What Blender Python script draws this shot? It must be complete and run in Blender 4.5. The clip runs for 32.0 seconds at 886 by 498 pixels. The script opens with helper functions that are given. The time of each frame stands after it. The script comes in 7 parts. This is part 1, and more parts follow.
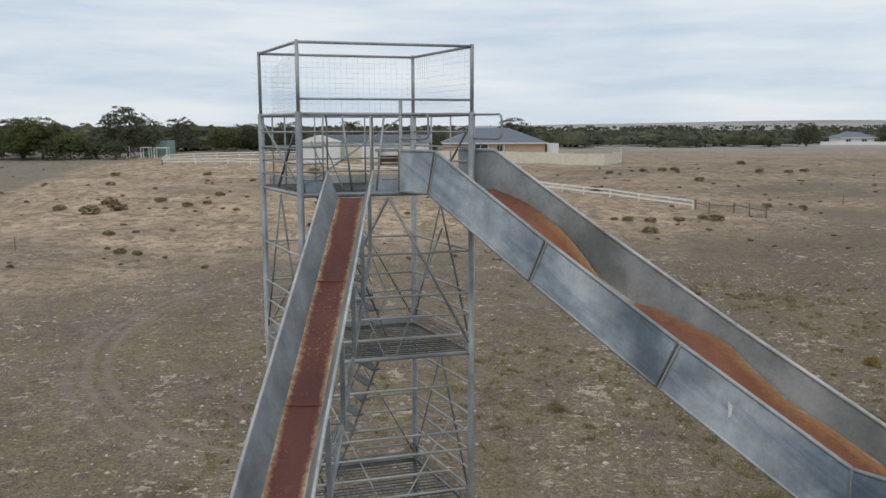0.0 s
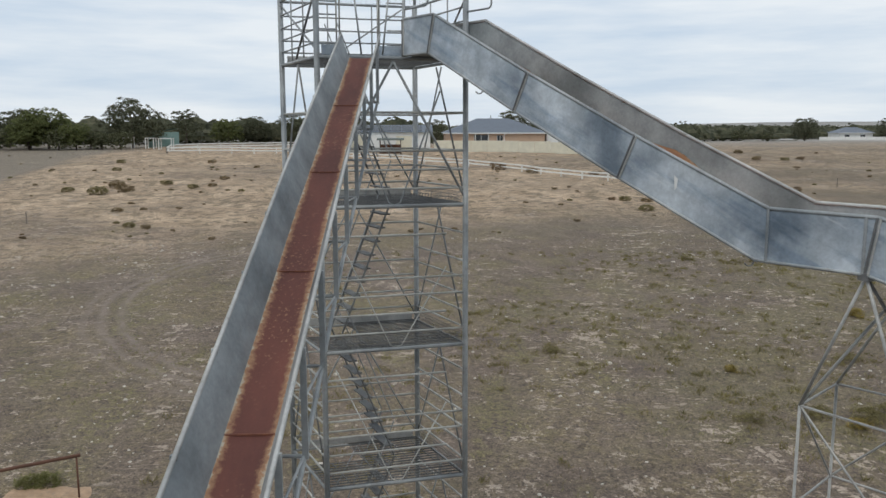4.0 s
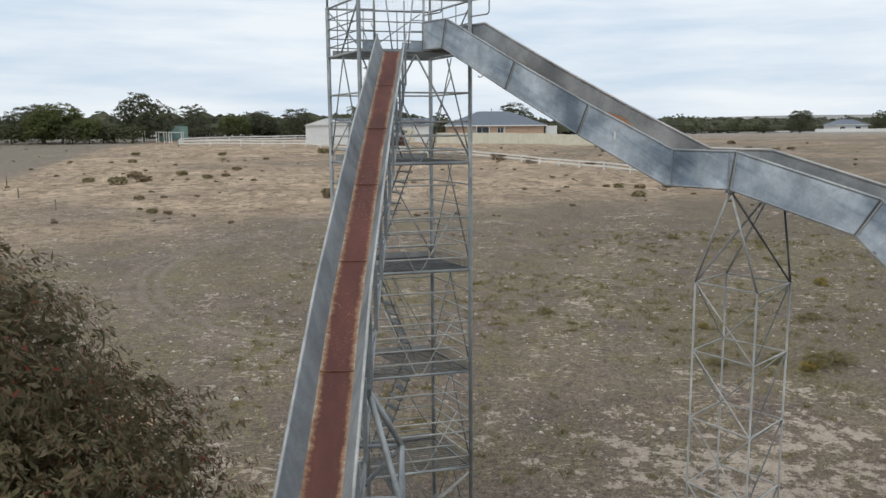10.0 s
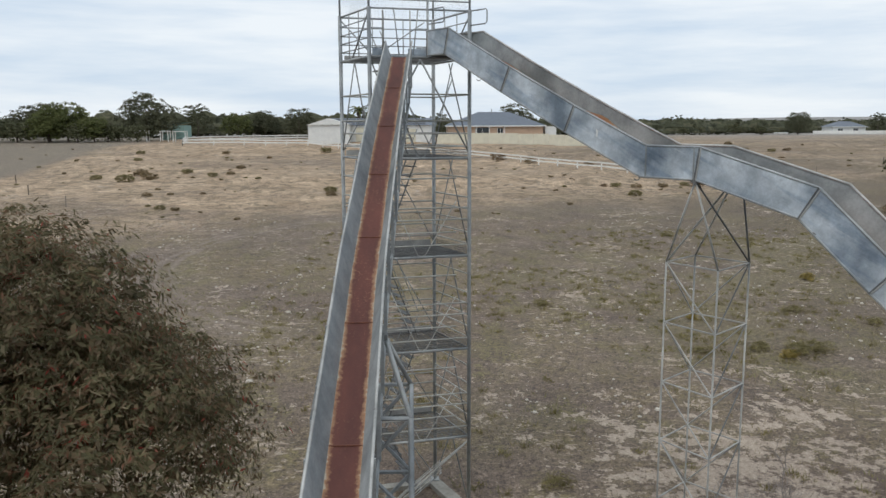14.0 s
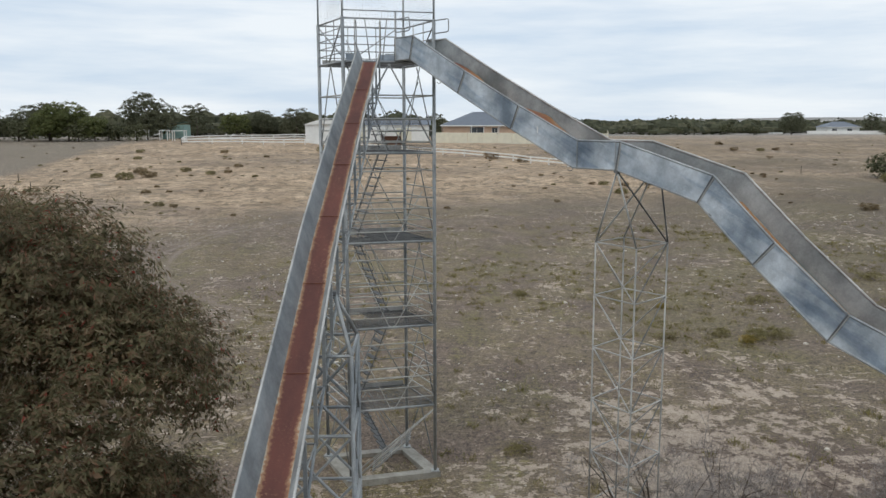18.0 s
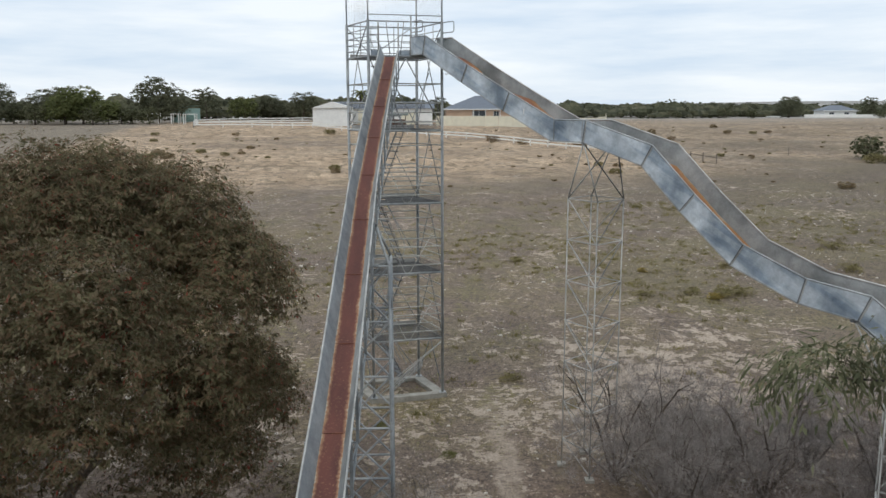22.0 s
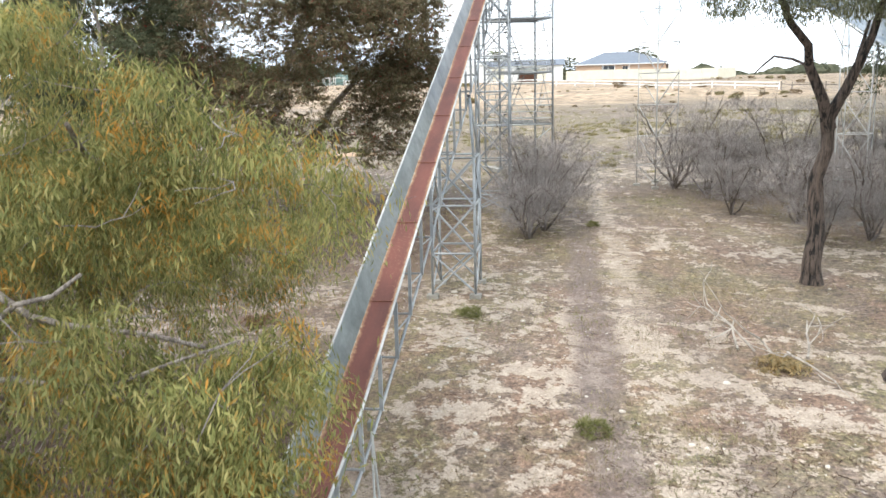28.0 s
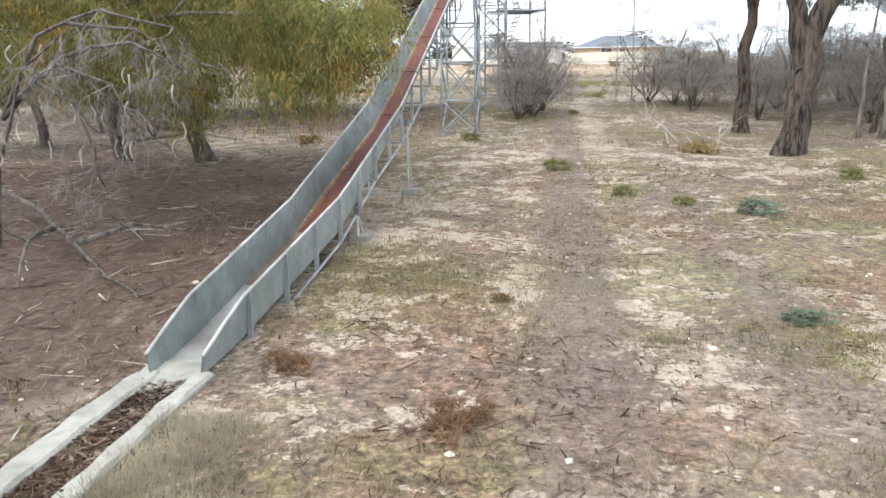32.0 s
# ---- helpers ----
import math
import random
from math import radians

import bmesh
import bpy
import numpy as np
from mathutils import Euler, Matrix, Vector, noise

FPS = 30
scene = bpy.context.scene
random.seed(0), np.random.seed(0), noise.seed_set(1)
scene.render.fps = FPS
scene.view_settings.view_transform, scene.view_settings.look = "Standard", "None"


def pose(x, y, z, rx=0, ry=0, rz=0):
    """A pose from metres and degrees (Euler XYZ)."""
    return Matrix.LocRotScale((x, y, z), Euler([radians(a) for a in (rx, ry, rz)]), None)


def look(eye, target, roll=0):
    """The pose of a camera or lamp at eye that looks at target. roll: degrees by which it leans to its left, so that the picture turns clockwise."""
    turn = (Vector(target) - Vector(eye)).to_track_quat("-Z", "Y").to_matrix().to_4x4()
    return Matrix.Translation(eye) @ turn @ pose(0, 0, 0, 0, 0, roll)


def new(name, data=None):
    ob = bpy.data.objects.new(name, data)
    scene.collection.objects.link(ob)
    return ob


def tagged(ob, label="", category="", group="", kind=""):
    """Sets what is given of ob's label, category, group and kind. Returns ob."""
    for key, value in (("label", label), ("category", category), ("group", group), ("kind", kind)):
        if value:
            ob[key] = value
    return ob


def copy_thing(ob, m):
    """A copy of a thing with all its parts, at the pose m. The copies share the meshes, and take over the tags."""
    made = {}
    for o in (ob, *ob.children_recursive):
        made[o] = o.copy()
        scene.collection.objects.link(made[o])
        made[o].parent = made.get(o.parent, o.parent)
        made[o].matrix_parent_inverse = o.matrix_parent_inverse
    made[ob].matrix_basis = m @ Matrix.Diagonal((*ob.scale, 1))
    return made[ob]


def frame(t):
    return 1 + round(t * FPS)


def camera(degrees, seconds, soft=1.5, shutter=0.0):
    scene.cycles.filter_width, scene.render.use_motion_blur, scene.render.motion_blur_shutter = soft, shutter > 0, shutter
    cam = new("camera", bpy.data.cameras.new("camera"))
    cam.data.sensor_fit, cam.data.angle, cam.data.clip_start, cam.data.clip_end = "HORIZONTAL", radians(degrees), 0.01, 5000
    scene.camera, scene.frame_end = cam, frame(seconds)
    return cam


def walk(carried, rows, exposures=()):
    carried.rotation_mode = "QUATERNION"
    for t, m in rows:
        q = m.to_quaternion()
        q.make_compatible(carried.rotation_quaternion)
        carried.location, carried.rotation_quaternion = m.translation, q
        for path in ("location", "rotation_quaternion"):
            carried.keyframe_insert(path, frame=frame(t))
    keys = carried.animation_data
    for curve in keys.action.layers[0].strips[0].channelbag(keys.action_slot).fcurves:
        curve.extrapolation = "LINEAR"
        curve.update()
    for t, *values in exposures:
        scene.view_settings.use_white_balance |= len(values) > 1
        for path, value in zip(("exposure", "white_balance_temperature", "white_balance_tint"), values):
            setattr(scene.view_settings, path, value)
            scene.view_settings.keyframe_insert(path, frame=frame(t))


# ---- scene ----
cam = camera(57.9, 32.0, shutter=0.2)
PATH = [
    (0, (0.602, -12.238, 12.298), (0.677, -10.261, 12.002), -0.1),
    (0.5, (0.611, -12.367, 12.209), (0.686, -10.391, 11.906), -0.2),
    (1, (0.606, -12.586, 12.041), (0.685, -10.611, 11.735), -0.2),
    (1.5, (0.638, -12.818, 11.888), (0.711, -10.843, 11.577), -0.4),
    (2, (0.639, -13.041, 11.623), (0.71, -11.066, 11.315), -0.4),
    (2.5, (0.603, -13.386, 11.395), (0.676, -11.412, 11.079), -0.5),
    (3, (0.619, -13.61, 10.966), (0.691, -11.632, 10.677), -0.1),
    (6, (0.41, -15.763, 9.813), (0.481, -13.787, 9.516), -0.2),
    (7, (0.344, -16.584, 9.801), (0.415, -14.608, 9.502), -0.1),
    (8, (0.31, -17.372, 9.799), (0.378, -15.395, 9.503), -0.1),
    (9, (0.254, -17.99, 9.846), (0.324, -16.013, 9.546), -0.3),
    (10, (0.223, -18.512, 9.854), (0.291, -16.536, 9.552), -0.4),
    (11, (0.208, -18.939, 9.839), (0.276, -16.963, 9.538), -0.3),
    (12, (0.154, -19.328, 9.833), (0.224, -17.352, 9.532), -0.2),
    (13, (0.117, -19.773, 9.809), (0.186, -17.796, 9.509), -0.3),
    (13.5, (0.123, -20.005, 9.811), (0.19, -18.029, 9.51), -0.2),
    (15.5, (0.196, -21.367, 9.783), (0.266, -19.391, 9.483), -0.1),
    (16, (0.39, -21.676, 9.768), (0.458, -19.699, 9.468), -0.1),
    (16.5, (0.641, -21.969, 9.743), (0.71, -19.993, 9.443), -0.1),
    (17, (0.8, -22.124, 9.758), (0.869, -20.148, 9.458), -0.1),
    (18, (0.929, -22.489, 9.749), (0.997, -20.513, 9.448), -0.1),
    (19, (0.881, -23.186, 9.77), (0.951, -21.21, 9.466), -0.2),
    (20, (0.837, -24.298, 9.741), (0.903, -22.323, 9.437), -0.1),
    (21, (0.774, -25.772, 9.726), (0.838, -23.796, 9.422), -0.1),
    (22, (0.628, -27.457, 9.708), (0.69, -25.487, 9.368), -0.1),
    (22.5, (0.658, -28.32, 9.529), (0.568, -26.354, 9.17), -0.4),
    (23, (0.714, -29.35, 9.182), (0.497, -27.394, 8.821), -0.3),
    (23.5, (0.742, -30.275, 8.785), (0.493, -28.324, 8.427), -0.4),
    (24, (0.83, -31.138, 8.399), (0.571, -29.187, 8.041), -0.3),
    (24.5, (0.867, -32.358, 7.716), (0.604, -30.408, 7.359), -0.8),
    (25, (0.976, -33.283, 6.837), (0.712, -31.333, 6.478), -0.7),
    (25.5, (1.1, -34.326, 6.153), (0.83, -32.377, 5.792), -0.5),
    (27.5, (1.285, -37.085, 3.502), (1.024, -35.132, 3.153), -1.3),
    (28, (1.429, -37.89, 2.979), (1.159, -35.94, 2.626), -1.3),
    (28.5, (1.492, -38.674, 2.44), (1.223, -36.724, 2.083), -1.1),
    (29, (1.549, -39.489, 1.927), (1.282, -37.54, 1.566), -1.0),
    (29.5, (1.618, -40.246, 1.463), (1.351, -38.297, 1.1), -0.9),
    (30, (1.697, -40.966, 1.063), (1.428, -39.018, 0.7), -0.9),
    (30.5, (1.777, -41.636, 0.766), (1.507, -39.688, 0.4), -0.9),
    (31, (1.828, -42.273, 0.432), (1.559, -40.324, 0.069), -0.8),
    (31.5, (1.909, -42.851, 0.108), (1.637, -40.903, -0.253), -0.8),
    (32, (1.912, -43.243, -0.136), (1.644, -41.294, -0.499), -0.6),
]
walk(cam, [(t, look(eye, target, roll)) for t, eye, target, roll in PATH],
     exposures=[(0, -0.17), (9, 0.0), (21, 0.0), (23, 0.34), (25, 1.06), (27.5, 1.46), (32, 1.32)])
# ---- sky and light: an overcast day ----
world = bpy.data.worlds.new("world")
scene.world = world
world.use_nodes = True
wn, wl = world.node_tree.nodes, world.node_tree.links
wn.clear()
w_out = wn.new("ShaderNodeOutputWorld")
w_bg = wn.new("ShaderNodeBackground")
w_bg.inputs["Strength"].default_value = 0.1
w_sky = wn.new("ShaderNodeTexSky")
w_sky.sky_type, w_sky.sun_disc = 'NISHITA', False
w_sky.sun_elevation, w_sky.sun_rotation = radians(52), radians(200)
w_co = wn.new("ShaderNodeTexCoord")
w_map = wn.new("ShaderNodeMapping")
w_map.inputs["Scale"].default_value = (1.2, 1.2, 9.0)
w_noise = wn.new("ShaderNodeTexNoise")
w_noise.inputs["Scale"].default_value, w_noise.inputs["Detail"].default_value = 2.6, 7.0
w_noise.inputs["Roughness"].default_value = 0.55
w_ramp = wn.new("ShaderNodeValToRGB")
w_ramp.color_ramp.elements[0].position, w_ramp.color_ramp.elements[1].position = 0.36, 0.64
w_ramp.color_ramp.elements[0].color = (6.3, 7.45, 8.8, 1)
w_ramp.color_ramp.elements[1].color = (8.9, 9.45, 9.95, 1)
w_mix = wn.new("ShaderNodeMix")
w_mix.data_type = 'RGBA'
w_mix.inputs[0].default_value = 0.93
wl.new(w_co.outputs["Generated"], w_map.inputs[0])
wl.new(w_map.outputs[0], w_noise.inputs["Vector"])
wl.new(w_noise.outputs[0], w_ramp.inputs[0])
wl.new(w_sky.outputs[0], w_mix.inputs[6])
wl.new(w_ramp.outputs[0], w_mix.inputs[7])
wl.new(w_mix.outputs[2], w_bg.inputs[0])
wl.new(w_bg.outputs[0], w_out.inputs[0])
sun = new("sun", bpy.data.lights.new("sun", 'SUN'))
sun.data.energy, sun.data.angle, sun.data.color = 0.9, radians(25), (1.0, 0.96, 0.9)
sun.matrix_world = look((-20, -40, 60), (0, 0, 0))


# ---- materials ----
class Nodes:
    """A short way to write a material's node tree."""

    def __init__(self, name, rough=0.8, metal=0.0):
        self.m = bpy.data.materials.new(name)
        self.m.use_nodes = True
        self.n, self.l = self.m.node_tree.nodes, self.m.node_tree.links
        self.b = self.n["Principled BSDF"]
        self.b.inputs["Roughness"].default_value = rough
        self.b.inputs["Metallic"].default_value = metal
        self.co = self.n.new("ShaderNodeTexCoord")

    def put(self, socket, v):
        if isinstance(v, bpy.types.NodeSocket):
            self.l.new(v, socket)
        elif v is not None:
            socket.default_value = v

    def noise(self, scale, detail=4.0, rough=0.55, vec=None, stretch=None):
        t = self.n.new("ShaderNodeTexNoise")
        t.inputs["Scale"].default_value, t.inputs["Detail"].default_value = scale, detail
        t.inputs["Roughness"].default_value = rough
        v = vec or self.co.outputs["Object"]
        if stretch:
            mp = self.n.new("ShaderNodeMapping")
            mp.inputs["Scale"].default_value = stretch
            self.l.new(v, mp.inputs[0])
            v = mp.outputs[0]
        self.l.new(v, t.inputs["Vector"])
        return t.outputs[0]

    def ramp(self, v, *stops):
        r = self.n.new("ShaderNodeValToRGB")
        e = r.color_ramp.elements
        while len(e) < len(stops):
            e.new(0.5)
        for el, (p, c) in zip(e, stops):
            el.position = p
            el.color = (c, c, c, 1) if isinstance(c, (int, float)) else (*c, 1)
        self.put(r.inputs[0], v)
        return r.outputs[0]

    def mix(self, f, a, b, blend='MIX'):
        x = self.n.new("ShaderNodeMix")
        x.data_type, x.blend_type = 'RGBA', blend
        self.put(x.inputs[0], f)
        for s, v in ((x.inputs[6], a), (x.inputs[7], b)):
            self.put(s, (*v, 1) if isinstance(v, tuple) and len(v) == 3 else v)
        return x.outputs[2]

    def math(self, op, a, b=0.0, clamp=False):
        x = self.n.new("ShaderNodeMath")
        x.operation, x.use_clamp = op, clamp
        self.put(x.inputs[0], a)
        self.put(x.inputs[1], b)
        return x.outputs[0]

    def rand(self):
        return self.n.new("ShaderNodeObjectInfo").outputs["Random"]

    def island(self):
        return self.n.new("ShaderNodeNewGeometry").outputs["Random Per Island"]

    def xyz(self, vec=None):
        s = self.n.new("ShaderNodeSeparateXYZ")
        self.l.new(vec or self.co.outputs["Object"], s.inputs[0])
        return s.outputs

    def bump(self, h, strength=0.3, dist=0.02):
        x = self.n.new("ShaderNodeBump")
        x.inputs["Strength"].default_value, x.inputs["Distance"].default_value = strength, dist
        self.put(x.inputs["Height"], h)
        self.l.new(x.outputs[0], self.b.inputs["Normal"])

    def done(self, color, rough=None):
        self.put(self.b.inputs["Base Color"], color)
        if rough is not None:
            self.put(self.b.inputs["Roughness"], rough)
        return self.m


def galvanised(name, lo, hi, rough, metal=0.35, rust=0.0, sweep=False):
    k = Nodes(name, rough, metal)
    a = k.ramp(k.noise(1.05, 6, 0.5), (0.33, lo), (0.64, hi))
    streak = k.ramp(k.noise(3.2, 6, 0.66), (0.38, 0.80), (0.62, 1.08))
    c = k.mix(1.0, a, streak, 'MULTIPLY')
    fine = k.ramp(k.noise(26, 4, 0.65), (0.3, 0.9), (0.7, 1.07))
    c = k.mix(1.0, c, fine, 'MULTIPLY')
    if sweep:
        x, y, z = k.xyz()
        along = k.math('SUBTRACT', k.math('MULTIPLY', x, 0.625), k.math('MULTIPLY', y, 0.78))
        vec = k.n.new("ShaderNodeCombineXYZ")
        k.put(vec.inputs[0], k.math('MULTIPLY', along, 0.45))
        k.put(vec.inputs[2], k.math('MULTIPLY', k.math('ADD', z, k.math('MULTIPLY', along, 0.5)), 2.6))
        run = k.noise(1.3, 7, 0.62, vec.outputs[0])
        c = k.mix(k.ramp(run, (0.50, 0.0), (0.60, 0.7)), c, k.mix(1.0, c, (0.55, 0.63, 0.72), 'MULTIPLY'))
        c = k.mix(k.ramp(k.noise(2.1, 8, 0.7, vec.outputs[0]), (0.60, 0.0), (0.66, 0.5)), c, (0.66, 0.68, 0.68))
    if rust:
        m = k.ramp(k.noise(7.0, 8, 0.7), (0.60, 0.0), (0.72, rust))
        c = k.mix(m, c, (0.16, 0.075, 0.035))
    k.bump(k.noise(9.0, 4), 0.15, 0.02)
    return k.done(c, k.ramp(k.noise(6, 4), (0.3, rough - 0.1), (0.7, rough + 0.15)))


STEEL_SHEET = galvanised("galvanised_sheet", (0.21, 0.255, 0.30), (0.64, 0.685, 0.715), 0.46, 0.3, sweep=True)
STEEL_CHUTE = galvanised("galvanised_chute", (0.24, 0.265, 0.275), (0.40, 0.425, 0.43), 0.5, 0.3)
STEEL_LOW = galvanised("greenish_galvanised_chute", (0.20, 0.225, 0.215), (0.31, 0.335, 0.32), 0.55, 0.2)
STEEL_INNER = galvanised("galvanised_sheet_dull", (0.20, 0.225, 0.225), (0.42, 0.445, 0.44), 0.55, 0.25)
STEEL_TUBE = galvanised("galvanised_tube", (0.22, 0.24, 0.25), (0.42, 0.43, 0.42), 0.55, 0.25, 0.45)
STEEL_RIM = galvanised("worn_rim", (0.34, 0.34, 0.32), (0.52, 0.51, 0.48), 0.6, 0.15, 0.2)
STEEL_DARK = galvanised("weathered_rod", (0.10, 0.105, 0.11), (0.22, 0.22, 0.21), 0.65, 0.2, 0.5)
STEEL_PALE = galvanised("chalky_tube", (0.36, 0.36, 0.33), (0.52, 0.51, 0.47), 0.7, 0.1, 0.3)


def rusty(name, dark, mid, edge_col, edge_w):
    """Rust with orange scale along both edges; the uv's x runs across the chute."""
    k = Nodes(name, 0.75, 0.0)
    u, v, _ = k.xyz(k.co.outputs["UV"])
    side = k.math('ABSOLUTE', k.math('SUBTRACT', u, 0.5))
    ragged = k.math('ADD', k.math('MULTIPLY', k.math('SUBTRACT', k.noise(2.0, 4, 0.6), 0.5), 0.25), k.math('MULTIPLY', k.math('SUBTRACT', k.noise(17, 6, 0.7), 0.5), 0.42))
    side = k.math('ADD', side, ragged)
    body = k.ramp(k.noise(2.2, 6, 0.6, stretch=(1, 0.35, 0.35)), (0.3, dark), (0.7, mid))
    c = k.mix(k.ramp(side, (0.5 - edge_w * 1.3, 0.0), (0.5 - edge_w * 0.3, 1.0)), body, edge_col)
    c = k.mix(k.ramp(side, (0.475, 0.0), (0.52, 1.0)), c, (0.42, 0.37, 0.29))
    if edge_w > 0.16:
        # redder where the floor bends over, orange in the dips
        red = k.ramp(k.math('DIVIDE', k.math('ADD', v, k.math('MULTIPLY', k.noise(3.0, 5), 0.8)), 22.0), (0.045, 1.0), (0.085, 0.0), (0.125, 0.0), (0.14, 0.7), (0.2, 0.35), (0.3, 0.2))
        c = k.mix(red, c, k.ramp(k.noise(9, 6, 0.7), (0.35, (0.105, 0.036, 0.026)), (0.65, (0.21, 0.075, 0.036))))
    specks = k.math('MULTIPLY', k.ramp(k.noise(30, 3, 0.7), (0.58, 0.0), (0.68, 0.8)), k.ramp(k.noise(0.8, 3), (0.45, 0.1), (0.62, 1.0)))
    c = k.mix(specks, c, edge_col)
    k.bump(k.noise(30, 5), 0.25, 0.01)
    return k.done(c)


RUST = rusty("rusty_chute_floor", (0.082, 0.027, 0.021), (0.165, 0.054, 0.037), (0.33, 0.185, 0.10), 0.12)
RUST_ORANGE = rusty("orange_rust_floor", (0.16, 0.056, 0.030), (0.30, 0.115, 0.042), (0.40, 0.21, 0.085), 0.17)
BARE_FLOOR = galvanised("polished_floor", (0.22, 0.19, 0.17), (0.50, 0.49, 0.47), 0.45, 0.2, 0.7)
RUST_WORN = galvanised("worn_rusty_floor", (0.12, 0.07, 0.05), (0.26, 0.20, 0.165), 0.7, 0.1, 0.9)


def concrete(name, lo=(0.27, 0.255, 0.225), hi=(0.46, 0.445, 0.40)):
    k = Nodes(name, 0.9)
    c = k.ramp(k.noise(2.5, 6, 0.65), (0.3, lo), (0.7, hi))
    c = k.mix(k.ramp(k.noise(9, 6, 0.7), (0.5, 0.0), (0.7, 0.6)), c, (0.20, 0.165, 0.13))
    k.bump(k.noise(25, 5), 0.4, 0.01)
    return k.done(c)


CONCRETE = concrete("old_concrete", (0.21, 0.195, 0.165), (0.40, 0.385, 0.335))


def leaf_mat(name, cols, young=None, amount=0.1):
    k = Nodes(name, 0.68)
    k.b.inputs["Specular IOR Level"].default_value = 0.22
    r = k.island()
    stops = [(i / (len(cols) - 1), c) for i, c in enumerate(cols)]
    c = k.ramp(r, *stops)
    big = k.noise(1.3, 4)
    c = k.mix(1.0, c, k.ramp(big, (0.3, 0.6), (0.7, 1.35)), 'MULTIPLY')
    if young:
        m = k.math('MULTIPLY', k.ramp(k.noise(1.7, 3), (0.5, 0.0), (0.64, 1.0)), k.ramp(k.math('FRACT', k.math('MULTIPLY', r, 17.0)), (1 - amount, 0.0), (1 - amount + 0.02, 1.0)))
        c = k.mix(m, c, young)
    tr = k.n.new("ShaderNodeBsdfTranslucent")
    k.l.new(c, tr.inputs[0])
    ms = k.n.new("ShaderNodeMixShader")
    ms.inputs[0].default_value = 0.48
    k.l.new(k.b.outputs[0], ms.inputs[1])
    k.l.new(tr.outputs[0], ms.inputs[2])
    k.l.new(ms.outputs[0], k.n["Material Output"].inputs[0])
    return k.done(c)


LEAF_GUM = leaf_mat("gum_leaves", [(0.100, 0.092, 0.048), (0.138, 0.125, 0.064), (0.178, 0.153, 0.081), (0.182, 0.112, 0.066), (0.242, 0.200, 0.123)], (0.30, 0.055, 0.04), 0.10)
LEAF_GREEN = leaf_mat("green_gum_leaves", [(0.065, 0.076, 0.040), (0.10, 0.11, 0.058), (0.145, 0.146, 0.083)])
LEAF_YELLOW = leaf_mat("wattle_leaves", [(0.12, 0.135, 0.048), (0.20, 0.21, 0.07), (0.28, 0.27, 0.095), (0.40, 0.345, 0.14)], (0.50, 0.25, 0.05), 0.45)
LEAF_OLIVE = leaf_mat("olive_leaves", [(0.075, 0.082, 0.044), (0.145, 0.150, 0.080), (0.23, 0.225, 0.135)])
LEAF_FAR = leaf_mat("far_leaves", [(0.085, 0.092, 0.058), (0.125, 0.13, 0.078), (0.175, 0.17, 0.105)])
LEAF_FAR_LIME = leaf_mat("far_lime_leaves", [(0.10, 0.12, 0.045), (0.15, 0.165, 0.06), (0.19, 0.20, 0.08)])
LEAF_SCRUB = leaf_mat("scrub_leaves", [(0.20, 0.145, 0.083), (0.31, 0.225, 0.125), (0.25, 0.205, 0.105)])
LEAF_SALT = leaf_mat("green_scrub_leaves", [(0.17, 0.15, 0.065), (0.25, 0.22, 0.10), (0.33, 0.27, 0.13)])
LEAF_GOLD = leaf_mat("golden_bush_leaves", [(0.32, 0.24, 0.07), (0.42, 0.31, 0.10), (0.26, 0.24, 0.08)])
LEAF_BLUE = leaf_mat("blue_green_leaves", [(0.17, 0.21, 0.16), (0.26, 0.30, 0.23), (0.20, 0.24, 0.16)])
GRASS_DRY = leaf_mat("dry_grass", [(0.20, 0.16, 0.09), (0.30, 0.245, 0.14), (0.40, 0.33, 0.20)])
GRASS_GREEN = leaf_mat("green_grass", [(0.15, 0.165, 0.055), (0.24, 0.24, 0.09), (0.32, 0.29, 0.13)])


def bark(name, lo, hi, scale=6.0):
    k = Nodes(name, 0.9)
    n = k.noise(scale, 7, 0.7, stretch=(2.2, 2.2, 0.28))
    c = k.ramp(n, (0.43, lo), (0.56, hi))
    c = k.mix(k.ramp(k.noise(1.7, 5, 0.6, stretch=(1, 1, 0.5)), (0.54, 0.0), (0.64, 0.4)), c, tuple(v * 1.5 for v in hi))
    k.bump(n, 1.0, 0.10)
    return k.done(c)


BARK_DARK = bark("ironbark", (0.010, 0.008, 0.006), (0.135, 0.098, 0.076), 7.0)
BARK_PALE = bark("pale_bark", (0.17, 0.14, 0.115), (0.36, 0.31, 0.26))
BARK_MID = bark("brown_bark", (0.060, 0.046, 0.036), (0.16, 0.125, 0.098))
TWIG_GREY = bark("grey_twigs", (0.16, 0.135, 0.123), (0.30, 0.262, 0.24), 3.0)
BARK_GREY = bark("grey_dead_wood", (0.085, 0.068, 0.056), (0.21, 0.175, 0.15), 5.0)
TWIG_FINE = bark("fine_grey_twigs", (0.215, 0.185, 0.168), (0.37, 0.327, 0.30), 3.0)
TWIG_WHITE = bark("bleached_twigs", (0.30, 0.26, 0.215), (0.50, 0.44, 0.37), 3.0)


def paint(name, col, rough=0.6, vary=0.12):
    k = Nodes(name, rough)
    c = k.mix(1.0, col, k.ramp(k.noise(1.3, 6, 0.65), (0.3, 1 - vary), (0.7, 1 + vary * 0.5)), 'MULTIPLY')
    k.bump(k.noise(14, 4), 0.08, 0.02)
    return k.done(c)


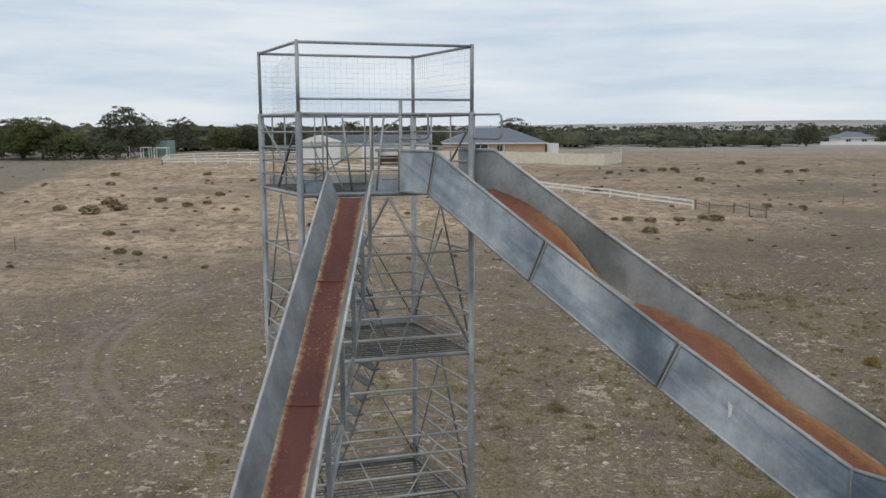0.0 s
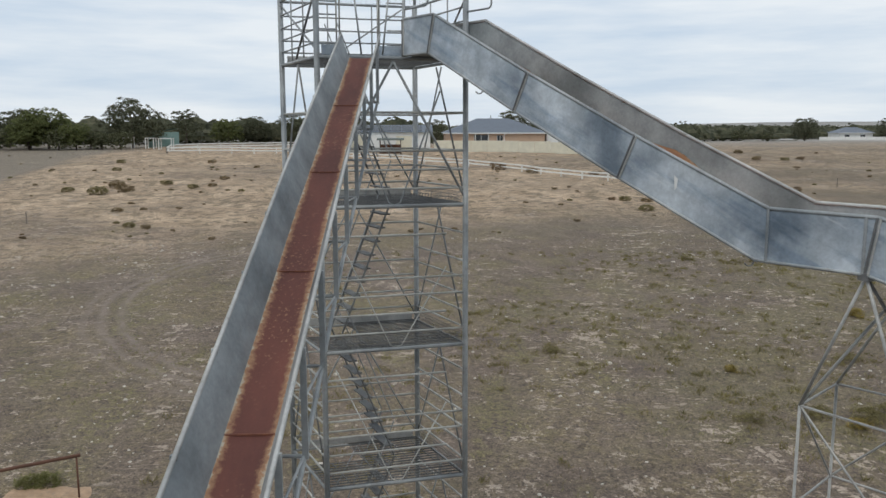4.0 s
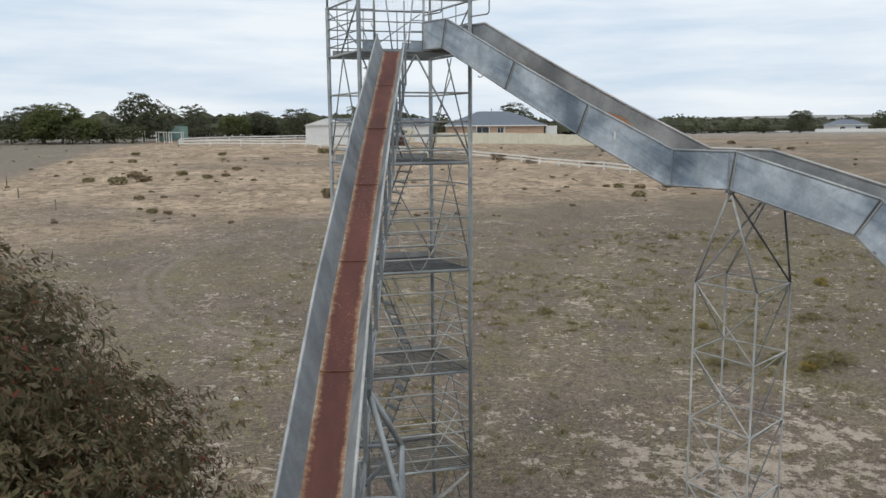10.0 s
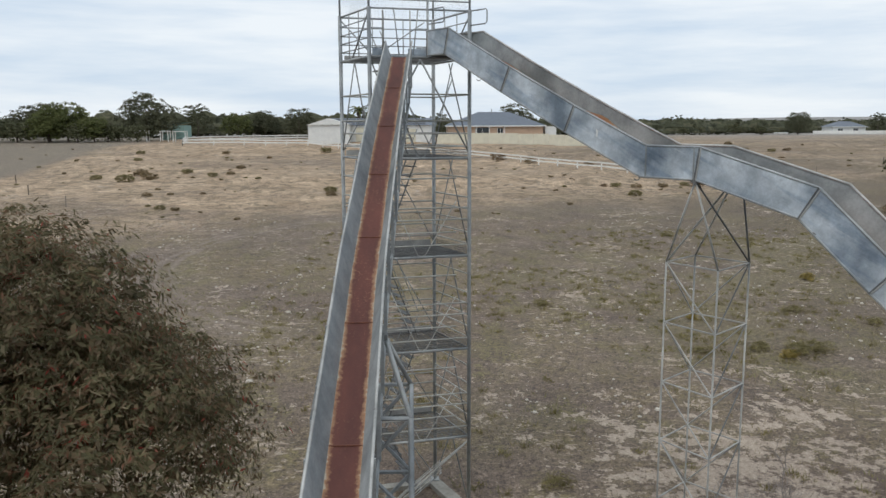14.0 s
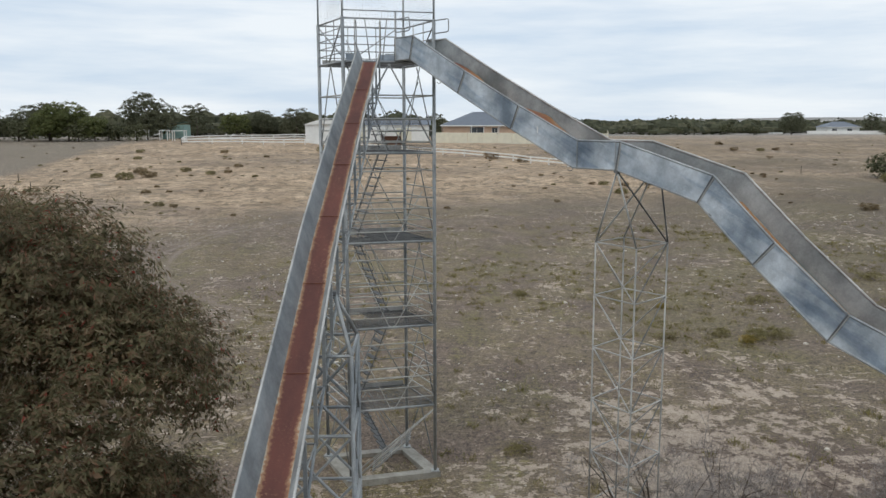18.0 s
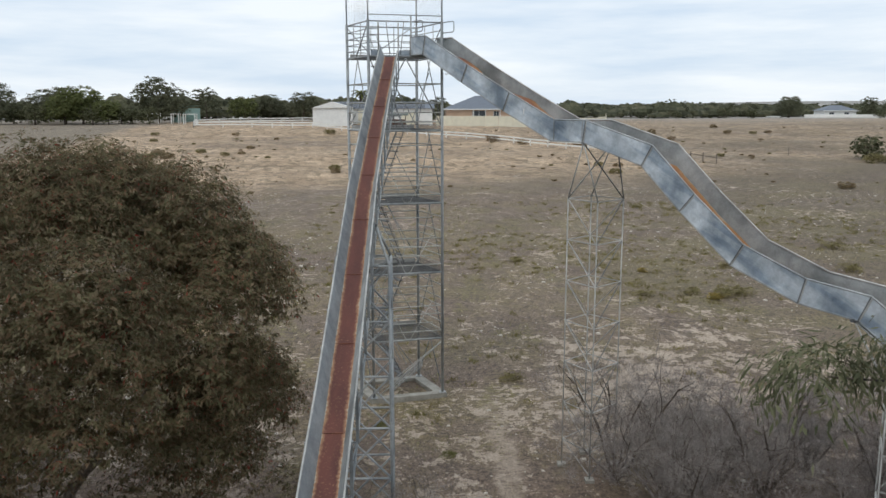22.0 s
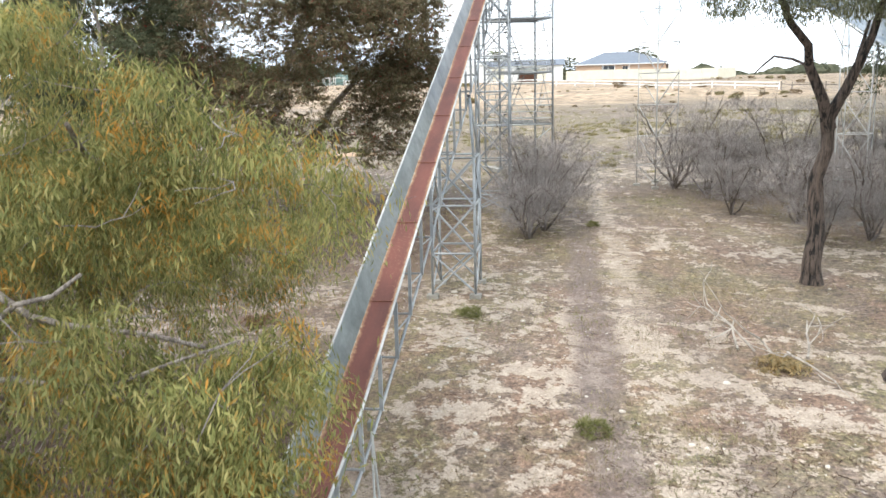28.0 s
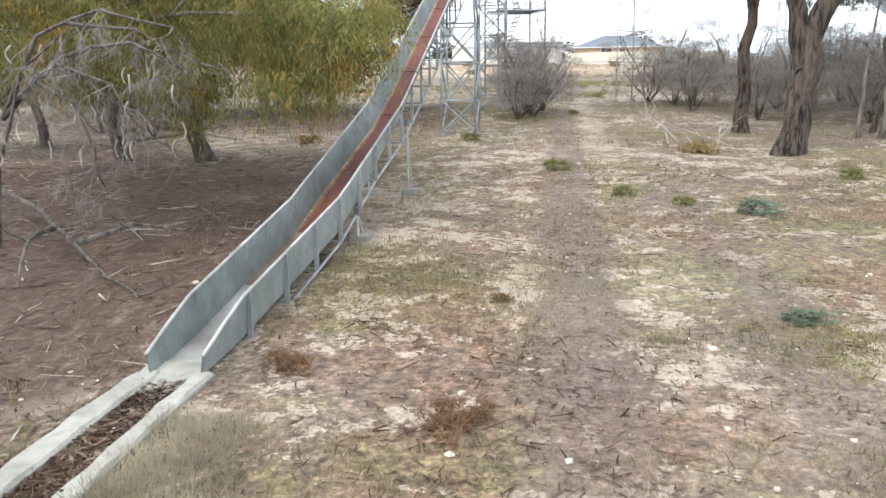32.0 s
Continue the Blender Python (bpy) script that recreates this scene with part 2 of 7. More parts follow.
WHITE_PAINT = paint("white_paint", (0.78, 0.77, 0.73))
WHITE_CLAD = paint("white_cladding", (0.72, 0.72, 0.69))
CREAM_WALL = paint("cream_fence_sheet", (0.66, 0.62, 0.49))
PEACH_BRICK = paint("peach_brick", (0.52, 0.36, 0.25))
GREY_ROOF = paint("grey_roof", (0.135, 0.155, 0.185), 0.5)
SOLAR = paint("dark_panels", (0.035, 0.042, 0.055), 0.25)
GREEN_SHED = paint("green_shed", (0.25, 0.38, 0.34))
DARK_GLASS = paint("dark_window", (0.03, 0.035, 0.04), 0.15)
OLD_STEEL = paint("rusty_pipe_paint", (0.16, 0.075, 0.045), 0.8, 0.4)
GREEN_TANK = paint("green_tank", (0.09, 0.11, 0.09), 0.6)


# ---- mesh helpers ----
class Geo:
    """Collects faces and makes one mesh of them."""

    def __init__(self):
        self.v, self.f, self.uv = [], [], []

    def quad(self, *p, uv=None):
        i = len(self.v)
        self.v += [tuple(q) for q in p]
        self.f.append(tuple(range(i, i + len(p))))
        self.uv += uv or [(0, 0)] * len(p)
        return self

    def box(self, c, s, m=None):
        i = len(self.v)
        for z in (-.5, .5):
            for x, y in ((-.5, -.5), (.5, -.5), (.5, .5), (-.5, .5)):
                p = Vector((x * s[0], y * s[1], z * s[2]))
                p = (m @ p if m else p) + Vector(c)
                self.v.append(tuple(p))
        for f in ((3, 2, 1, 0), (4, 5, 6, 7), (0, 1, 5, 4), (1, 2, 6, 5), (2, 3, 7, 6), (3, 0, 4, 7)):
            self.f.append(tuple(i + k for k in f))
            self.uv += [(0, 0)] * 4
        return self

    def tube(self, pts, r, n=6, r1=None, caps=True, ridges=None):
        """A round tube along points, tapering from r to r1."""
        pts = [Vector(p) for p in pts]
        r1 = r if r1 is None else r1
        rings = []
        side = None
        for k, p in enumerate(pts):
            d = (pts[min(k + 1, len(pts) - 1)] - pts[max(k - 1, 0)])
            d = d.normalized() if d.length > 1e-9 else Vector((0, 0, 1))
            if side is None:
                side = d.orthogonal().normalized()
            side = (side - d * side.dot(d))
            side = side.normalized() if side.length > 1e-6 else d.orthogonal().normalized()
            up = d.cross(side)
            rr = r + (r1 - r) * k / max(1, len(pts) - 1)
            i = len(self.v)
            for a in range(n):
                rr = (r + (r1 - r) * k / max(1, len(pts) - 1)) * (1 + (ridges[a % len(ridges)] * (0.7 + 0.5 * math.sin(k * 1.9 + a * 2.1)) if ridges else 0))
                q = p + rr * (math.cos(2 * math.pi * a / n) * side + math.sin(2 * math.pi * a / n) * up)
                self.v.append(tuple(q))
            rings.append(i)
        for a, b in zip(rings, rings[1:]):
            for k in range(n):
                self.f.append((a + k, a + (k + 1) % n, b + (k + 1) % n, b + k))
                self.uv += [(0, 0)] * 4
        if caps:
            self.f.append(tuple(rings[0] + k for k in reversed(range(n))))
            self.f.append(tuple(rings[-1] + k for k in range(n)))
            self.uv += [(0, 0)] * (2 * n)
        return self

    def strip(self, lines, uvs=None, close=False):
        """Quads between lines of equally many points."""
        n = len(lines[0])
        i = len(self.v)
        for ln in lines:
            self.v += [tuple(p) for p in ln]
        for a in range(len(lines) - 1):
            for b in range(n - 1):
                q = (a * n + b, a * n + b + 1, (a + 1) * n + b + 1, (a + 1) * n + b)
                self.f.append(tuple(i + k for k in q))
                self.uv += [uvs[k // n][k % n] for k in q] if uvs else [(0, 0)] * 4
        return self

    def mesh(self, name, smooth=False):
        me = bpy.data.meshes.new(name)
        me.from_pydata(self.v, [], self.f)
        if any(u != (0, 0) for u in self.uv):
            layer = me.uv_layers.new(name="UVMap")
            layer.data.foreach_set("uv", np.array(self.uv, 'f').ravel())
        if smooth:
            me.polygons.foreach_set("use_smooth", np.ones(len(me.polygons), bool))
        me.update()
        return me


def thing(name, at, label, category, group="", kind=""):
    ob = new(name)
    ob.location = at
    ob.empty_display_size = 0.2
    return tagged(ob, label, category, group, kind)


def part(name, geo, material, parent, label="", smooth=False):
    """One mesh in world coordinates under a thing or under a part."""
    me = geo.mesh(name, smooth) if isinstance(geo, Geo) else geo
    if not me.materials:
        me.materials.append(material)
    ob = new(name, me)
    ob.parent = parent
    ob.matrix_parent_inverse = Matrix.Translation(parent_place(parent)).inverted()
    if label:
        tagged(ob, label)
    return ob


def parent_place(ob):
    return Vector(ob.location) if ob.type == 'EMPTY' else Vector((0, 0, 0))


def solo(name, geo, material, label, category, kind="", group="", smooth=False):
    me = geo.mesh(name, smooth) if isinstance(geo, Geo) else geo
    me.materials.append(material)
    return tagged(new(name, me), label, category, group, kind)


def quick_mesh(name, verts, faces_per=4, nfaces=0, material=None, smooth=False):
    """A mesh of separate quads from an array of 4 corners a quad."""
    v = np.ascontiguousarray(verts, 'f').reshape(-1, 3)
    me = bpy.data.meshes.new(name)
    me.vertices.add(len(v))
    me.vertices.foreach_set("co", v.ravel())
    nf = len(v) // faces_per
    me.loops.add(len(v))
    me.loops.foreach_set("vertex_index", np.arange(len(v), dtype=np.int32))
    me.polygons.add(nf)
    me.polygons.foreach_set("loop_start", np.arange(nf, dtype=np.int32) * faces_per)
    me.update(calc_edges=True)
    if material:
        me.materials.append(material)
    return me


rng = np.random.default_rng(7)


def unit(v):
    return v / np.maximum(np.linalg.norm(v, axis=-1, keepdims=True), 1e-9)


def leaves(centres, along, length, width, droop=0.0, spread=1.0, face=None):
    """Diamond leaves at the centres: arrays of corners."""
    n = len(centres)
    d = unit(along + spread * rng.normal(size=(n, 3)) + np.array([0, 0, -droop]))
    if face is not None:
        face = unit(face)
        d = unit(d - 0.75 * (d * face).sum(1, keepdims=True) * face)
    s = unit(np.cross(d, rng.normal(size=(n, 3)) if face is None else face + 0.45 * rng.normal(size=(n, 3))))
    ln = length * rng.uniform(0.6, 1.4, (n, 1))
    wd = width * rng.uniform(0.6, 1.4, (n, 1))
    a, b = centres - d * ln / 2, centres + d * ln / 2
    m = centres - d * ln * 0.08
    return np.stack([a, m + s * wd / 2, b, m - s * wd / 2], 1)


# ---- the lie of the land ----
GY = np.array([-120, -60, -37.5, -30, -24.5, -20, -14, -8, 0, 25, 60, 95, 110, 122, 150, 250, 3500], float)
GZ = np.array([-5.2, -3.3, -2.24, -1.72, -1.22, -1.08, -0.68, -0.33, -0.02, 1.2, 3.25, 5.5, 6.7, 7.2, 7.6, 7.4, 7.4], float)
_lat = np.random.default_rng(3).uniform(-1, 1, (128, 128))


def vnoise(x, y, s):
    x, y = np.asarray(x, float) / s, np.asarray(y, float) / s
    i, j = np.floor(x).astype(int), np.floor(y).astype(int)
    u, v = x - i, y - j
    u, v = u * u * (3 - 2 * u), v * v * (3 - 2 * v)
    g = lambda a, b: _lat[a % 128, b % 128]
    return (g(i, j) * (1 - u) + g(i + 1, j) * u) * (1 - v) + (g(i, j + 1) * (1 - u) + g(i + 1, j + 1) * u) * v


def ground_z(x, y):
    x, y = np.asarray(x, float), np.asarray(y, float)
    z = np.interp(y, GY, GZ)
    z = z + 0.05 * vnoise(x, y, 3.1) + 0.025 * vnoise(x + 9, y, 1.1)
    far = np.clip((y - 25) / 30, 0, 1)
    z = z + far * (0.35 * vnoise(x, y + 40, 14.0) + 0.12 * vnoise(x, y, 5.0)) * np.clip((200 - y) / 60, 0, 1)
    hills = np.clip((y - 500) / 2500, 0, 1)
    return z + hills * (14 + 20 * np.clip((x + 400) / 2400, 0, 1) + 8 * vnoise(x, y, 700.0))


def gz(x, y):
    return float(ground_z(x, y))


def axis(stops):
    """Coordinates from pieces (start, end, step)."""
    out = []
    for a, b, s in stops:
        out += list(np.arange(a, b, s))
    return np.array(out + [stops[-1][1]])


def build_ground():
    xs = axis([(-2500, -300, 110), (-300, -60, 8), (-60, -16, 0.8), (-16, 16, 0.28), (16, 60, 0.8), (60, 300, 8), (300, 2500, 110)])
    ys = axis([(-110, -46, 4), (-46, 12, 0.28), (12, 60, 0.6), (60, 150, 1.2), (150, 300, 8), (300, 3300, 100)])
    X, Y = np.meshgrid(xs, ys)
    Z = ground_z(X, Y)
    v = np.stack([X, Y, Z], -1).reshape(-1, 3)
    nx, ny = len(xs), len(ys)
    i = (np.arange(ny - 1)[:, None] * nx + np.arange(nx - 1)[None]).ravel()
    f = np.stack([i, i + 1, i + nx + 1, i + nx], 1)
    me = bpy.data.meshes.new("ground")
    me.vertices.add(len(v))
    me.vertices.foreach_set("co", v.astype('f').ravel())
    me.loops.add(f.size)
    me.loops.foreach_set("vertex_index", f.astype(np.int32).ravel())
    me.polygons.add(len(f))
    me.polygons.foreach_set("loop_start", np.arange(len(f), dtype=np.int32) * 4)
    me.polygons.foreach_set("use_smooth", np.ones(len(f), bool))
    me.update(calc_edges=True)
    return me


def ground_material():
    k = Nodes("dry_paddock", 0.95)
    x, y, z = k.xyz()
    big, mid, fine, grit = k.noise(0.10, 4), k.noise(0.55, 6, 0.6), k.noise(3.2, 7, 0.68), k.noise(24, 4, 0.7)
    lowy = k.ramp(k.math('DIVIDE', k.math('ADD', y, 60.0), 100.0), (0.30, 1.0), (0.56, 0.0))
    soil = k.ramp(mid, (0.25, (0.135, 0.099, 0.074)), (0.5, (0.187, 0.139, 0.104)), (0.75, (0.25, 0.19, 0.142)))
    soil_low = k.ramp(mid, (0.25, (0.155, 0.107, 0.082)), (0.5, (0.225, 0.162, 0.125)), (0.75, (0.31, 0.232, 0.18)))
    soil = k.mix(lowy, soil, soil_low)
    # dry grass in drifts
    grass = k.ramp(fine, (0.35, (0.150, 0.118, 0.062)), (0.7, (0.30, 0.232, 0.128)))
    gm = k.math('MULTIPLY', k.ramp(k.noise(0.23, 5, 0.6), (0.44, 0.0), (0.60, 0.8)), k.ramp(fine, (0.36, 0.1), (0.58, 1.0)))
    c = k.mix(gm, soil, grass)
    # dark bare stains
    dk = k.ramp(k.noise(0.75, 6, 0.7, stretch=(0.6, 1.3, 1)), (0.54, 0.0), (0.66, 0.55))
    c = k.mix(dk, c, (0.105, 0.080, 0.064))
    # green flushes
    gr = k.math('MULTIPLY', k.ramp(k.noise(0.33, 4, 0.6, stretch=(1.3, 0.8, 1)), (0.52, 0.0), (0.62, 0.75)), k.ramp(k.noise(5.0, 6, 0.72), (0.44, 0.0), (0.56, 1.0)))
    gr = k.math('MULTIPLY', gr, k.ramp(k.math('DIVIDE', k.math('ADD', y, 60.0), 100.0), (0.9, 1.0), (1.05, 0.1)))
    c = k.mix(gr, c, (0.175, 0.150, 0.062))
    # reddish bare soil and grass on the low side
    rd = k.math('MULTIPLY', lowy, k.ramp(k.noise(0.55, 5, 0.65, stretch=(1.2, 0.9, 1)), (0.48, 0.0), (0.57, 0.8)))
    c = k.mix(rd, c, k.ramp(k.noise(16, 5, 0.75), (0.35, (0.17, 0.095, 0.062)), (0.65, (0.31, 0.20, 0.135))))
    yg = k.math('MULTIPLY', lowy, k.math('MULTIPLY', k.ramp(k.noise(0.42, 4, 0.6), (0.53, 0.0), (0.62, 0.5)), k.ramp(k.noise(8, 6, 0.75), (0.40, 0.0), (0.52, 1.0))))
    c = k.mix(yg, c, k.ramp(k.noise(20, 4, 0.7), (0.35, (0.14, 0.145, 0.05)), (0.65, (0.27, 0.25, 0.105))))
    # sandy rise
    yy = k.math('ADD', y, k.math('MULTIPLY', k.math('SUBTRACT', big, 0.5), 16.0))
    yy = k.math('SUBTRACT', yy, k.math('MULTIPLY', k.math('MINIMUM', x, 0.0), 0.62))
    yy = k.math('SUBTRACT', yy, k.math('MULTIPLY', k.math('MAXIMUM', x, 0.0), 0.10))
    yy = k.math('SUBTRACT', yy, k.math('MULTIPLY', k.math('MAXIMUM', k.math('SUBTRACT', x, 38.0), 0.0), 0.6))
    sandm = k.ramp(k.math('DIVIDE', yy, 200.0), (0.24, 0.0), (0.275, 0.5), (0.31, 1.0), (0.8, 1.0), (0.9, 0.2))
    # a grey grazed field lies beyond the sand
    edge = k.math('ADD', k.math('ADD', x, 46.0), k.math('MULTIPLY', k.math('SUBTRACT', k.noise(0.2, 4), 0.5), 6.0))
    field = k.math('MULTIPLY', k.ramp(k.math('DIVIDE', k.math('SUBTRACT', 0.0, edge), 4.0), (0.0, 0.0), (1.0, 1.0)), k.ramp(k.math('DIVIDE', y, 100.0), (0.66, 0.0), (0.74, 1.0)))
    sandm = k.math('MULTIPLY', sandm, k.math('SUBTRACT', 1.0, field))
    sandm = k.math('MULTIPLY', sandm, k.ramp(k.noise(0.07, 6, 0.62, stretch=(0.5, 1.3, 1)), (0.36, 0.3), (0.52, 1.0)))
    c = k.mix(k.math('MULTIPLY', field, 0.8), c, k.ramp(fine, (0.3, (0.19, 0.155, 0.115)), (0.7, (0.27, 0.225, 0.165))))
    # browner, older turf towards the far side
    c = k.mix(k.math('MULTIPLY', k.ramp(k.math('DIVIDE', x, 50.0), (0.15, 0.0), (0.6, 0.7)), k.ramp(mid, (0.35, 0.5), (0.6, 1.0))), c, k.ramp(fine, (0.35, (0.085, 0.066, 0.042)), (0.65, (0.16, 0.125, 0.08))))
    sandm = k.math('MULTIPLY', sandm, k.ramp(k.math('DIVIDE', x, 60.0), (0.25, 1.0), (0.7, 0.6)))
    # olive turf drifts on the paddock
    olive = k.math('MULTIPLY', k.ramp(k.math('DIVIDE', k.math('ADD', x, 4.0), 12.0), (0.0, 0.25), (1.0, 0.85)), k.ramp(k.noise(0.16, 5, 0.62, stretch=(0.7, 1.4, 1)), (0.46, 0.0), (0.60, 0.75)))
    olive = k.math('MULTIPLY', olive, k.ramp(k.math('DIVIDE', k.math('ADD', y, 20.0), 100.0), (0.12, 0.0), (0.22, 1.0), (0.62, 1.0), (0.75, 0.2)))
    c = k.mix(k.math('MULTIPLY', olive, k.ramp(fine, (0.36, 0.35), (0.58, 1.0))), c, (0.185, 0.155, 0.075))
    sand = k.ramp(k.noise(0.3, 8, 0.66), (0.3, (0.27, 0.185, 0.11)), (0.5, (0.47, 0.338, 0.22)), (0.7, (0.62, 0.46, 0.31)))
    sand = k.mix(k.ramp(k.noise(0.95, 5, 0.6), (0.505, 0.0), (0.56, 0.8)), sand, k.ramp(fine, (0.35, (0.15, 0.115, 0.07)), (0.65, (0.26, 0.195, 0.12))))
    c = k.mix(k.math('MULTIPLY', sandm, k.ramp(fine, (0.25, 0.75), (0.55, 1.0))), c, sand)
    # fine dark and pale flecks of the turf
    fleck = k.noise(13.0, 5, 0.75)
    c = k.mix(1.0, c, k.ramp(fleck, (0.34, 0.45), (0.5, 0.95), (0.66, 1.65)), 'MULTIPLY')
    c = k.mix(1.0, c, k.ramp(k.noise(5.0, 6, 0.7), (0.36, 0.66), (0.5, 1.0), (0.64, 1.3)), 'MULTIPLY')
    # limestone showing through in small ragged patches
    dens = k.ramp(k.math('DIVIDE', k.math('ADD', y, 60.0), 100.0), (0.10, -0.02), (0.19, 0.0), (0.27, 0.055), (0.36, 0.05), (0.52, 0.04), (0.60, 0.0), (0.66, -0.02), (0.86, -0.03), (1.0, -0.07))
    right = k.ramp(k.math('DIVIDE', k.math('ADD', x, 10.0), 40.0), (0.05, 0.5), (0.14, 0.7), (0.24, 1.0), (0.31, 0.8), (0.40, 0.15), (0.7, 0.05))
    zone = k.math('MULTIPLY', k.math('SUBTRACT', k.noise(0.16, 3), 0.47), 0.30)
    lime = k.math('ADD', k.math('MULTIPLY', k.noise(1.5, 9, 0.66), 0.75), k.math('MULTIPLY', k.noise(0.5, 5, 0.6), 0.25))
    lime = k.math('ADD', k.math('ADD', lime, zone), k.math('MULTIPLY', dens, right))
    thin = k.ramp(k.math('DIVIDE', k.math('ADD', y, 10.0), 40.0), (0.15, 0.0), (0.3, 1.0))
    lime = k.math('SUBTRACT', lime, k.math('MULTIPLY', thin, 0.03))
    ex, ey = k.math('SUBTRACT', x, 11.0), k.math('SUBTRACT', y, 1.0)
    crust = k.ramp(k.math('DIVIDE', k.math('SQRT', k.math('ADD', k.math('MULTIPLY', ex, ex), k.math('MULTIPLY', ey, ey))), 10.0), (0.35, 0.12), (1.0, 0.0))
    lime = k.math('ADD', k.math('ADD', lime, crust), k.math('MULTIPLY', k.math('SUBTRACT', k.noise(6.0, 6, 0.7), 0.5), 0.22))
    limem = k.ramp(lime, (0.585, 0.0), (0.61, 0.95))
    limec = k.ramp(k.noise(5, 7, 0.75), (0.3, (0.33, 0.255, 0.192)), (0.7, (0.565, 0.465, 0.365)))
    c = k.mix(limem, c, limec)
    # clusters of small flat stones on the paddock
    fl = k.math('MULTIPLY', k.ramp(k.noise(2.7, 6, 0.62, stretch=(0.6, 1.5, 1)), (0.60, 0.0), (0.625, 0.9)), k.ramp(k.noise(0.2, 5, 0.6), (0.44, 0.0), (0.56, 1.0)))
    fl = k.math('MULTIPLY', fl, k.ramp(k.math('DIVIDE', k.math('ADD', y, 10.0), 100.0), (0.04, 0.0), (0.1, 1.0), (0.55, 1.0), (0.65, 0.0)))
    c = k.mix(fl, c, limec)
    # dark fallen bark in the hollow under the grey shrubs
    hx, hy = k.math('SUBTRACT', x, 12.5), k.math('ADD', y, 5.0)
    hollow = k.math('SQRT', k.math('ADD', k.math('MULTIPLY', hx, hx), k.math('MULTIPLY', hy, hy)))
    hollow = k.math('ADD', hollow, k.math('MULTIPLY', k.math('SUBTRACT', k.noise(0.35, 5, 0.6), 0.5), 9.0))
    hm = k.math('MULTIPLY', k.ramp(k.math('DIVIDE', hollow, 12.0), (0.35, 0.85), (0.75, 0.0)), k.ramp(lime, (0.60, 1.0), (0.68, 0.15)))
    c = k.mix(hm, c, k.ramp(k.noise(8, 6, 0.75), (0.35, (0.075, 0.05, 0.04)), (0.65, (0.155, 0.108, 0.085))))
    # pale stony strip along the foot track
    px = k.math('SUBTRACT', k.math('ADD', x, k.math('MULTIPLY', k.math('SUBTRACT', k.noise(0.9, 4), 0.5), 1.2)), 3.08)
    pm = k.math('MULTIPLY', k.ramp(k.math('ABSOLUTE', px), (0.18, 0.7), (0.5, 0.0)), k.ramp(k.noise(2.6, 8, 0.75, stretch=(0.6, 1.6, 1)), (0.42, 0.0), (0.48, 1.0)))
    pm = k.math('MULTIPLY', pm, k.ramp(k.math('DIVIDE', k.math('ADD', y, 50.0), 50.0), (0.5, 0.3), (0.62, 1.0), (0.92, 1.0), (1.0, 0.0)))
    c = k.mix(pm, c, limec)
    # small pale stones
    st = k.ramp(k.noise(7.5, 4, 0.6, stretch=(0.7, 1.2, 1)), (0.64, 0.0), (0.68, 0.8))
    c = k.mix(k.math('MULTIPLY', st, k.ramp(k.noise(0.2, 3), (0.42, 0.0), (0.6, 1.0))), c, (0.47, 0.41, 0.335))
    # leaf litter under the trees on the low side
    lx = k.ramp(k.math('DIVIDE', k.math('ADD', k.math('ADD', x, 22.0), k.math('MULTIPLY', k.math('SUBTRACT', mid, 0.5), 4.0)), 24.0), (0.0, 1.0), (0.835, 1.0), (0.91, 0.0))
    ly = k.ramp(k.math('DIVIDE', k.math('ADD', k.math('ADD', y, 45.0), k.math('MULTIPLY', k.math('SUBTRACT', big, 0.5), 8.0)), 50.0), (0.0, 1.0), (0.68, 1.0), (0.82, 0.0))
    litm = k.math('MULTIPLY', k.math('MULTIPLY', lx, ly), k.ramp(k.math('ADD', k.math('MULTIPLY', fine, 0.5), k.math('MULTIPLY', mid, 0.5)), (0.32, 0.5), (0.5, 0.97)))
    litm = k.math('MULTIPLY', litm, k.ramp(k.math('DIVIDE', k.math('ADD', k.math('ADD', y, 45.0), k.math('MULTIPLY', k.math('SUBTRACT', mid, 0.5), 6.0)), 50.0), (0.34, 1.0), (0.40, 0.3), (0.51, 0.3), (0.56, 1.0)))
    litter = k.ramp(k.noise(9, 8, 0.78, stretch=(1, 0.5, 1)), (0.3, (0.046, 0.026, 0.018)), (0.5, (0.092, 0.053, 0.037)), (0.72, (0.20, 0.135, 0.098)))
    c = k.mix(litm, c, litter)
    # wheel track on the low side
    tx = k.math('SUBTRACT', k.math('ADD', x, k.math('MULTIPLY', k.math('SUBTRACT', mid, 0.5), 0.6)), 2.2)
    trk = k.math('MULTIPLY', k.ramp(k.math('ABSOLUTE', tx), (0.0, 0.75), (0.2, 0.85), (0.32, 0.6), (0.52, 0.0)), k.ramp(fine, (0.3, 0.6), (0.55, 1.0)))
    trk = k.math('MULTIPLY', trk, k.ramp(k.math('DIVIDE', k.math('ADD', y, 50.0), 50.0), (0.16, 0.6), (0.35, 1.0), (0.66, 1.0), (0.78, 0.0)))
    tx2 = k.math('SUBTRACT', k.math('ADD', x, k.math('MULTIPLY', k.math('SUBTRACT', k.noise(0.4, 4), 0.5), 1.2)), 4.05)
    trk2 = k.math('MULTIPLY', k.ramp(k.math('ABSOLUTE', tx2), (0.15, 0.8), (0.55, 0.0)), k.ramp(fine, (0.3, 0.5), (0.55, 1.0)))
    trk2 = k.math('MULTIPLY', trk2, k.ramp(k.math('DIVIDE', k.math('ADD', y, 50.0), 50.0), (0.1, 0.9), (0.32, 0.75), (0.5, 0.4), (0.62, 0.0)))
    trk = k.math('MAXIMUM', trk, trk2)
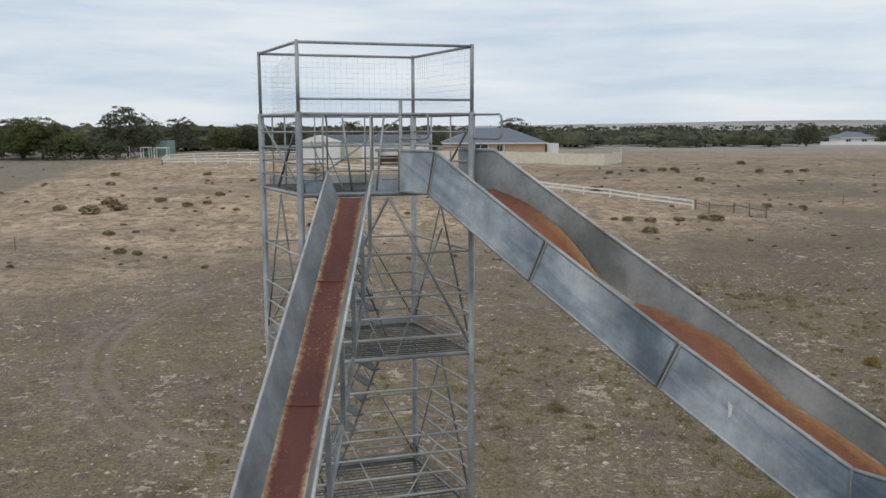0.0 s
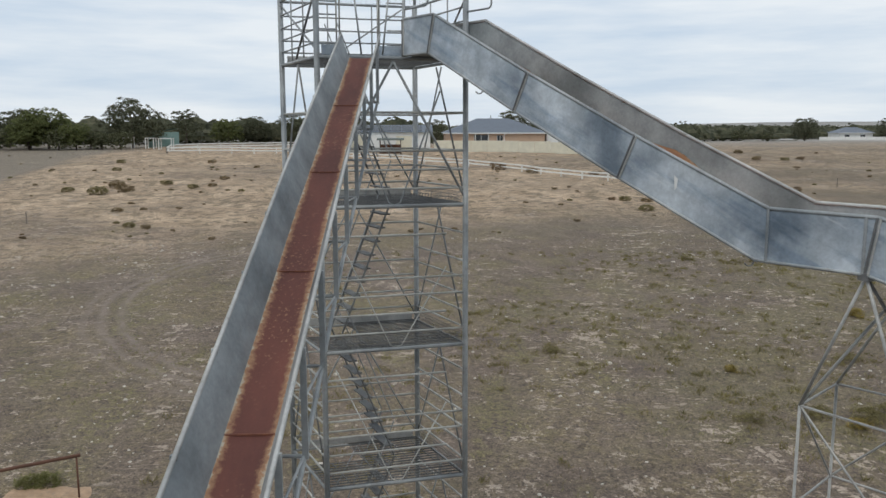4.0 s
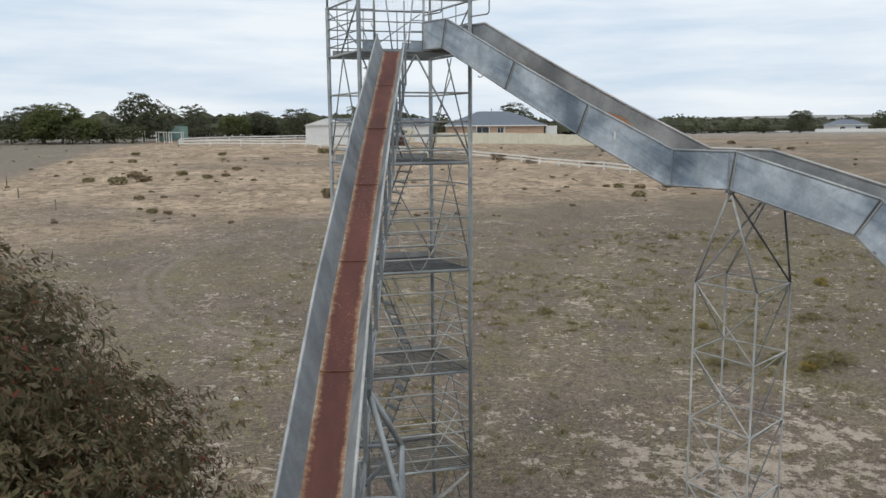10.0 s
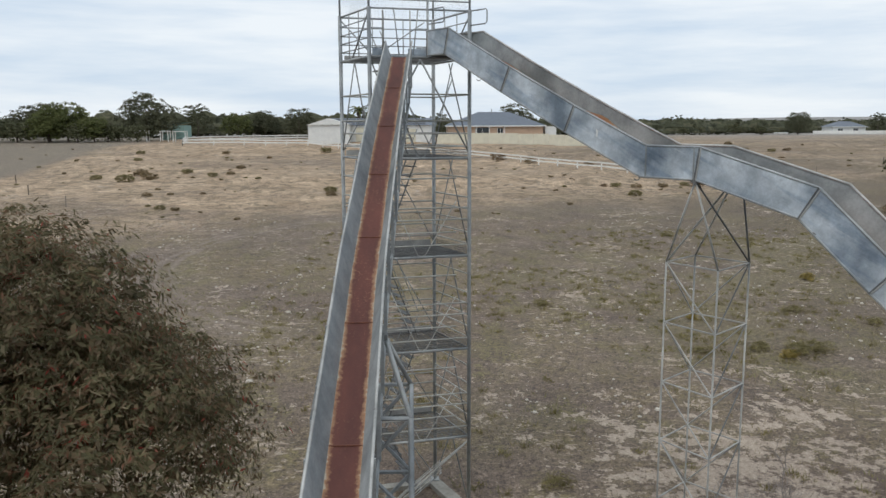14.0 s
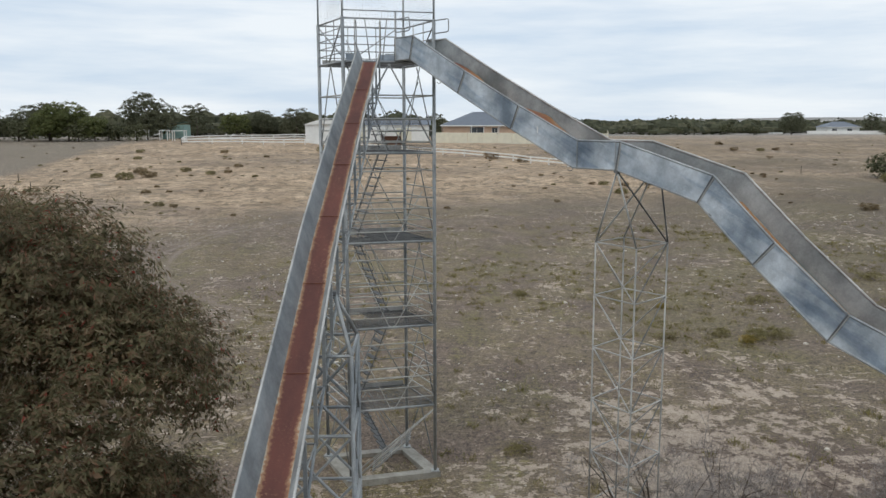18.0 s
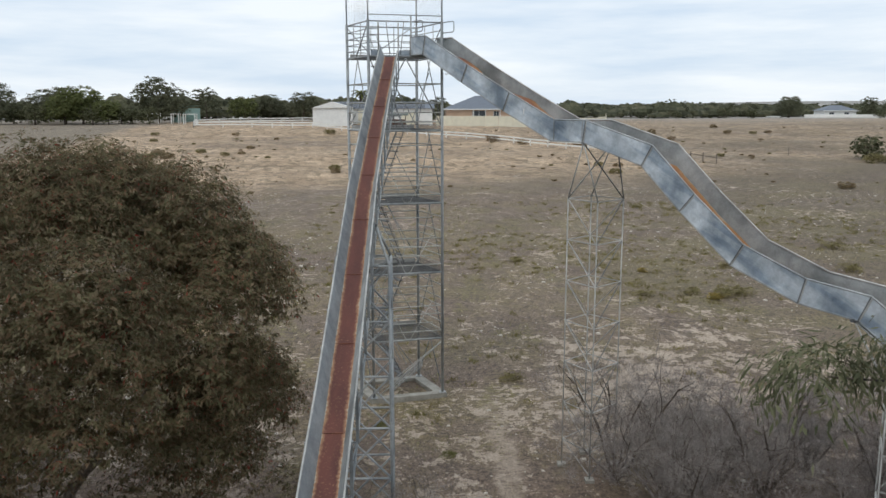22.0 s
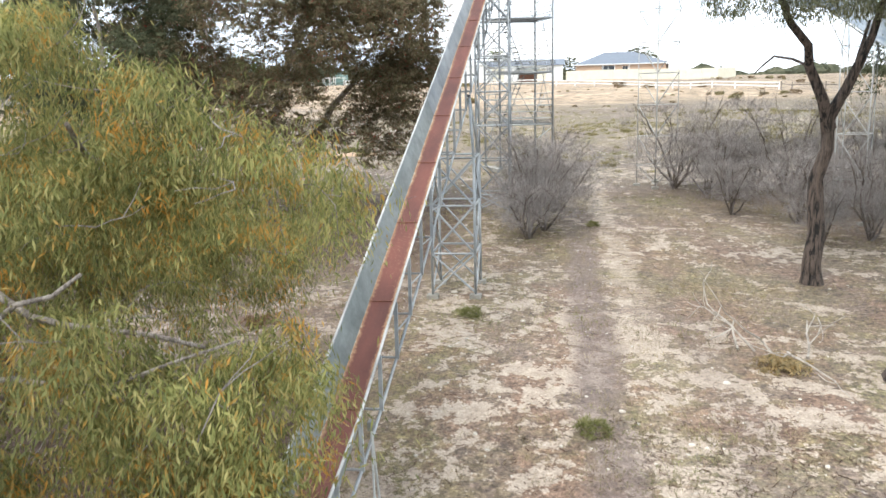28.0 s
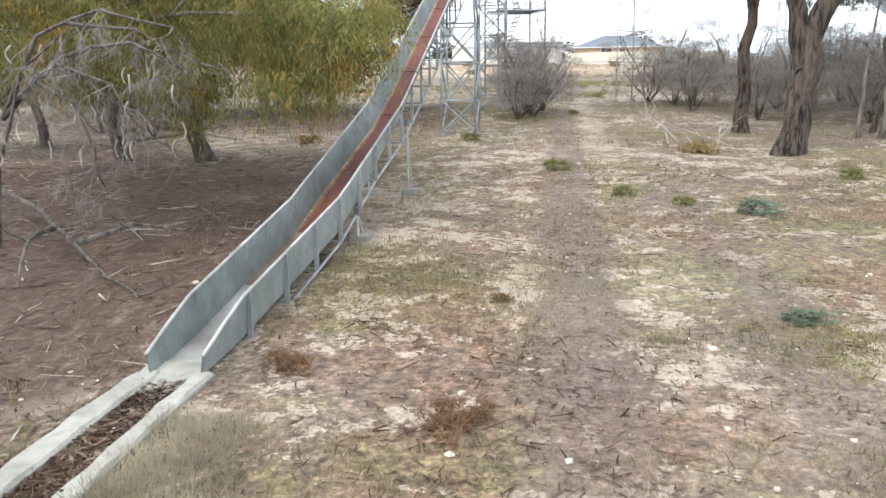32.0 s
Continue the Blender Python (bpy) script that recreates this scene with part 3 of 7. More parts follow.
    c = k.mix(trk, c, k.ramp(k.noise(11, 5, 0.7), (0.35, (0.135, 0.097, 0.083)), (0.65, (0.24, 0.181, 0.152))))
    # worn wheel ruts in a wide bend
    dx, dy = k.math('ADD', x, -1.95), k.math('SUBTRACT', y, 30.2)
    ring = k.math('SQRT', k.math('ADD', k.math('MULTIPLY', dx, dx), k.math('MULTIPLY', dy, dy)))
    ring = k.math('ADD', ring, k.math('MULTIPLY', k.math('SUBTRACT', k.noise(0.25, 3), 0.5), 1.2))
    rut = k.ramp(k.math('ABSOLUTE', k.math('SUBTRACT', k.math('PINGPONG', ring, 0.9), 0.45)), (0.05, 0.8), (0.35, 0.0))
    rut = k.math('MULTIPLY', rut, k.ramp(k.noise(1.1, 4), (0.35, 0.5), (0.6, 1.0)))
    rm = k.math('MULTIPLY', rut, k.ramp(k.math('DIVIDE', k.math('ABSOLUTE', k.math('SUBTRACT', ring, 17.3)), 10.0), (0.09, 1.0), (0.15, 0.0)))
    rm = k.math('MULTIPLY', rm, k.ramp(k.math('DIVIDE', k.math('ADD', x, 30.0), 30.0), (0.74, 1.0), (0.86, 0.0)))
    c = k.mix(rm, c, (0.262, 0.208, 0.165))
    # distance haze put into the colour: far land fades to pale grey
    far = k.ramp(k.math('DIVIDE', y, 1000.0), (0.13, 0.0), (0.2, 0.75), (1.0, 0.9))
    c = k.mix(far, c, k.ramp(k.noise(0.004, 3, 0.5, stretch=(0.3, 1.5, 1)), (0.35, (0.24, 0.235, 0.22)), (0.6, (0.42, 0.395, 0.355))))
    c = k.mix(1.0, c, k.ramp(grit, (0.3, 0.62), (0.7, 1.25)), 'MULTIPLY')
    k.bump(k.math('ADD', fine, k.math('MULTIPLY', grit, 0.5)), 0.7, 0.09)
    return k.done(c)


GROUND = new("ground", build_ground())
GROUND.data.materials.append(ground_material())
tagged(GROUND, "dry brown paddock with sand, limestone and sparse grass", "ground", kind="structure")

# ---- the slide tower ----
FL, FR = Vector((-0.899, -1.439, 0)), Vector((1.439, -0.899, 0))
BL, BR = Vector((-1.71, 0.28, 0)), Vector((0.62, 0.86, 0))
LEVELS = [2.04, 4.34, 6.69, 9.07, 11.42]
RAIL, CAGE = 12.5, 13.43


def up(p, z):
    return Vector((p[0], p[1], z))


def lerp(a, b, t):
    return Vector(a).lerp(Vector(b), t)


def build_tower():
    tw = thing("slide_tower", (0, 0, 0.1), "tall galvanised steel tube tower with caged top platform", "tower")

    def rod(name, a, b, r, mat=STEEL_TUBE, label=""):
        return part(name, Geo().tube([a, b], r, 8 if r > 0.03 else 6), mat, tw, label, smooth=True)

    for leg in (FL, FR, BL, BR):
        rod("leg", up(leg, 0.08), up(leg, RAIL + 0.03), 0.047)
        rod("cage_post", up(leg, RAIL), up(leg, CAGE + 0.03), 0.027)
        part("base_plate", Geo().box(up(leg, 0.095), (0.22, 0.22, 0.03)), STEEL_TUBE, tw)
    faces = [(FL, FR, "front"), (FR, BR, "right"), (BR, BL, "back"), (BL, FL, "left")]
    for a, b, side in faces:
        rod("cage_rail", up(a, CAGE), up(b, CAGE), 0.02)
    rod("cage_rail", up(FL, 12.70), up(FR, 12.70), 0.016)
    for n, z in enumerate(LEVELS):
        below = LEVELS[n - 1] if n else 0.1
        # frame and grating
        for a, b, side in faces:
            rod("deck_beam", up(a, z), up(b, z), 0.034 if side == "front" else 0.026)
        inset = lambda p: lerp(p, (FL + FR + BL + BR) / 4, 0.03)
        c = [up(inset(p), z + 0.03) for p in (FL, FR, BR, BL)]
        g = Geo()
        nb = 17
        for k in range(nb + 1):
            a, b = lerp(c[0], c[3], k / nb), lerp(c[1], c[2], k / nb)
            if n < 4 and k > nb * 0.55:
                a = lerp(a, b, 0.42)
            d = (b - a).normalized()
            g.box((a + b) / 2, ((b - a).length, 0.012, 0.018), Matrix(((d.x, -d.y, 0), (d.y, d.x, 0), (0, 0, 1))))
        for k in range(13):
            a, b = lerp(c[0], c[1], k / 12), lerp(c[3], c[2], k / 12)
            if n < 4 and k < 5:
                b = lerp(a, b, 0.55)
            g.tube([a, b], 0.008, 4)
        part("grating", g, STEEL_DARK, tw, "dark steel bar grating")
        # kick plate at the back of each deck
        a, b = up(lerp(BL, BR, 0.04), z + 0.1), up(lerp(BL, BR, 0.96), z + 0.1)
        d = (b - a).normalized()
        part("kick_plate", Geo().box((a + b) / 2, ((b - a).length, 0.012, 0.13), Matrix(((d.x, -d.y, 0), (d.y, d.x, 0), (0, 0, 1)))), STEEL_RIM, tw)
        # guard mesh of fine bars on the right side and front
        for a, b in ((FR, BR), (FL, FR)):
            if n == 4 and a is FL:
                continue
            g = Geo()
            for k in range(46):
                p = lerp(a, b, 0.04 + 0.92 * k / 45)
                g.tube([up(p, z + 0.02), up(p, z + 0.2)], 0.004, 4, caps=False)
            for hz in (0.08, 0.14, 0.2):
                g.tube([up(lerp(a, b, 0.04), z + hz), up(lerp(a, b, 0.96), z + hz)], 0.005, 4)
            part("toe_mesh", g, STEEL_DARK, tw)
        h = z - below
        # guard rails round the storey
        for a, b, side in faces:
            if n == 4:
                zs = (0.12, 0.25, 0.38, 0.64)
            elif side in ("right", "left"):
                zs = (0.12, 0.24, 0.36, 0.48, 0.60, 0.8)
            else:
                zs = (0.12, 0.25, 0.38, 0.50, 0.8)
            if n == 0:
                zs = ()
            for f in zs:
                e = 0.86 if (side == "front" and f in (0.25, 0.8) and n < 4) else 1.0
                rod("guard_rail", up(a, below + f * h), up(lerp(a, b, e), below + f * h), 0.019, STEEL_PALE)
        # slanting braces
        m = lerp(FL, FR, 0.5)
        if n == 4:
            rod("brace", up(m, z - 0.05), up(FR, below + 0.1), 0.022)
            rod("brace", up(m, z - 0.05), up(FL, below + 0.1), 0.022)
            g = Geo().tube([up(lerp(FL, FR, 0.12), z - 0.25), up(lerp(FL, FR, 0.46), below + 0.06), up(lerp(FL, FR, 0.5), below + 0.02), up(lerp(FL, FR, 0.54), below + 0.06), up(lerp(FL, FR, 0.82), z - 0.5)], 0.013, 6)
            part("rod_brace", g, STEEL_TUBE, tw, smooth=True)
        elif n > 0:
            g = Geo().tube([up(lerp(FL, FR, 0.08), z - 0.3), up(lerp(FL, FR, 0.46), below + 0.06), up(lerp(FL, FR, 0.5), below + 0.02), up(lerp(FL, FR, 0.54), below + 0.06), up(lerp(FL, FR, 0.86), below + 1.35)], 0.012, 6)
            part("rod_brace", g, STEEL_PALE, tw, smooth=True)
        else:
            rod("brace", up(FL, below + 0.1), up(FR, z - 0.1), 0.014, STEEL_PALE)
            rod("brace", up(FR, z - 0.1), up(lerp(FL, FR, 0.1), below + 0.1), 0.024, STEEL_PALE)
        rod("brace", up(FR, below + 0.08), up(lerp(FR, BR, 0.55), z - 0.05), 0.016, STEEL_DARK)
        rod("brace", up(lerp(FR, BR, 0.45), z - 0.05), up(BR, below + 0.08), 0.014)
        rod("brace", up(BL, below + 0.08), up(lerp(BL, FL, 0.5), z - 0.05), 0.016)
        rod("brace", up(FL, below + 0.08), up(lerp(BL, FL, 0.5), z - 0.05), 0.016, STEEL_DARK)
        rod("brace", up(lerp(BR, BL, 0.5), z - 0.05), up(BR, below + 0.08), 0.014)
        rod("brace", up(lerp(BR, BL, 0.5), z - 0.05), up(BL, below + 0.08), 0.014)
        # steep stair, turning at every deck
        A, B = (0.28, 0.66) if n % 2 else (0.66, 0.28)
        q = lambda f, w: lerp(lerp(FL, FR, f), lerp(BL, BR, f), w)
        stair = thing("steep_stair", up(q(0.5, 0.62), below), "narrow steel stair between two tower decks", "stair", "stairs inside the tower")
        for w in (0.56, 0.86):
            part("stringer", Geo().tube([up(q(A, w), below + 0.05), up(q(B, w), z + 0.02)], 0.018, 6), STEEL_DARK, stair)
            part("handrail", Geo().tube([up(q(A, w), below + 0.75), up(q(B, w), z + 0.7)], 0.011, 6), STEEL_TUBE, stair)
        steps = 9
        for k in range(1, steps + 1):
            f = k / (steps + 1)
            a, b = up(q(A + (B - A) * f, 0.56), below + h * f), up(q(A + (B - A) * f, 0.86), below + h * f)
            d = (b - a).normalized()
            part("tread", Geo().box((a + b) / 2, ((b - a).length, 0.15, 0.025), Matrix(((d.x, -d.y, 0), (d.y, d.x, 0), (0, 0, 1)))), STEEL_DARK, stair)
    # top platform rails
    z = LEVELS[-1]
    for a, b, side in faces:
        rod("top_rail", up(a, RAIL), up(b, RAIL), 0.022)
        if side != "front":
            for hz in (0.22, 0.42, 0.62, 0.84):
                rod("platform_rail", up(a, z + hz), up(b, z + hz), 0.014)
            for f in (0.33, 0.66):
                rod("baluster", up(lerp(a, b, f), z), up(lerp(a, b, f), RAIL), 0.013)
    rod("brace", up(BL, RAIL - 0.05), up(FL, z + 0.1), 0.016)
    rod("brace", up(FL, RAIL - 0.05), up(lerp(BL, FL, 0.45), z + 0.05), 0.018, STEEL_DARK)
    rod("brace", up(FR, RAIL - 0.1), up(lerp(FR, BR, 0.5), z + 0.1), 0.016, STEEL_DARK)
    rod("brace", up(lerp(BL, BR, 0.3), z + 0.05), up(lerp(BL, BR, 0.9), RAIL - 0.05), 0.014)
    mid = lerp(FL, FR, 0.575)
    for f0, f1 in ((0.03, 0.15), (0.38, 0.57)):
        a, b = up(lerp(FL, FR, f0), z + 0.11), up(lerp(FL, FR, f1), z + 0.11)
        d = (b - a).normalized()
        part("kick_plate", Geo().box((a + b) / 2, ((b - a).length, 0.012, 0.15), Matrix(((d.x, -d.y, 0), (d.y, d.x, 0), (0, 0, 1)))), STEEL_SHEET, tw)
    rod("gate_post", up(mid, z), up(mid, 12.68), 0.026)
    for f0, f1 in ((0.13, 0.24), (0.40, 0.48)):
        # slanting bars and bent hand grips beside the chute's mouth
        a, b = lerp(FL, FR, f0), lerp(FL, FR, f1)
        lean = 0.05 if f0 < 0.3 else -0.05
        rod("grip_bar", up(lerp(FL, FR, f1 + lean), z + 0.05), up(b, RAIL), 0.015)
        out = Vector((0.0, 0.42, 0))
        g = Geo().tube([up(a, z + 0.12), up(a, RAIL - 0.2), up(a + out * 0.25, RAIL - 0.03), up(a + out, RAIL), up(a + out * 1.3, RAIL - 0.12), up(a + out * 1.3, z + 0.2)], 0.014, 6)
        part("hand_grip", g, STEEL_PALE, tw, smooth=True)
    for fz in (0.2, 0.42, 0.64, 0.84):
        rod("platform_rail", up(FL, z + fz), up(lerp(FL, FR, 0.13), z + fz), 0.012)
        rod("platform_rail", up(lerp(FL, FR, 0.46), z + fz), up(mid, z + fz), 0.012)
    # bent hand rails that reach out over the wide slide
    way = Vector((0.625, -0.78, 0))
    for p in (mid, FR):
        g = Geo()
        pts = [up(p, RAIL), up(p + way * 0.52, RAIL - 0.005)]
        for k in range(5):
            t = math.pi / 2 * k / 4
            pts.append(up(p + way * (0.52 + 0.07 * math.sin(t)), RAIL - 0.07 + 0.07 * math.cos(t)))
        pts += [up(p + way * 0.59, RAIL - 0.26)]
        for k in range(5):
            t = math.pi / 2 * k / 4
            pts.append(up(p + way * (0.52 + 0.07 * math.cos(t)), RAIL - 0.26 - 0.07 * math.sin(t)))
        pts += [up(p, RAIL - 0.33)]
        part("hand_loop", g.tube(pts, 0.015, 6), STEEL_TUBE, tw, smooth=True)
    # wire netting of the cage, torn on one side
    for a, b, side in faces:
        if side == "front":
            continue
        g = Geo()
        for k in range(28):
            f = k / 27
            if side == "left" and f < 0.35:
                continue
            p = lerp(a, b, f)
            top = CAGE - (0.02 if side != "left" else 0.05 + 0.35 * (1 - f))
            g.tube([up(p, RAIL + 0.02), up(p, top)], 0.0012, 3, caps=False)
        for k in range(12):
            hz = RAIL + 0.04 + k * 0.078
            f0 = 0.0 if side != "left" else min(0.95, 0.35 + 0.045 * k)
            g.tube([up(lerp(a, b, f0), hz), up(lerp(a, b, 1.0), hz)], 0.0012, 3, caps=False)
        if side == "left":
            for k in range(9):
                s = lerp(BL, FL, 0.3) + Vector((-0.12 - 0.02 * k, 0.0, 0))
                g.tube([up(lerp(BL, FL, 0.9), RAIL + 0.05 + 0.05 * k), up(lerp(BL, FL, 0.5) + Vector((-0.1, 0, 0)), RAIL + 0.03 + 0.06 * k), up(s, RAIL + 0.02 + 0.075 * k)], 0.0012, 3, caps=False)
        part("netting", g, STEEL_TUBE, tw, "thin torn wire netting")
    return tw


TOWER = build_tower()
slab = Geo()
sc = [FL, FR, BR, BL]
cen = (FL + FR + BR + BL) / 4
o = [cen + (p - cen) * 1.1 for p in sc]
ins = [cen + (p - cen) * 0.80 for p in sc]
for k in range(4):
    a, b, c, d = o[k], o[(k + 1) % 4], ins[(k + 1) % 4], ins[k]
    slab.quad(up(a, 0.08), up(b, 0.08), up(c, 0.08), up(d, 0.08))
    slab.quad(up(a, -0.3), up(b, -0.3), up(b, 0.08), up(a, 0.08))
    slab.quad(up(d, 0.08), up(c, 0.08), up(c, -0.3), up(d, -0.3))
solo("footing", slab, CONCRETE, "weathered concrete footing frame under the tower", "footing")

# loose grating that leans inside the tower's base
grate = thing("loose_grating", up(lerp(cen, FR, 0.1), gz(0, 0)), "loose rusty steel grating leaning in the tower's base", "grating")
ga, gb = Vector((-0.35, -1.0, 0.12)), Vector((0.75, -0.75, 1.0))
for k in range(6):
    o2 = Vector((0.0, 0.16 * k, 0.0))
    part("bar", Geo().tube([ga + o2, gb + o2], 0.012, 5), STEEL_PALE if k % 2 else STEEL_TUBE, grate)
for f in (0.03, 0.25, 0.5, 0.75, 0.97):
    p = lerp(ga, gb, f)
    part("cross_bar", Geo().tube([p, p + Vector((0, 0.8, 0))], 0.01, 5), STEEL_TUBE, grate)

# ---- the long narrow slide ----
S1Y = np.array([-37.6, -34.0, -30.0, -24.3, -20.0, -16.0, -10.0, -6.0, -1.5])
S1X = np.array([-0.985, -0.93, -0.86, -0.75, -0.67, -0.60, -0.56, -0.43, -0.22])
RIMY = np.array([-37.6, -36.9, -33.9, -30.0, -1.5])
RIMZ = np.array([-2.06, -1.8, -1.27, -0.16, 11.75])
FLOORZ = np.array([-2.24, -2.18, -1.70, -0.53, 11.39])
HALF_F, HALF_R = 0.17, 0.295


def half_rim(y):
    """The chute's rim draws in towards the foot."""
    return HALF_R - 0.065 * max(0.0, min(1.0, (-33.5 - y) / 4.0))


def s1(y):
    y = max(-37.6, min(-1.3, y))
    return float(np.interp(y, S1Y, S1X)), float(np.interp(y, RIMY, FLOORZ)), float(np.interp(y, RIMY, RIMZ))


def build_narrow_slide():
    sl = thing("narrow_slide", (-0.86, -30.0, gz(-0.86, -30.0)), "long straight galvanised chute with a rusted floor", "slide")
    joints = [-1.5]
    step = 2.03 * math.cos(math.atan(0.418))
    while joints[-1] - step > -30.2:
        joints.append(joints[-1] - step)
    joints += [-31.9, -33.9, -35.6, -37.6]
    for n, (a, b) in enumerate(zip(joints, joints[1:])):
        k = 5
        ys = [a + (b - a) * i / k for i in range(k + 1)]
        fl, uv = [], []
        left, right, rl, rr = [], [], [], []
        for y in ys:
            x, zf, zr = s1(y)
            # the walls stand up straight towards the foot
            hr = half_rim(y)
            hf = min(HALF_F + 0.095 * max(0.0, min(1.0, (-29.0 - y) / 4.0)), hr - 0.025)
            fl.append([(x - hf, y, zf + 0.012), (x - hf * 0.55, y, zf), (x + hf * 0.55, y, zf), (x + hf, y, zf + 0.012)])
            uv.append([(0, y), (0.24, y), (0.76, y), (1, y)])
            left.append([(x - hf, y, zf + 0.012), (x - (hf + hr) / 2 + 0.002, y, zf + min(0.16, (zr - zf) * 0.5)), (x - hr, y, zr)])
            right.append([(x + hf, y, zf + 0.012), (x + (hf + hr) / 2 - 0.002, y, zf + min(0.16, (zr - zf) * 0.5)), (x + hr, y, zr)])
            rl.append((x - hr - 0.004, y, zr))
            rr.append((x + hr + 0.004, y, zr))
        # the lowest floor sheets are rubbed bare
        part("floor_sheet", Geo().strip(fl, uv), RUST if ys[0] > -33.8 else RUST_WORN if ys[0] > -35.5 else BARE_FLOOR, sl, "" if ys[0] > -35.5 else "rubbed pale steel sheet")
        for side, rows, s in (("L", left, -1), ("R", right, 1)):
            g = Geo().strip(rows)
            outer = [[(p[0] + s * 0.006, p[1], p[2] - 0.003) for p in r] for r in rows]
            g.strip(outer)
            part("side_sheet", g, STEEL_LOW if ys[0] < -22 else STEEL_CHUTE if s < 0 else STEEL_INNER, sl)
        for pts in (rl, rr):
            part("rim", Geo().tube(pts, 0.017, 6), STEEL_RIM, sl, smooth=True)
        # seam strip standing proud of the floor
        x, zf, zr = s1(b)
        if b > -34:
            g = Geo().box((x, b, zf + 0.008), (HALF_F * 2, 0.018, 0.010))
            g.uv = [(0.5, b)] * len(g.uv)
            part("seam", g, RUST_ORANGE, sl)
    # straps from the rim down to the chords below
    y = -2.1
    straps = []
    while y > -37.2:
        straps.append(y)
        y -= 0.935
    for y in straps:
        x, zf, zr = s1(y)
        drop = 0.46 if y > -27 else 0.46 - 0.34 * min(1, (-27 - y) / 5)
        for s in (-1, 1):
            xx = x + s * (half_rim(y) + 0.012)
            part("strap", Geo().box((xx, y, (zr + zf - drop) / 2), (0.045, 0.03, zr - zf + drop)), STEEL_TUBE, sl)
        part("cross_tie", Geo().tube([(x - HALF_R, y, zf - drop + 0.02), (x + HALF_R, y, zf - drop + 0.02)], 0.016, 6), STEEL_TUBE, sl)
    for s in (-1, 1):
        pts = []
        for y in straps:
            x, zf, zr = s1(y)
            drop = 0.46 if y > -27 else 0.46 - 0.34 * min(1, (-27 - y) / 5)
            pts.append((x + s * HALF_R, y, zf - drop))
        part("chord", Geo().tube(pts, 0.02, 6), STEEL_TUBE, sl, smooth=True)
        for n in range(len(straps) - 1):
            x0, f0, r0 = s1(straps[n])
            x1, f1, r1 = s1(straps[n + 1])
            if straps[n] > -28:
                part("lattice_bar", Geo().tube([(x0 + s * HALF_R, straps[n], f0 - 0.44), (x1 + s * HALF_R, straps[n + 1], f1 - 0.03)], 0.011, 5), STEEL_TUBE, sl)
    return sl


build_narrow_slide()


def lattice_tower(name, label, feet, zt, apex, levels, r=0.022, mat=STEEL_TUBE, group="", dark=None, cross=False):
    """A four-legged trestle: straight posts to zt, then struts that lean in to the apex points."""
    c = sum((Vector((*p, 0)) for p in feet), Vector()) / 4
    base_z = gz(c.x, c.y)
    th = thing(name, (c.x, c.y, base_z), label, "trestle", group)
    at = lambda k, z: Vector((*feet[k % 4], z))
    zs = [base_z + 0.1] + levels + [zt]
    for k in range(4):
        g = gz(*feet[k]) - 0.05
        part("post", Geo().tube([at(k, g), at(k, zt)], r, 6), mat, th, smooth=True)
        part("pad", Geo().box((feet[k][0], feet[k][1], g + 0.07), (0.24, 0.24, 0.12)), CONCRETE, th, "small concrete pad")
    for k, p in apex:
        part("head_strut", Geo().tube([at(k, zt), p], r * 1.05, 6), dark if dark and k == 2 else mat, th, smooth=True)
    for n, z in enumerate(zs[1:]):
        for k in range(4):
            part("tie", Geo().tube([at(k, z), at(k + 1, z)], r * 0.85, 5), mat, th)
            a, b = (at(k, z), at(k + 1, zs[n])) if not k % 2 else (at(k + 1, z), at(k, zs[n]))
            part("brace", Geo().tube([a, b], r * 0.8, 5), dark if dark and k == 1 else mat, th)
            if cross:
                a, b = (at(k, zs[n]), at(k + 1, z)) if not k % 2 else (at(k + 1, zs[n]), at(k, z))
                part("brace", Geo().tube([a, b], r * 0.7, 5), mat, th)
    return th


def narrow_trestle(y, zt, half, dep, levels, head):
    x, zf, zr = s1(y)
    f = [(x - 0.42, y - dep / 2), (x + half, y - dep / 2), (x + half, y + dep / 2), (x - 0.42, y + dep / 2)]
    ap = []
    for k, sx in enumerate((-1, 1, 1, -1)):
        xx, zz, _ = s1(y + 0.25)
        ap.append((k, Vector((xx + sx * 0.33, y + 0.25, zz + head))))
    tr = lattice_tower("narrow_trestle", "pale galvanised lattice trestle under the narrow chute", f, zt, ap, levels, 0.03, STEEL_TUBE, "trestles under the narrow slide", cross=True)
    part("bracket", Geo().box((x + 0.33, y + 0.25, s1(y + 0.25)[1] + head), (0.07, 0.16, 0.06)), STEEL_DARK, tr)
    part("bracket", Geo().box((x - 0.33, y + 0.25, s1(y + 0.25)[1] + head), (0.07, 0.16, 0.06)), STEEL_DARK, tr)


narrow_trestle(-11.5, 6.72, 0.63, 1.15, [0.1, 1.2, 2.3, 3.38, 4.47, 5.6], 0.1)
narrow_trestle(-20.7, 1.9, 0.5, 1.25, [-0.12, 0.9], -0.3)


def low_prop(y):
    x, zf, zr = s1(y)
    g = gz(x, y)
    th = thing("low_prop", (x, y, g), "pair of short bent steel props on concrete pads", "prop", "low props under the narrow slide")
    for s in (-1, 1):
        xx = x + s * 0.30
        for dy in (-0.16, 0.14):
            part("prop_leg", Geo().tube([(xx, y, zf - 0.1), (xx + s * 0.05, y + dy, g + 0.02)], 0.016, 6), STEEL_PALE, th)
        part("pad", Geo().box((xx + s * 0.05, y, g + 0.02), (0.24, 0.36, 0.1)), CONCRETE, th)
        part("clamp", Geo().box((xx, y, zf - 0.08), (0.06, 0.1, 0.1)), STEEL_DARK, th)


low_prop(-29.7)
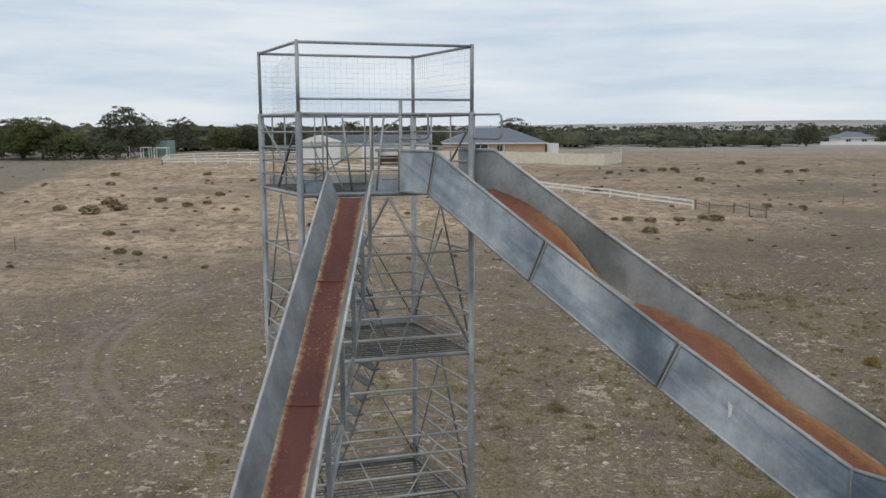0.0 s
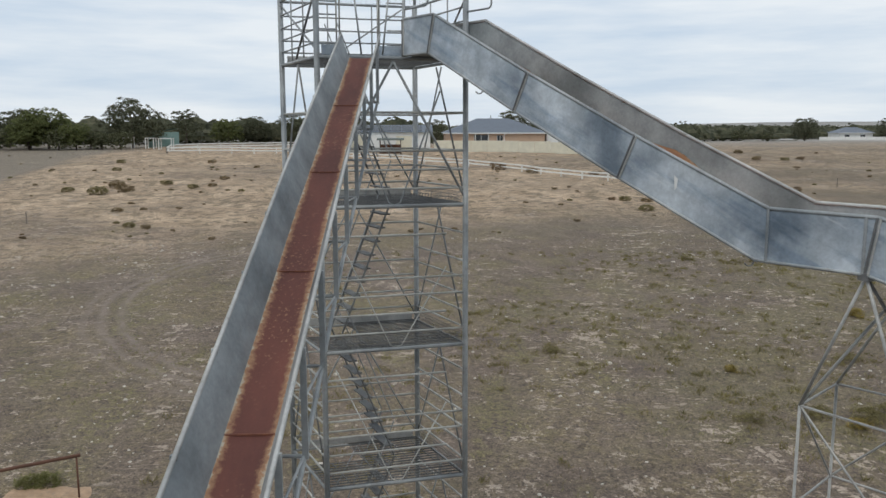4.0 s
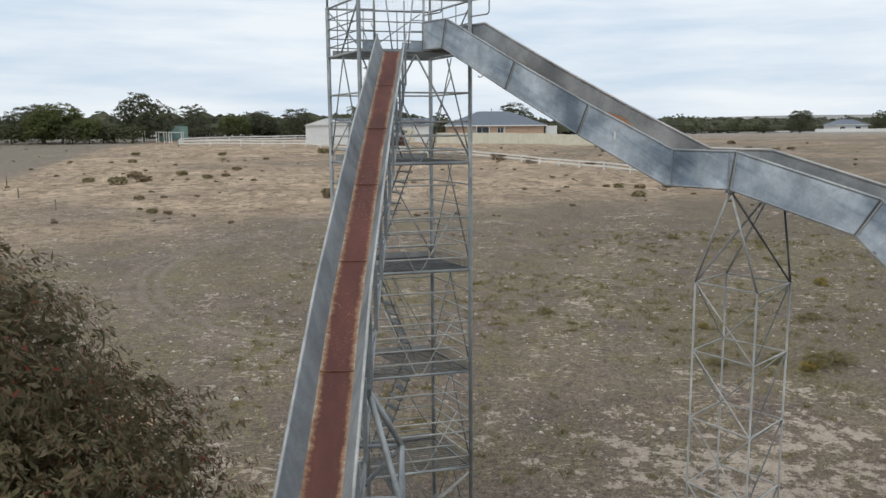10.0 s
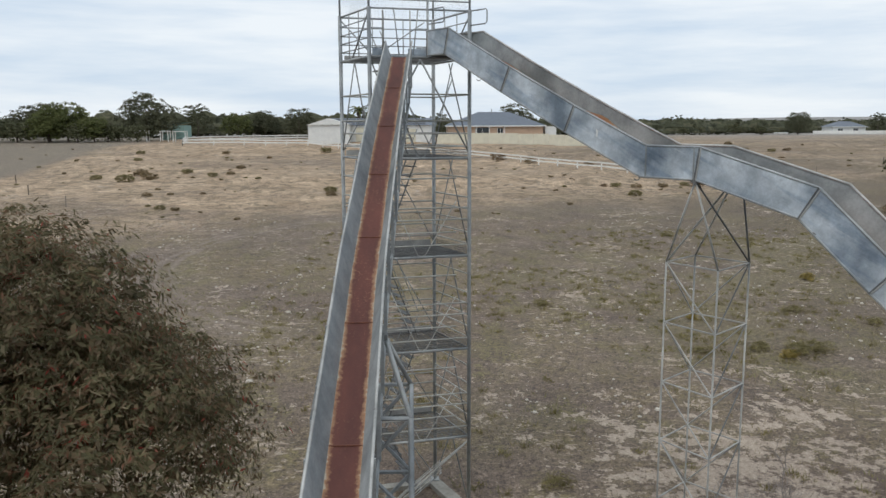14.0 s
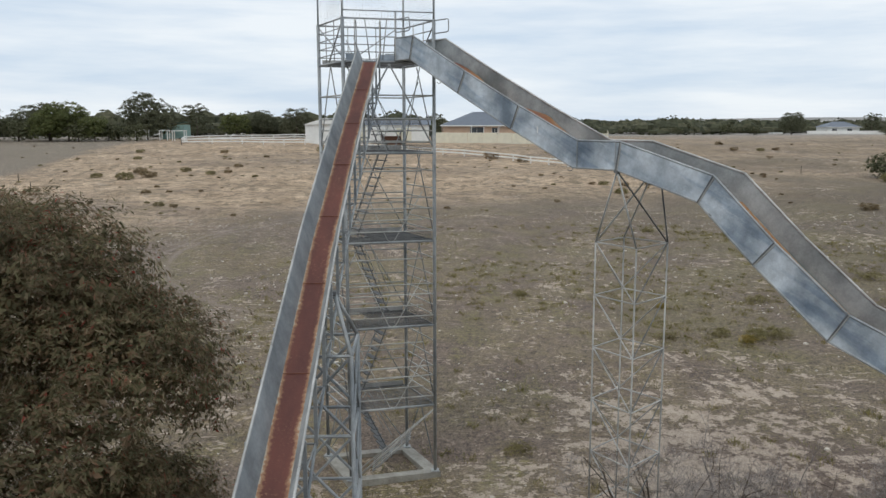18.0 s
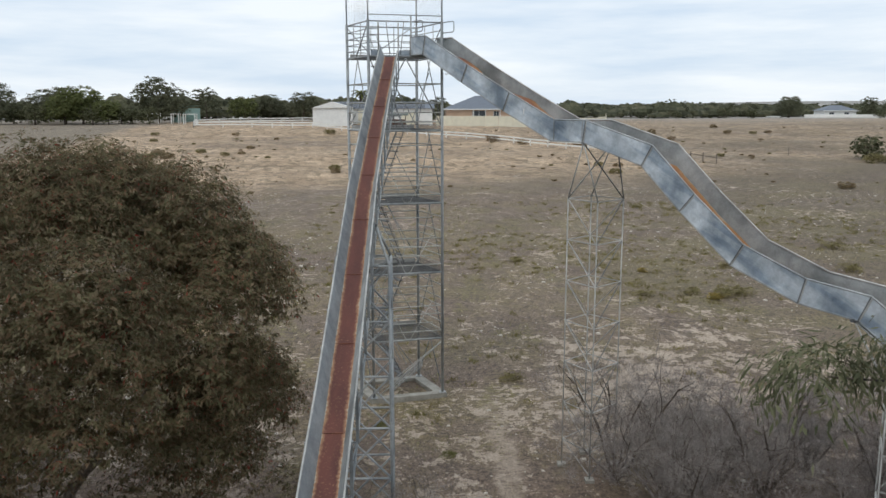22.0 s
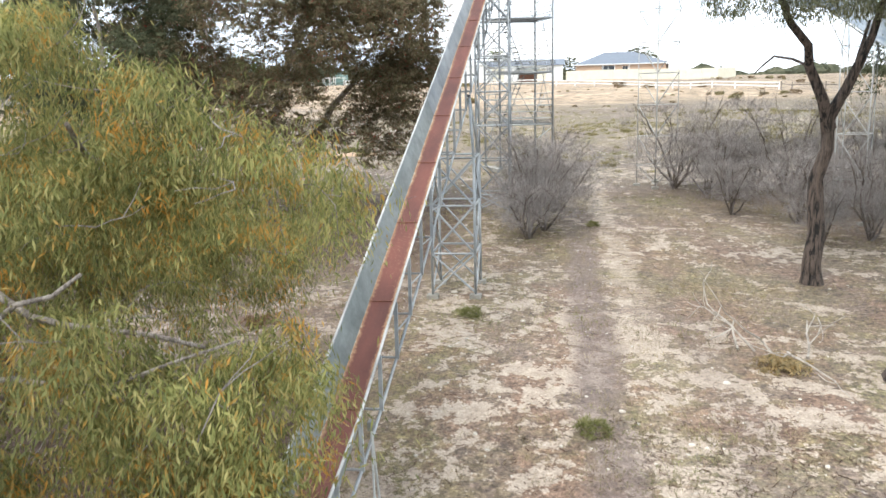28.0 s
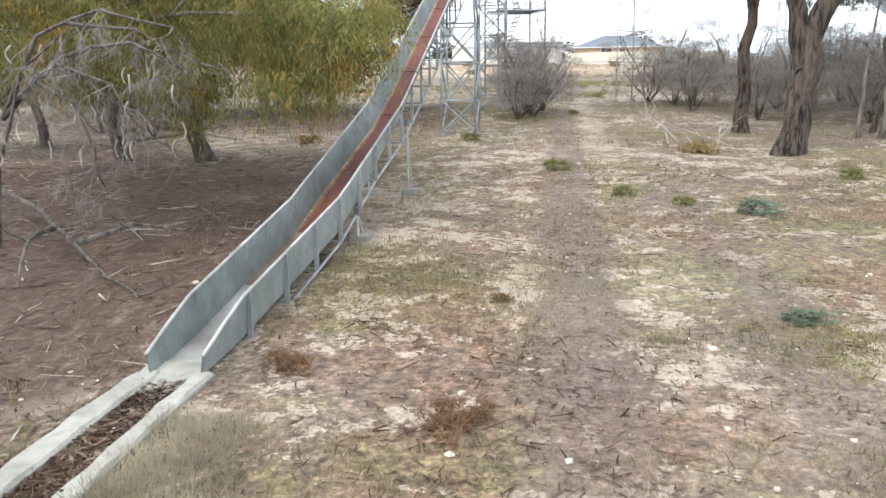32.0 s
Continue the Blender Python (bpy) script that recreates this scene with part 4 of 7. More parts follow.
low_prop(-33.1)

# ---- run-out trough at the foot ----
for s in (-1, 1):
    g = Geo()
    rows = []
    for k in range(15):
        y = -37.55 - k * 0.22
        x = -1.23 if s < 0 else -0.765
        z = gz(x, y)
        wob = 0.01 * math.sin(k * 2.3 + s)
        w0 = 0.105 if s < 0 else 0.075
        rows.append([(x - w0, y, z - 0.1), (x - w0, y, z + 0.035 + wob), (x - w0 + 0.02, y, z + 0.055 + wob), (x + w0 - 0.02, y, z + 0.055 - wob), (x + w0, y, z + 0.03), (x + w0, y, z - 0.1)])
    g.strip(rows)
    g.quad(*rows[0])
    g.quad(*rows[-1])
    solo("kerb", g, CONCRETE, "cracked pale concrete kerb of the slide's run-out", "kerb", group="run-out kerbs")
apron = Geo()
rows = []
for k in range(4):
    y = -37.35 - 0.2 * k
    rows.append([(-1.32 + 0.56 * i / 5, y, gz(-1.03, y) + 0.045 - 0.015 * k + 0.008 * ((i * 7 + k * 3) % 3)) for i in range(6)])
apron.strip(rows)
solo("apron", apron, CONCRETE, "pale concrete apron at the chute's mouth", "apron")

# ---- the wide wavy slide ----
S2P, S2D = Vector((0.9, -1.8, 0)), Vector((0.625, -0.78, 0)).normalized()
S2N = Vector((0.78, 0.625, 0)).normalized()
WIDE = 1.08
S2S = np.array([-0.75, 0.0, 1.93, 3.69, 5.39, 6.46, 8.50, 9.69, 10.96, 12.39, 13.7, 16.5, 19.5, 21.5])
S2T = np.array([12.01, 12.01, 11.05, 10.22, 9.47, 9.46, 8.89, 7.82, 6.80, 6.27, 6.12, 4.2, 1.9, 1.2])
WALLH = 0.555


def s2(s, across=0.0, down=0.0):
    p = S2P + S2D * s + S2N * across
    return Vector((p.x, p.y, float(np.interp(s, S2S, S2T)) - down))


def foot_of(s):
    """The wall's lower edge below the station s, square to the slope: its own station and its height."""
    a, b = s2(s - 0.05), s2(s + 0.05)
    run, drop = 0.1, a.z - b.z
    ln = math.hypot(run, drop)
    bend = math.cos(0.5 * (math.atan2(s2(s - 0.03).z - s2(s - 0.06).z, 0.03) - math.atan2(s2(s + 0.06).z - s2(s + 0.03).z, 0.03)))
    d = WALLH / max(0.8, bend)
    return s - d * drop / ln, s2(s).z - d * run / ln


def s2low(a, b, f, across=0.0):
    """A point of the lower edge at the fraction f between two joints."""
    (sa, za), (sb, zb) = foot_of(a), foot_of(b)
    p = S2P + S2D * (sa + (sb - sa) * f) + S2N * across
    return Vector((p.x, p.y, za + (zb - za) * f))


HUMP_S = np.array([-0.75, 0.0, 0.5, 0.91, 1.31, 1.6, 1.85, 2.35, 2.69, 3.21, 3.65, 3.97, 4.34, 4.63, 5.25, 5.8, 6.4, 21.5])
HUMP_D = np.array([0.54, 0.54, 0.39, 0.35, 0.37, 0.46, 0.60, 0.61, 0.44, 0.33, 0.23, 0.33, 0.40, 0.37, 0.36, 0.46, 0.54, 0.54])


def hump(s):
    """The wavy floor's depth below the wall's top."""
    return sum(float(np.interp(s + 0.05 * k, HUMP_S, HUMP_D)) for k in range(-2, 3)) / 5


def build_wide_slide():
    sl = thing("wide_slide", s2(20.5) - Vector((0, 0, 1.6)), "wide galvanised slide with a wavy orange-rusted floor", "slide")
    joints = [-0.75, 0.0, 1.93, 3.69, 5.39, 6.46, 8.50, 9.69, 10.96, 12.39, 13.7, 15.1, 16.5, 18.0, 19.5, 21.5]
    for n, (a, b) in enumerate(zip(joints, joints[1:])):
        k = 12 if a < 7 else 4
        fr = [i / k for i in range(k + 1)]
        ss = [a + (b - a) * f for f in fr]
        fl = [[s2(s, 0.02 + (WIDE - 0.04) * j / 6, hump(s)) for j in range(7)] for s in ss]
        uv = [[(j / 6, s) for j in range(7)] for s in ss]
        part("floor_sheet", Geo().strip(fl, uv), RUST_ORANGE, sl)
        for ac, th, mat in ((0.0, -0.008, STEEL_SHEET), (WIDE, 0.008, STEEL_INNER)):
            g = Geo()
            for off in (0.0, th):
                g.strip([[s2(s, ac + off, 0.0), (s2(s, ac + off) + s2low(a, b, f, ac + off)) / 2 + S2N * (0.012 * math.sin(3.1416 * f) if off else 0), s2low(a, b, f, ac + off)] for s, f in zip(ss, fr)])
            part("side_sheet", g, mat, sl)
            part("rim", Geo().tube([s2(s, ac, 0.0) for s in ss], 0.022, 6), STEEL_RIM if ac else STEEL_TUBE, sl, smooth=True)
            part("lower_rim", Geo().tube([s2low(a, b, f, ac) for f in fr], 0.02, 6), STEEL_TUBE, sl, smooth=True)
            lean = Geo().tube([s2(a, ac + th * 2, 0.0), s2low(a, b, 0.0, ac + th * 2)], 0.014, 5)
            if a in (5.39, 6.46):
                # an upright flange closes the flat sheet
                t0 = a - 0.1 if a > 6 else a
                p, q = s2(t0, ac + th * 2, 0.0), s2(t0, ac + th * 2, WALLH)
                part("rib", Geo().tube([p, q], 0.016, 5), STEEL_TUBE, sl)
            if a != 5.39:
                part("rib", lean, STEEL_DARK, sl)
                part("rib", Geo().tube([s2(a + 0.03, ac + th * 2, 0.0), s2low(a, b, 0.0, ac + th * 2) + S2D * 0.03], 0.012, 5), STEEL_RIM, sl)
        part("under_sheet", Geo().strip([[s2low(a, b, f, 0.0), s2low(a, b, f, WIDE)] for f in fr]), STEEL_INNER, sl)
    # hooks left under the kinks
    for s in (1.0, 5.2, 8.5):
        p = s2(s, 0.0, 0.61)
        part("hook", Geo().tube([p + Vector((0.05 * math.sin(t), 0, -0.05 + 0.05 * math.cos(t))) for t in np.linspace(0, 4.4, 9)], 0.009, 5), STEEL_DARK, sl)
    part("bird_mark", Geo().quad(*[s2(4.25 + dx, -0.013, 0.2 + dz) for dx, dz in ((0, 0), (0.05, 0.02), (0.04, 0.12), (0.01, 0.16))]), WHITE_PAINT, sl, "white splash mark")
    return sl


build_wide_slide()


def wide_trestle(s, feet, zt, levels):
    near, far = s2(s, 0.03, WALLH + 0.02), s2(s + 0.15, WIDE - 0.05, WALLH + 0.02)
    far1 = s2(s + 0.32, WIDE - 0.05, WALLH + 0.04)
    ap = [(0, near), (1, near), (2, near), (0, far), (3, far), (2, far1)]
    tr = lattice_tower("wide_trestle", "slim pale lattice trestle under the wide slide", feet, zt, ap, levels, 0.0165, STEEL_RIM, "trestles under the wide slide", STEEL_DARK)
    part("clamp", Geo().box(near, (0.12, 0.1, 0.07)), STEEL_DARK, tr)


wide_trestle(6.38, [(4.67, -6.12), (5.26, -7.08), (6.13, -6.29), (5.45, -5.41)], 7.38, [0.55, 1.66, 2.83, 4.0, 5.13, 6.26])
wide_trestle(13.4, [(9.6, -13.1), (10.3, -13.6), (10.75, -12.7), (10.1, -12.2)], 4.4, [0.6, 1.9, 3.1])

# ---- trees and shrubs ----
def limb(g, pts, r0, r1, n=6, wob=0.0, seed=0):
    """A crooked tapering limb through the points."""
    rr = random.Random(seed)
    out = []
    for a, b in zip(pts, pts[1:]):
        a, b = Vector(a), Vector(b)
        k = max(2, int((b - a).length / 0.5))
        for i in range(k):
            p = a.lerp(b, i / k)
            if out:
                p += Vector((rr.uniform(-wob, wob), rr.uniform(-wob, wob), rr.uniform(-wob, wob) * 0.5))
            out.append(p)
    out.append(Vector(pts[-1]))
    if r0 > 0.1:
        # deep bark ridges and a flare at the root
        g.tube(out, r0, 16, r1, True, [rr.uniform(-0.16, 0.16) for _ in range(16)])
        g.tube(out[:2], r0 * 1.35, 10, r0 * 0.8, False, [rr.uniform(-0.15, 0.15) for _ in range(10)])
    else:
        g.tube(out, r0, n, r1)
    return out


def twigs(g, p, d, length, r, depth, rr, spread=0.6, lift=0.1, n=3, kids=3, curl=0.25):
    """Branching twigs from p along d."""
    d = Vector(d).normalized()
    pts = [Vector(p)]
    for k in range(3):
        d = (d + Vector((rr.gauss(0, curl), rr.gauss(0, curl), rr.gauss(0, curl) + lift * 0.4))).normalized()
        pts.append(pts[-1] + d * length / 3)
    g.tube(pts, r, n, r * 0.6, caps=False)
    if depth > 0:
        for k in range(kids):
            a = rr.choice((1, 2, 3, 3))
            nd = (d + Vector((rr.gauss(0, spread), rr.gauss(0, spread), rr.gauss(0, spread) + lift))).normalized()
            twigs(g, pts[a], nd, length * rr.uniform(0.55, 0.85), r * 0.6, depth - 1, rr, spread, lift, n, kids, curl)


def crown(name, lobes, count, length, width, mat, droop=0.9, cl=0.32, per=18, seed=1, fringe=0.0):
    """Leaves in small hanging clumps over and inside rounded lobes."""
    global rng
    rng = np.random.default_rng(seed)
    lobes = np.array(lobes, float)
    area = (lobes[:, 3] * lobes[:, 4] + lobes[:, 4] * lobes[:, 5] + lobes[:, 3] * lobes[:, 5])
    nclump = max(4, count // per)
    pick = rng.choice(len(lobes), nclump, p=area / area.sum())
    d = unit(rng.normal(size=(nclump, 3)))
    d[:, 2] = np.where(d[:, 2] < -0.55, -d[:, 2], d[:, 2])
    rad = 1 - 0.22 * rng.random(nclump) ** 2.0
    rad *= 1 + 0.05 * rng.normal(size=nclump)
    c = lobes[pick, :3] + d * lobes[pick, 3:6] * rad[:, None]
    who = rng.integers(0, nclump, count)
    size = cl * rng.uniform(0.5, 1.5, nclump)
    o = unit(rng.normal(size=(count, 3)))
    o[:, 2] = np.abs(o[:, 2]) * 0.9 - 0.35
    off = o * (size[who] * rng.random(count) ** 0.35)[:, None]
    off[:, 2] -= fringe * rng.random(count) ** 2 * size[who]
    pos = c[who] + off
    q = leaves(pos, o * 0.9 + d[who] * 0.3, length, width, droop, 0.8, d[who] * 0.9 + o * 0.35 + np.array([0, 0, 0.25]) if width > 0.012 else None)
    return quick_mesh(name, q, 4, material=mat)


def lobes_round(c, r, n, size, seed, flat=0.85, low=-0.45):
    rr = random.Random(seed)
    out = [(c[0], c[1], c[2], r[0] * 0.72, r[1] * 0.72, r[2] * 0.72)]
    for k in range(n):
        z = low + (0.95 - low) * (k + 0.5) / n
        a = k * 2.399 + rr.uniform(-0.3, 0.3)
        z = min(0.92, z)
        h = math.sqrt(max(0, 1 - z * z))
        s = size * rr.uniform(0.75, 1.25)
        f = 0.74
        out.append((c[0] + math.cos(a) * h * r[0] * f, c[1] + math.sin(a) * h * r[1] * f, c[2] + z * r[2] * f, s, s, s * flat))
    return out


def billow(lobes, n, f, seed):
    """Breaks each lobe into small rounded tufts over its surface."""
    rr = random.Random(seed)
    out = []
    for x, y, z, a, b, c in lobes:
        for k in range(n):
            h = -0.55 + 1.5 * (k + 0.5) / n
            t = k * 2.399 + rr.uniform(-0.5, 0.5)
            q = math.sqrt(max(0.0, 1 - h * h))
            u = f * (a + b) / 2 * rr.uniform(0.75, 1.25)
            e = 1 - 0.75 * f
            out.append((x + math.cos(t) * q * a * e, y + math.sin(t) * q * b * e, z + h * c * e, u, u, u * 0.8))
    return out


def near_tree(name, label, base, lobes, count, length, width, leaf, barkm, stems, droop, seed, cl=0.32, fringe=0.0, cat="tree", core=0, limbm=None):
    th = thing(name, (*base, gz(*base)), label, cat)
    for k, (pts, r0, r1) in enumerate(stems):
        g = Geo()
        limb(g, pts, r0, r1, 9 if r0 > 0.1 else 6, 0.09, seed + k)
        part("trunk" if k == 0 or r0 > 0.15 else "limb", g, barkm if k == 0 or r0 > 0.15 else limbm or barkm, th, smooth=True)
    if count:
        part("crown", crown("crown", lobes, count, length, width, leaf, droop, cl, seed=seed, fringe=fringe), leaf, th)
        if core:
            small = [(x, y, z, a * 0.8, b * 0.8, c * 0.8) for x, y, z, a, b, c in lobes]
            part("inner_foliage", crown("inner_foliage", small, core, 0.13, 0.055, leaf, 0.4, 0.2, seed=seed + 5), leaf, th)
    return th


def stem(b, *pts):
    return [Vector((b[0], b[1], gz(b[0], b[1]) - 0.08))] + [Vector(p) for p in pts]


# large dark gum beside the narrow slide
gum_lobes = lobes_round((-7.6, -11.6, 4.8), (6.1, 5.3, 4.6), 27, 1.5, 5, 0.78, low=-0.75)
gum_lobes[0] = (-7.6, -11.6, 4.8, 3.2, 2.8, 2.4)
gum_lobes += [(-4.35, -11.2, 7.5, 1.6, 1.6, 1.1), (-3.45, -11.6, 6.3, 1.5, 1.7, 1.2), (-3.3, -11.7, 4.0, 1.5, 1.7, 1.05), (-3.5, -11.9, 2.3, 1.45, 1.5, 1.0), (-5.0, -14.0, 1.8, 1.2, 1.2, 1.0), (-8.0, -15.0, 2.9, 1.5, 1.3, 1.1), (-10.8, -14.2, 2.4, 1.4, 1.3, 1.1), (-6.5, -14.6, 1.8, 1.3, 1.2, 1.0), (-9.4, -14.8, 1.7, 1.3, 1.2, 1.0), (-11.6, -13.2, 1.6, 1.2, 1.2, 0.9), (-3.9, -12.6, 1.4, 0.9, 1.0, 0.7), (-7.9, -14.2, 1.5, 1.1, 1.1, 0.8), (-12.6, -12.6, 2.2, 1.3, 1.3, 1.0), (-6.3, -11.6, 8.0, 1.8, 1.7, 1.0), (-5.2, -13.6, 5.6, 1.7, 1.5, 1.2), (-10.5, -12.5, 5.0, 1.7, 1.6, 1.3), (-9.5, -13.4, 3.8, 1.6, 1.4, 1.1), (-10.6, -12.2, 7.0, 1.6, 1.5, 1.1), (-8.6, -13.8, 6.0, 1.7, 1.5, 1.2), (-6.8, -14.0, 3.8, 1.6, 1.4, 1.1), (-7.6, -13.4, 7.9, 1.7, 1.5, 1.0), (-5.9, -12.6, 7.4, 1.6, 1.5, 1.1)]
gum_tufts = gum_lobes[1:] + billow(gum_lobes[1:], 9, 0.55, 12)
edge = [q for q in gum_lobes[1:] if q[0] > -6.6 and q[2] > 3.3]
gum_tufts += edge + billow(edge, 9, 0.55, 13)
near_tree("gum_tree", "broad dark gum tree with drooping reddish-tipped leaves", (-8.1, -12.4), gum_tufts, 390000, 0.095, 0.022, LEAF_GUM, BARK_PALE,
          [(stem((-8.1, -12.5), (-8.0, -12.3, 1.6), (-7.2, -12.0, 4.0), (-6.4, -11.8, 6.6)), 0.22, 0.05),
           (stem((-9.5, -12.1), (-9.6, -12.0, 1.8), (-10.6, -11.8, 4.2), (-11.0, -11.7, 6.0)), 0.17, 0.04),
           (stem((-7.0, -11.4), (-6.7, -11.4, 1.8), (-5.2, -11.5, 3.8), (-4.2, -11.4, 5.2)), 0.17, 0.04),
           ([(-7.9, -12.2, 1.9), (-8.6, -13.6, 3.8), (-8.9, -14.4, 5.6)], 0.11, 0.03),
           ([(-7.3, -12.0, 3.6), (-6.0, -13.4, 4.8), (-5.4, -14.2, 5.8)], 0.09, 0.02),
           ([(-9.7, -12.0, 2.2), (-10.4, -13.6, 3.9), (-11.4, -14.2, 5.2)], 0.09, 0.02)], 0.9, 11, 0.16, 0.4, core=40000)
# green gum to its left
near_tree("gum_tree", "grey-green gum tree leaning beside the dark gum", (-12.2, -14.2), billow(lobes_round((-12.2, -14.4, 5.0), (3.4, 3.1, 4.3), 16, 1.2, 8, 0.8, -0.7)[1:] + [(-13.0, -14.6, 2.4, 1.6, 1.4, 1.1), (-12.2, -15.2, 1.8, 1.2, 1.2, 0.9), (-14.4, -14.2, 3.0, 1.8, 1.6, 1.3), (-11.8, -15.2, 3.4, 1.4, 1.3, 1.1), (-14.8, -14.0, 5.6, 1.8, 1.6, 1.4), (-11.6, -14.2, 8.4, 1.5, 1.4, 1.0)], 9, 0.55, 8), 125000, 0.105, 0.023, LEAF_GREEN, BARK_PALE,
          [(stem((-12.2, -14.2), (-12.1, -14.2, 1.8), (-12.3, -14.3, 6.6)), 0.17, 0.04), ([(-12.1, -14.2, 1.7), (-11.2, -14.8, 3.6), (-10.8, -15.0, 5.0)], 0.09, 0.02)], 1.0, 21, 0.15, 0.9, core=24000)
near_tree("gum_tree", "rusty-leaved gum tree at the grove's edge", (-15.2, -7.6), billow(lobes_round((-15.4, -8.2, 6.4), (4.7, 3.7, 5.0), 20, 1.4, 9, 0.8, -0.7)[1:] + [(-13.5, -9.0, 8.4, 1.8, 1.6, 1.3), (-11.6, -9.4, 8.8, 1.6, 1.5, 1.1), (-14.6, -9.6, 9.6, 1.7, 1.5, 1.2)], 9, 0.55, 9), 70000, 0.14, 0.032, LEAF_GUM, BARK_PALE,
          [(stem((-15.2, -7.6), (-15.0, -7.6, 2.0), (-15.3, -7.7, 6.4)), 0.17, 0.04), (stem((-17.0, -7.0), (-17.2, -7.0, 2.0), (-17.6, -7.1, 5.0)), 0.12, 0.04)], 0.9, 22, 0.17, 0.9, core=24000)
# yellow-green wattle close to the foot of the slide
def weeping(name, lobes, strands, per, length, width, mat, seed):
    """Strands of narrow leaves that hang from the twigs of each lobe."""
    global rng
    rng = np.random.default_rng(seed)
    lobes = np.array(lobes, float)
    vol = lobes[:, 3] * lobes[:, 4]
    pick = rng.choice(len(lobes), strands, p=vol / vol.sum())
    d = unit(rng.normal(size=(strands, 3)) + np.array([0, 0, 0.6])) * (rng.random((strands, 1)) ** 0.25)
    top = lobes[pick, :3] + d * lobes[pick, 3:6]
    lean = rng.normal(size=(strands, 3)) * 0.22
    drop = rng.uniform(0.15, 0.55, strands)
    who = np.repeat(np.arange(strands), per)
    f = rng.random(len(who))
    pos = top[who] + lean[who] * f[:, None] + rng.normal(size=(len(who), 3)) * 0.045 * (1 + f[:, None])
    pos[:, 2] -= drop[who] * f
    out = unit(rng.normal(size=(len(who), 3))) * 0.5
    return quick_mesh(name, leaves(pos, out, length, width, 1.4, 0.35, d[who] + np.array([0, 0, 0.3])), 4, material=mat)


rw = random.Random(31)
wat = []
for x, z, s in ((-0.75, 2.45, 0.6), (-1.6, 2.9, 0.7), (-2.1, 2.3, 0.5), (-2.6, 3.4, 0.75), (-2.6, 2.5, 0.7), (-3.6, 3.6, 0.8), (-3.7, 2.8, 0.7), (-4.7, 3.4, 0.8), (-4.9, 2.5, 0.75), (-5.9, 3.0, 0.8), (-6.2, 2.1, 0.8),
                (-0.65, 1.05, 0.5), (-0.6, 0.45, 0.45), (-1.4, 0.8, 0.6), (-1.5, 0.15, 0.5), (-2.2, 1.25, 0.65), (-2.3, 0.35, 0.6), (-3.1, 1.5, 0.7), (-3.2, 0.75, 0.65), (-3.3, 0.05, 0.5), (-4.1, 1.8, 0.75), (-4.1, 0.8, 0.7), (-5.3, 1.3, 0.8), (-5.3, 0.4, 0.7), (-6.6, 1.0, 0.8)):
    y = -31.4 if z > 1.85 else -32.6
    for k in range(8):
        a, e, u = rw.uniform(0, 6.28), rw.uniform(-0.5, 0.9), rw.uniform(0.22, 0.34)
        wat.append((x + s * 0.75 * math.cos(a), y + s * math.sin(a), z + s * 0.5 * e, u, u, u * 0.6))
for n in range(30):
    a = n * 2.399
    q = math.sqrt((n + 0.5) / 30)
    for k in range(5):
        u = rw.uniform(0.3, 0.45)
        wat.append((-5.4 + 3.4 * q * math.cos(a) + rw.gauss(0, 0.4), -28.2 + 2.4 * q * math.sin(a) + rw.gauss(0, 0.4), 1.0 + 1.2 * (1 - q * q) + rw.uniform(-0.6, 0.6), u, u, u * 0.6))
wat_tree = near_tree("wattle_tree", "spreading yellow-green wattle with hanging narrow leaves", (-5.75, -26.2), wat, 0, 0.10, 0.015, LEAF_YELLOW, BARK_MID,
          [(stem((-5.73, -26.2), (-5.9, -26.3, -0.2), (-5.4, -26.8, 1.2), (-4.2, -27.4, 2.8)), 0.19, 0.04),
           (stem((-7.7, -26.1), (-7.9, -26.2, 0.0), (-7.4, -27.0, 1.6), (-6.8, -28.0, 2.6)), 0.16, 0.04),
           ([(-5.8, -26.5, 0.3), (-6.0, -28.6, 1.3), (-5.4, -30.6, 1.7), (-4.2, -32.4, 1.5)], 0.11, 0.035),
           ([(-5.4, -30.6, 1.7), (-3.6, -31.9, 1.7), (-2.2, -32.4, 1.35), (-1.2, -32.3, 1.2)], 0.06, 0.015),
           ([(-5.5, -26.9, 1.0), (-4.6, -28.6, 1.9), (-3.0, -30.4, 2.5), (-2.4, -31.9, 2.9)], 0.07, 0.02),
           ([(-4.9, -32.5, 0.85), (-3.6, -32.7, 1.05), (-3.25, -32.7, 1.0), (-2.5, -32.7, 1.6), (-1.9, -32.7, 1.85)], 0.045, 0.014),
           ([(-3.3, -32.7, 1.02), (-2.6, -32.75, 1.05), (-1.7, -32.7, 1.0), (-0.8, -32.6, 1.35)], 0.03, 0.01),
           ([(-5.0, -32.3, 1.5), (-4.2, -32.6, 1.75), (-3.0, -32.7, 1.95)], 0.03, 0.01),
           ([(-5.4, -32.0, 0.95), (-4.2, -32.7, 1.1), (-3.4, -32.9, 1.25), (-2.8, -32.7, 1.9)], 0.05, 0.02)],
          2.2, 31, limbm=BARK_PALE)
part("crown", weeping("crown", wat, 11500, 24, 0.095, 0.015, LEAF_YELLOW, 31), LEAF_YELLOW, wat_tree)
g = Geo()
for x, y, z, a, b, c in wat[::3]:
    twigs(g, (x + rw.uniform(-0.3, 0.3), y + rw.uniform(-0.3, 0.3), z - 0.1), (rw.gauss(0.5, 0.6), rw.gauss(-0.2, 0.6), 0.1), 0.6, 0.007, 1, rw, 0.4, 0.02, 4, 2)
tagged(part("twig_mass", g, TWIG_GREY, wat_tree, "thin grey twigs"), kind="stuff")
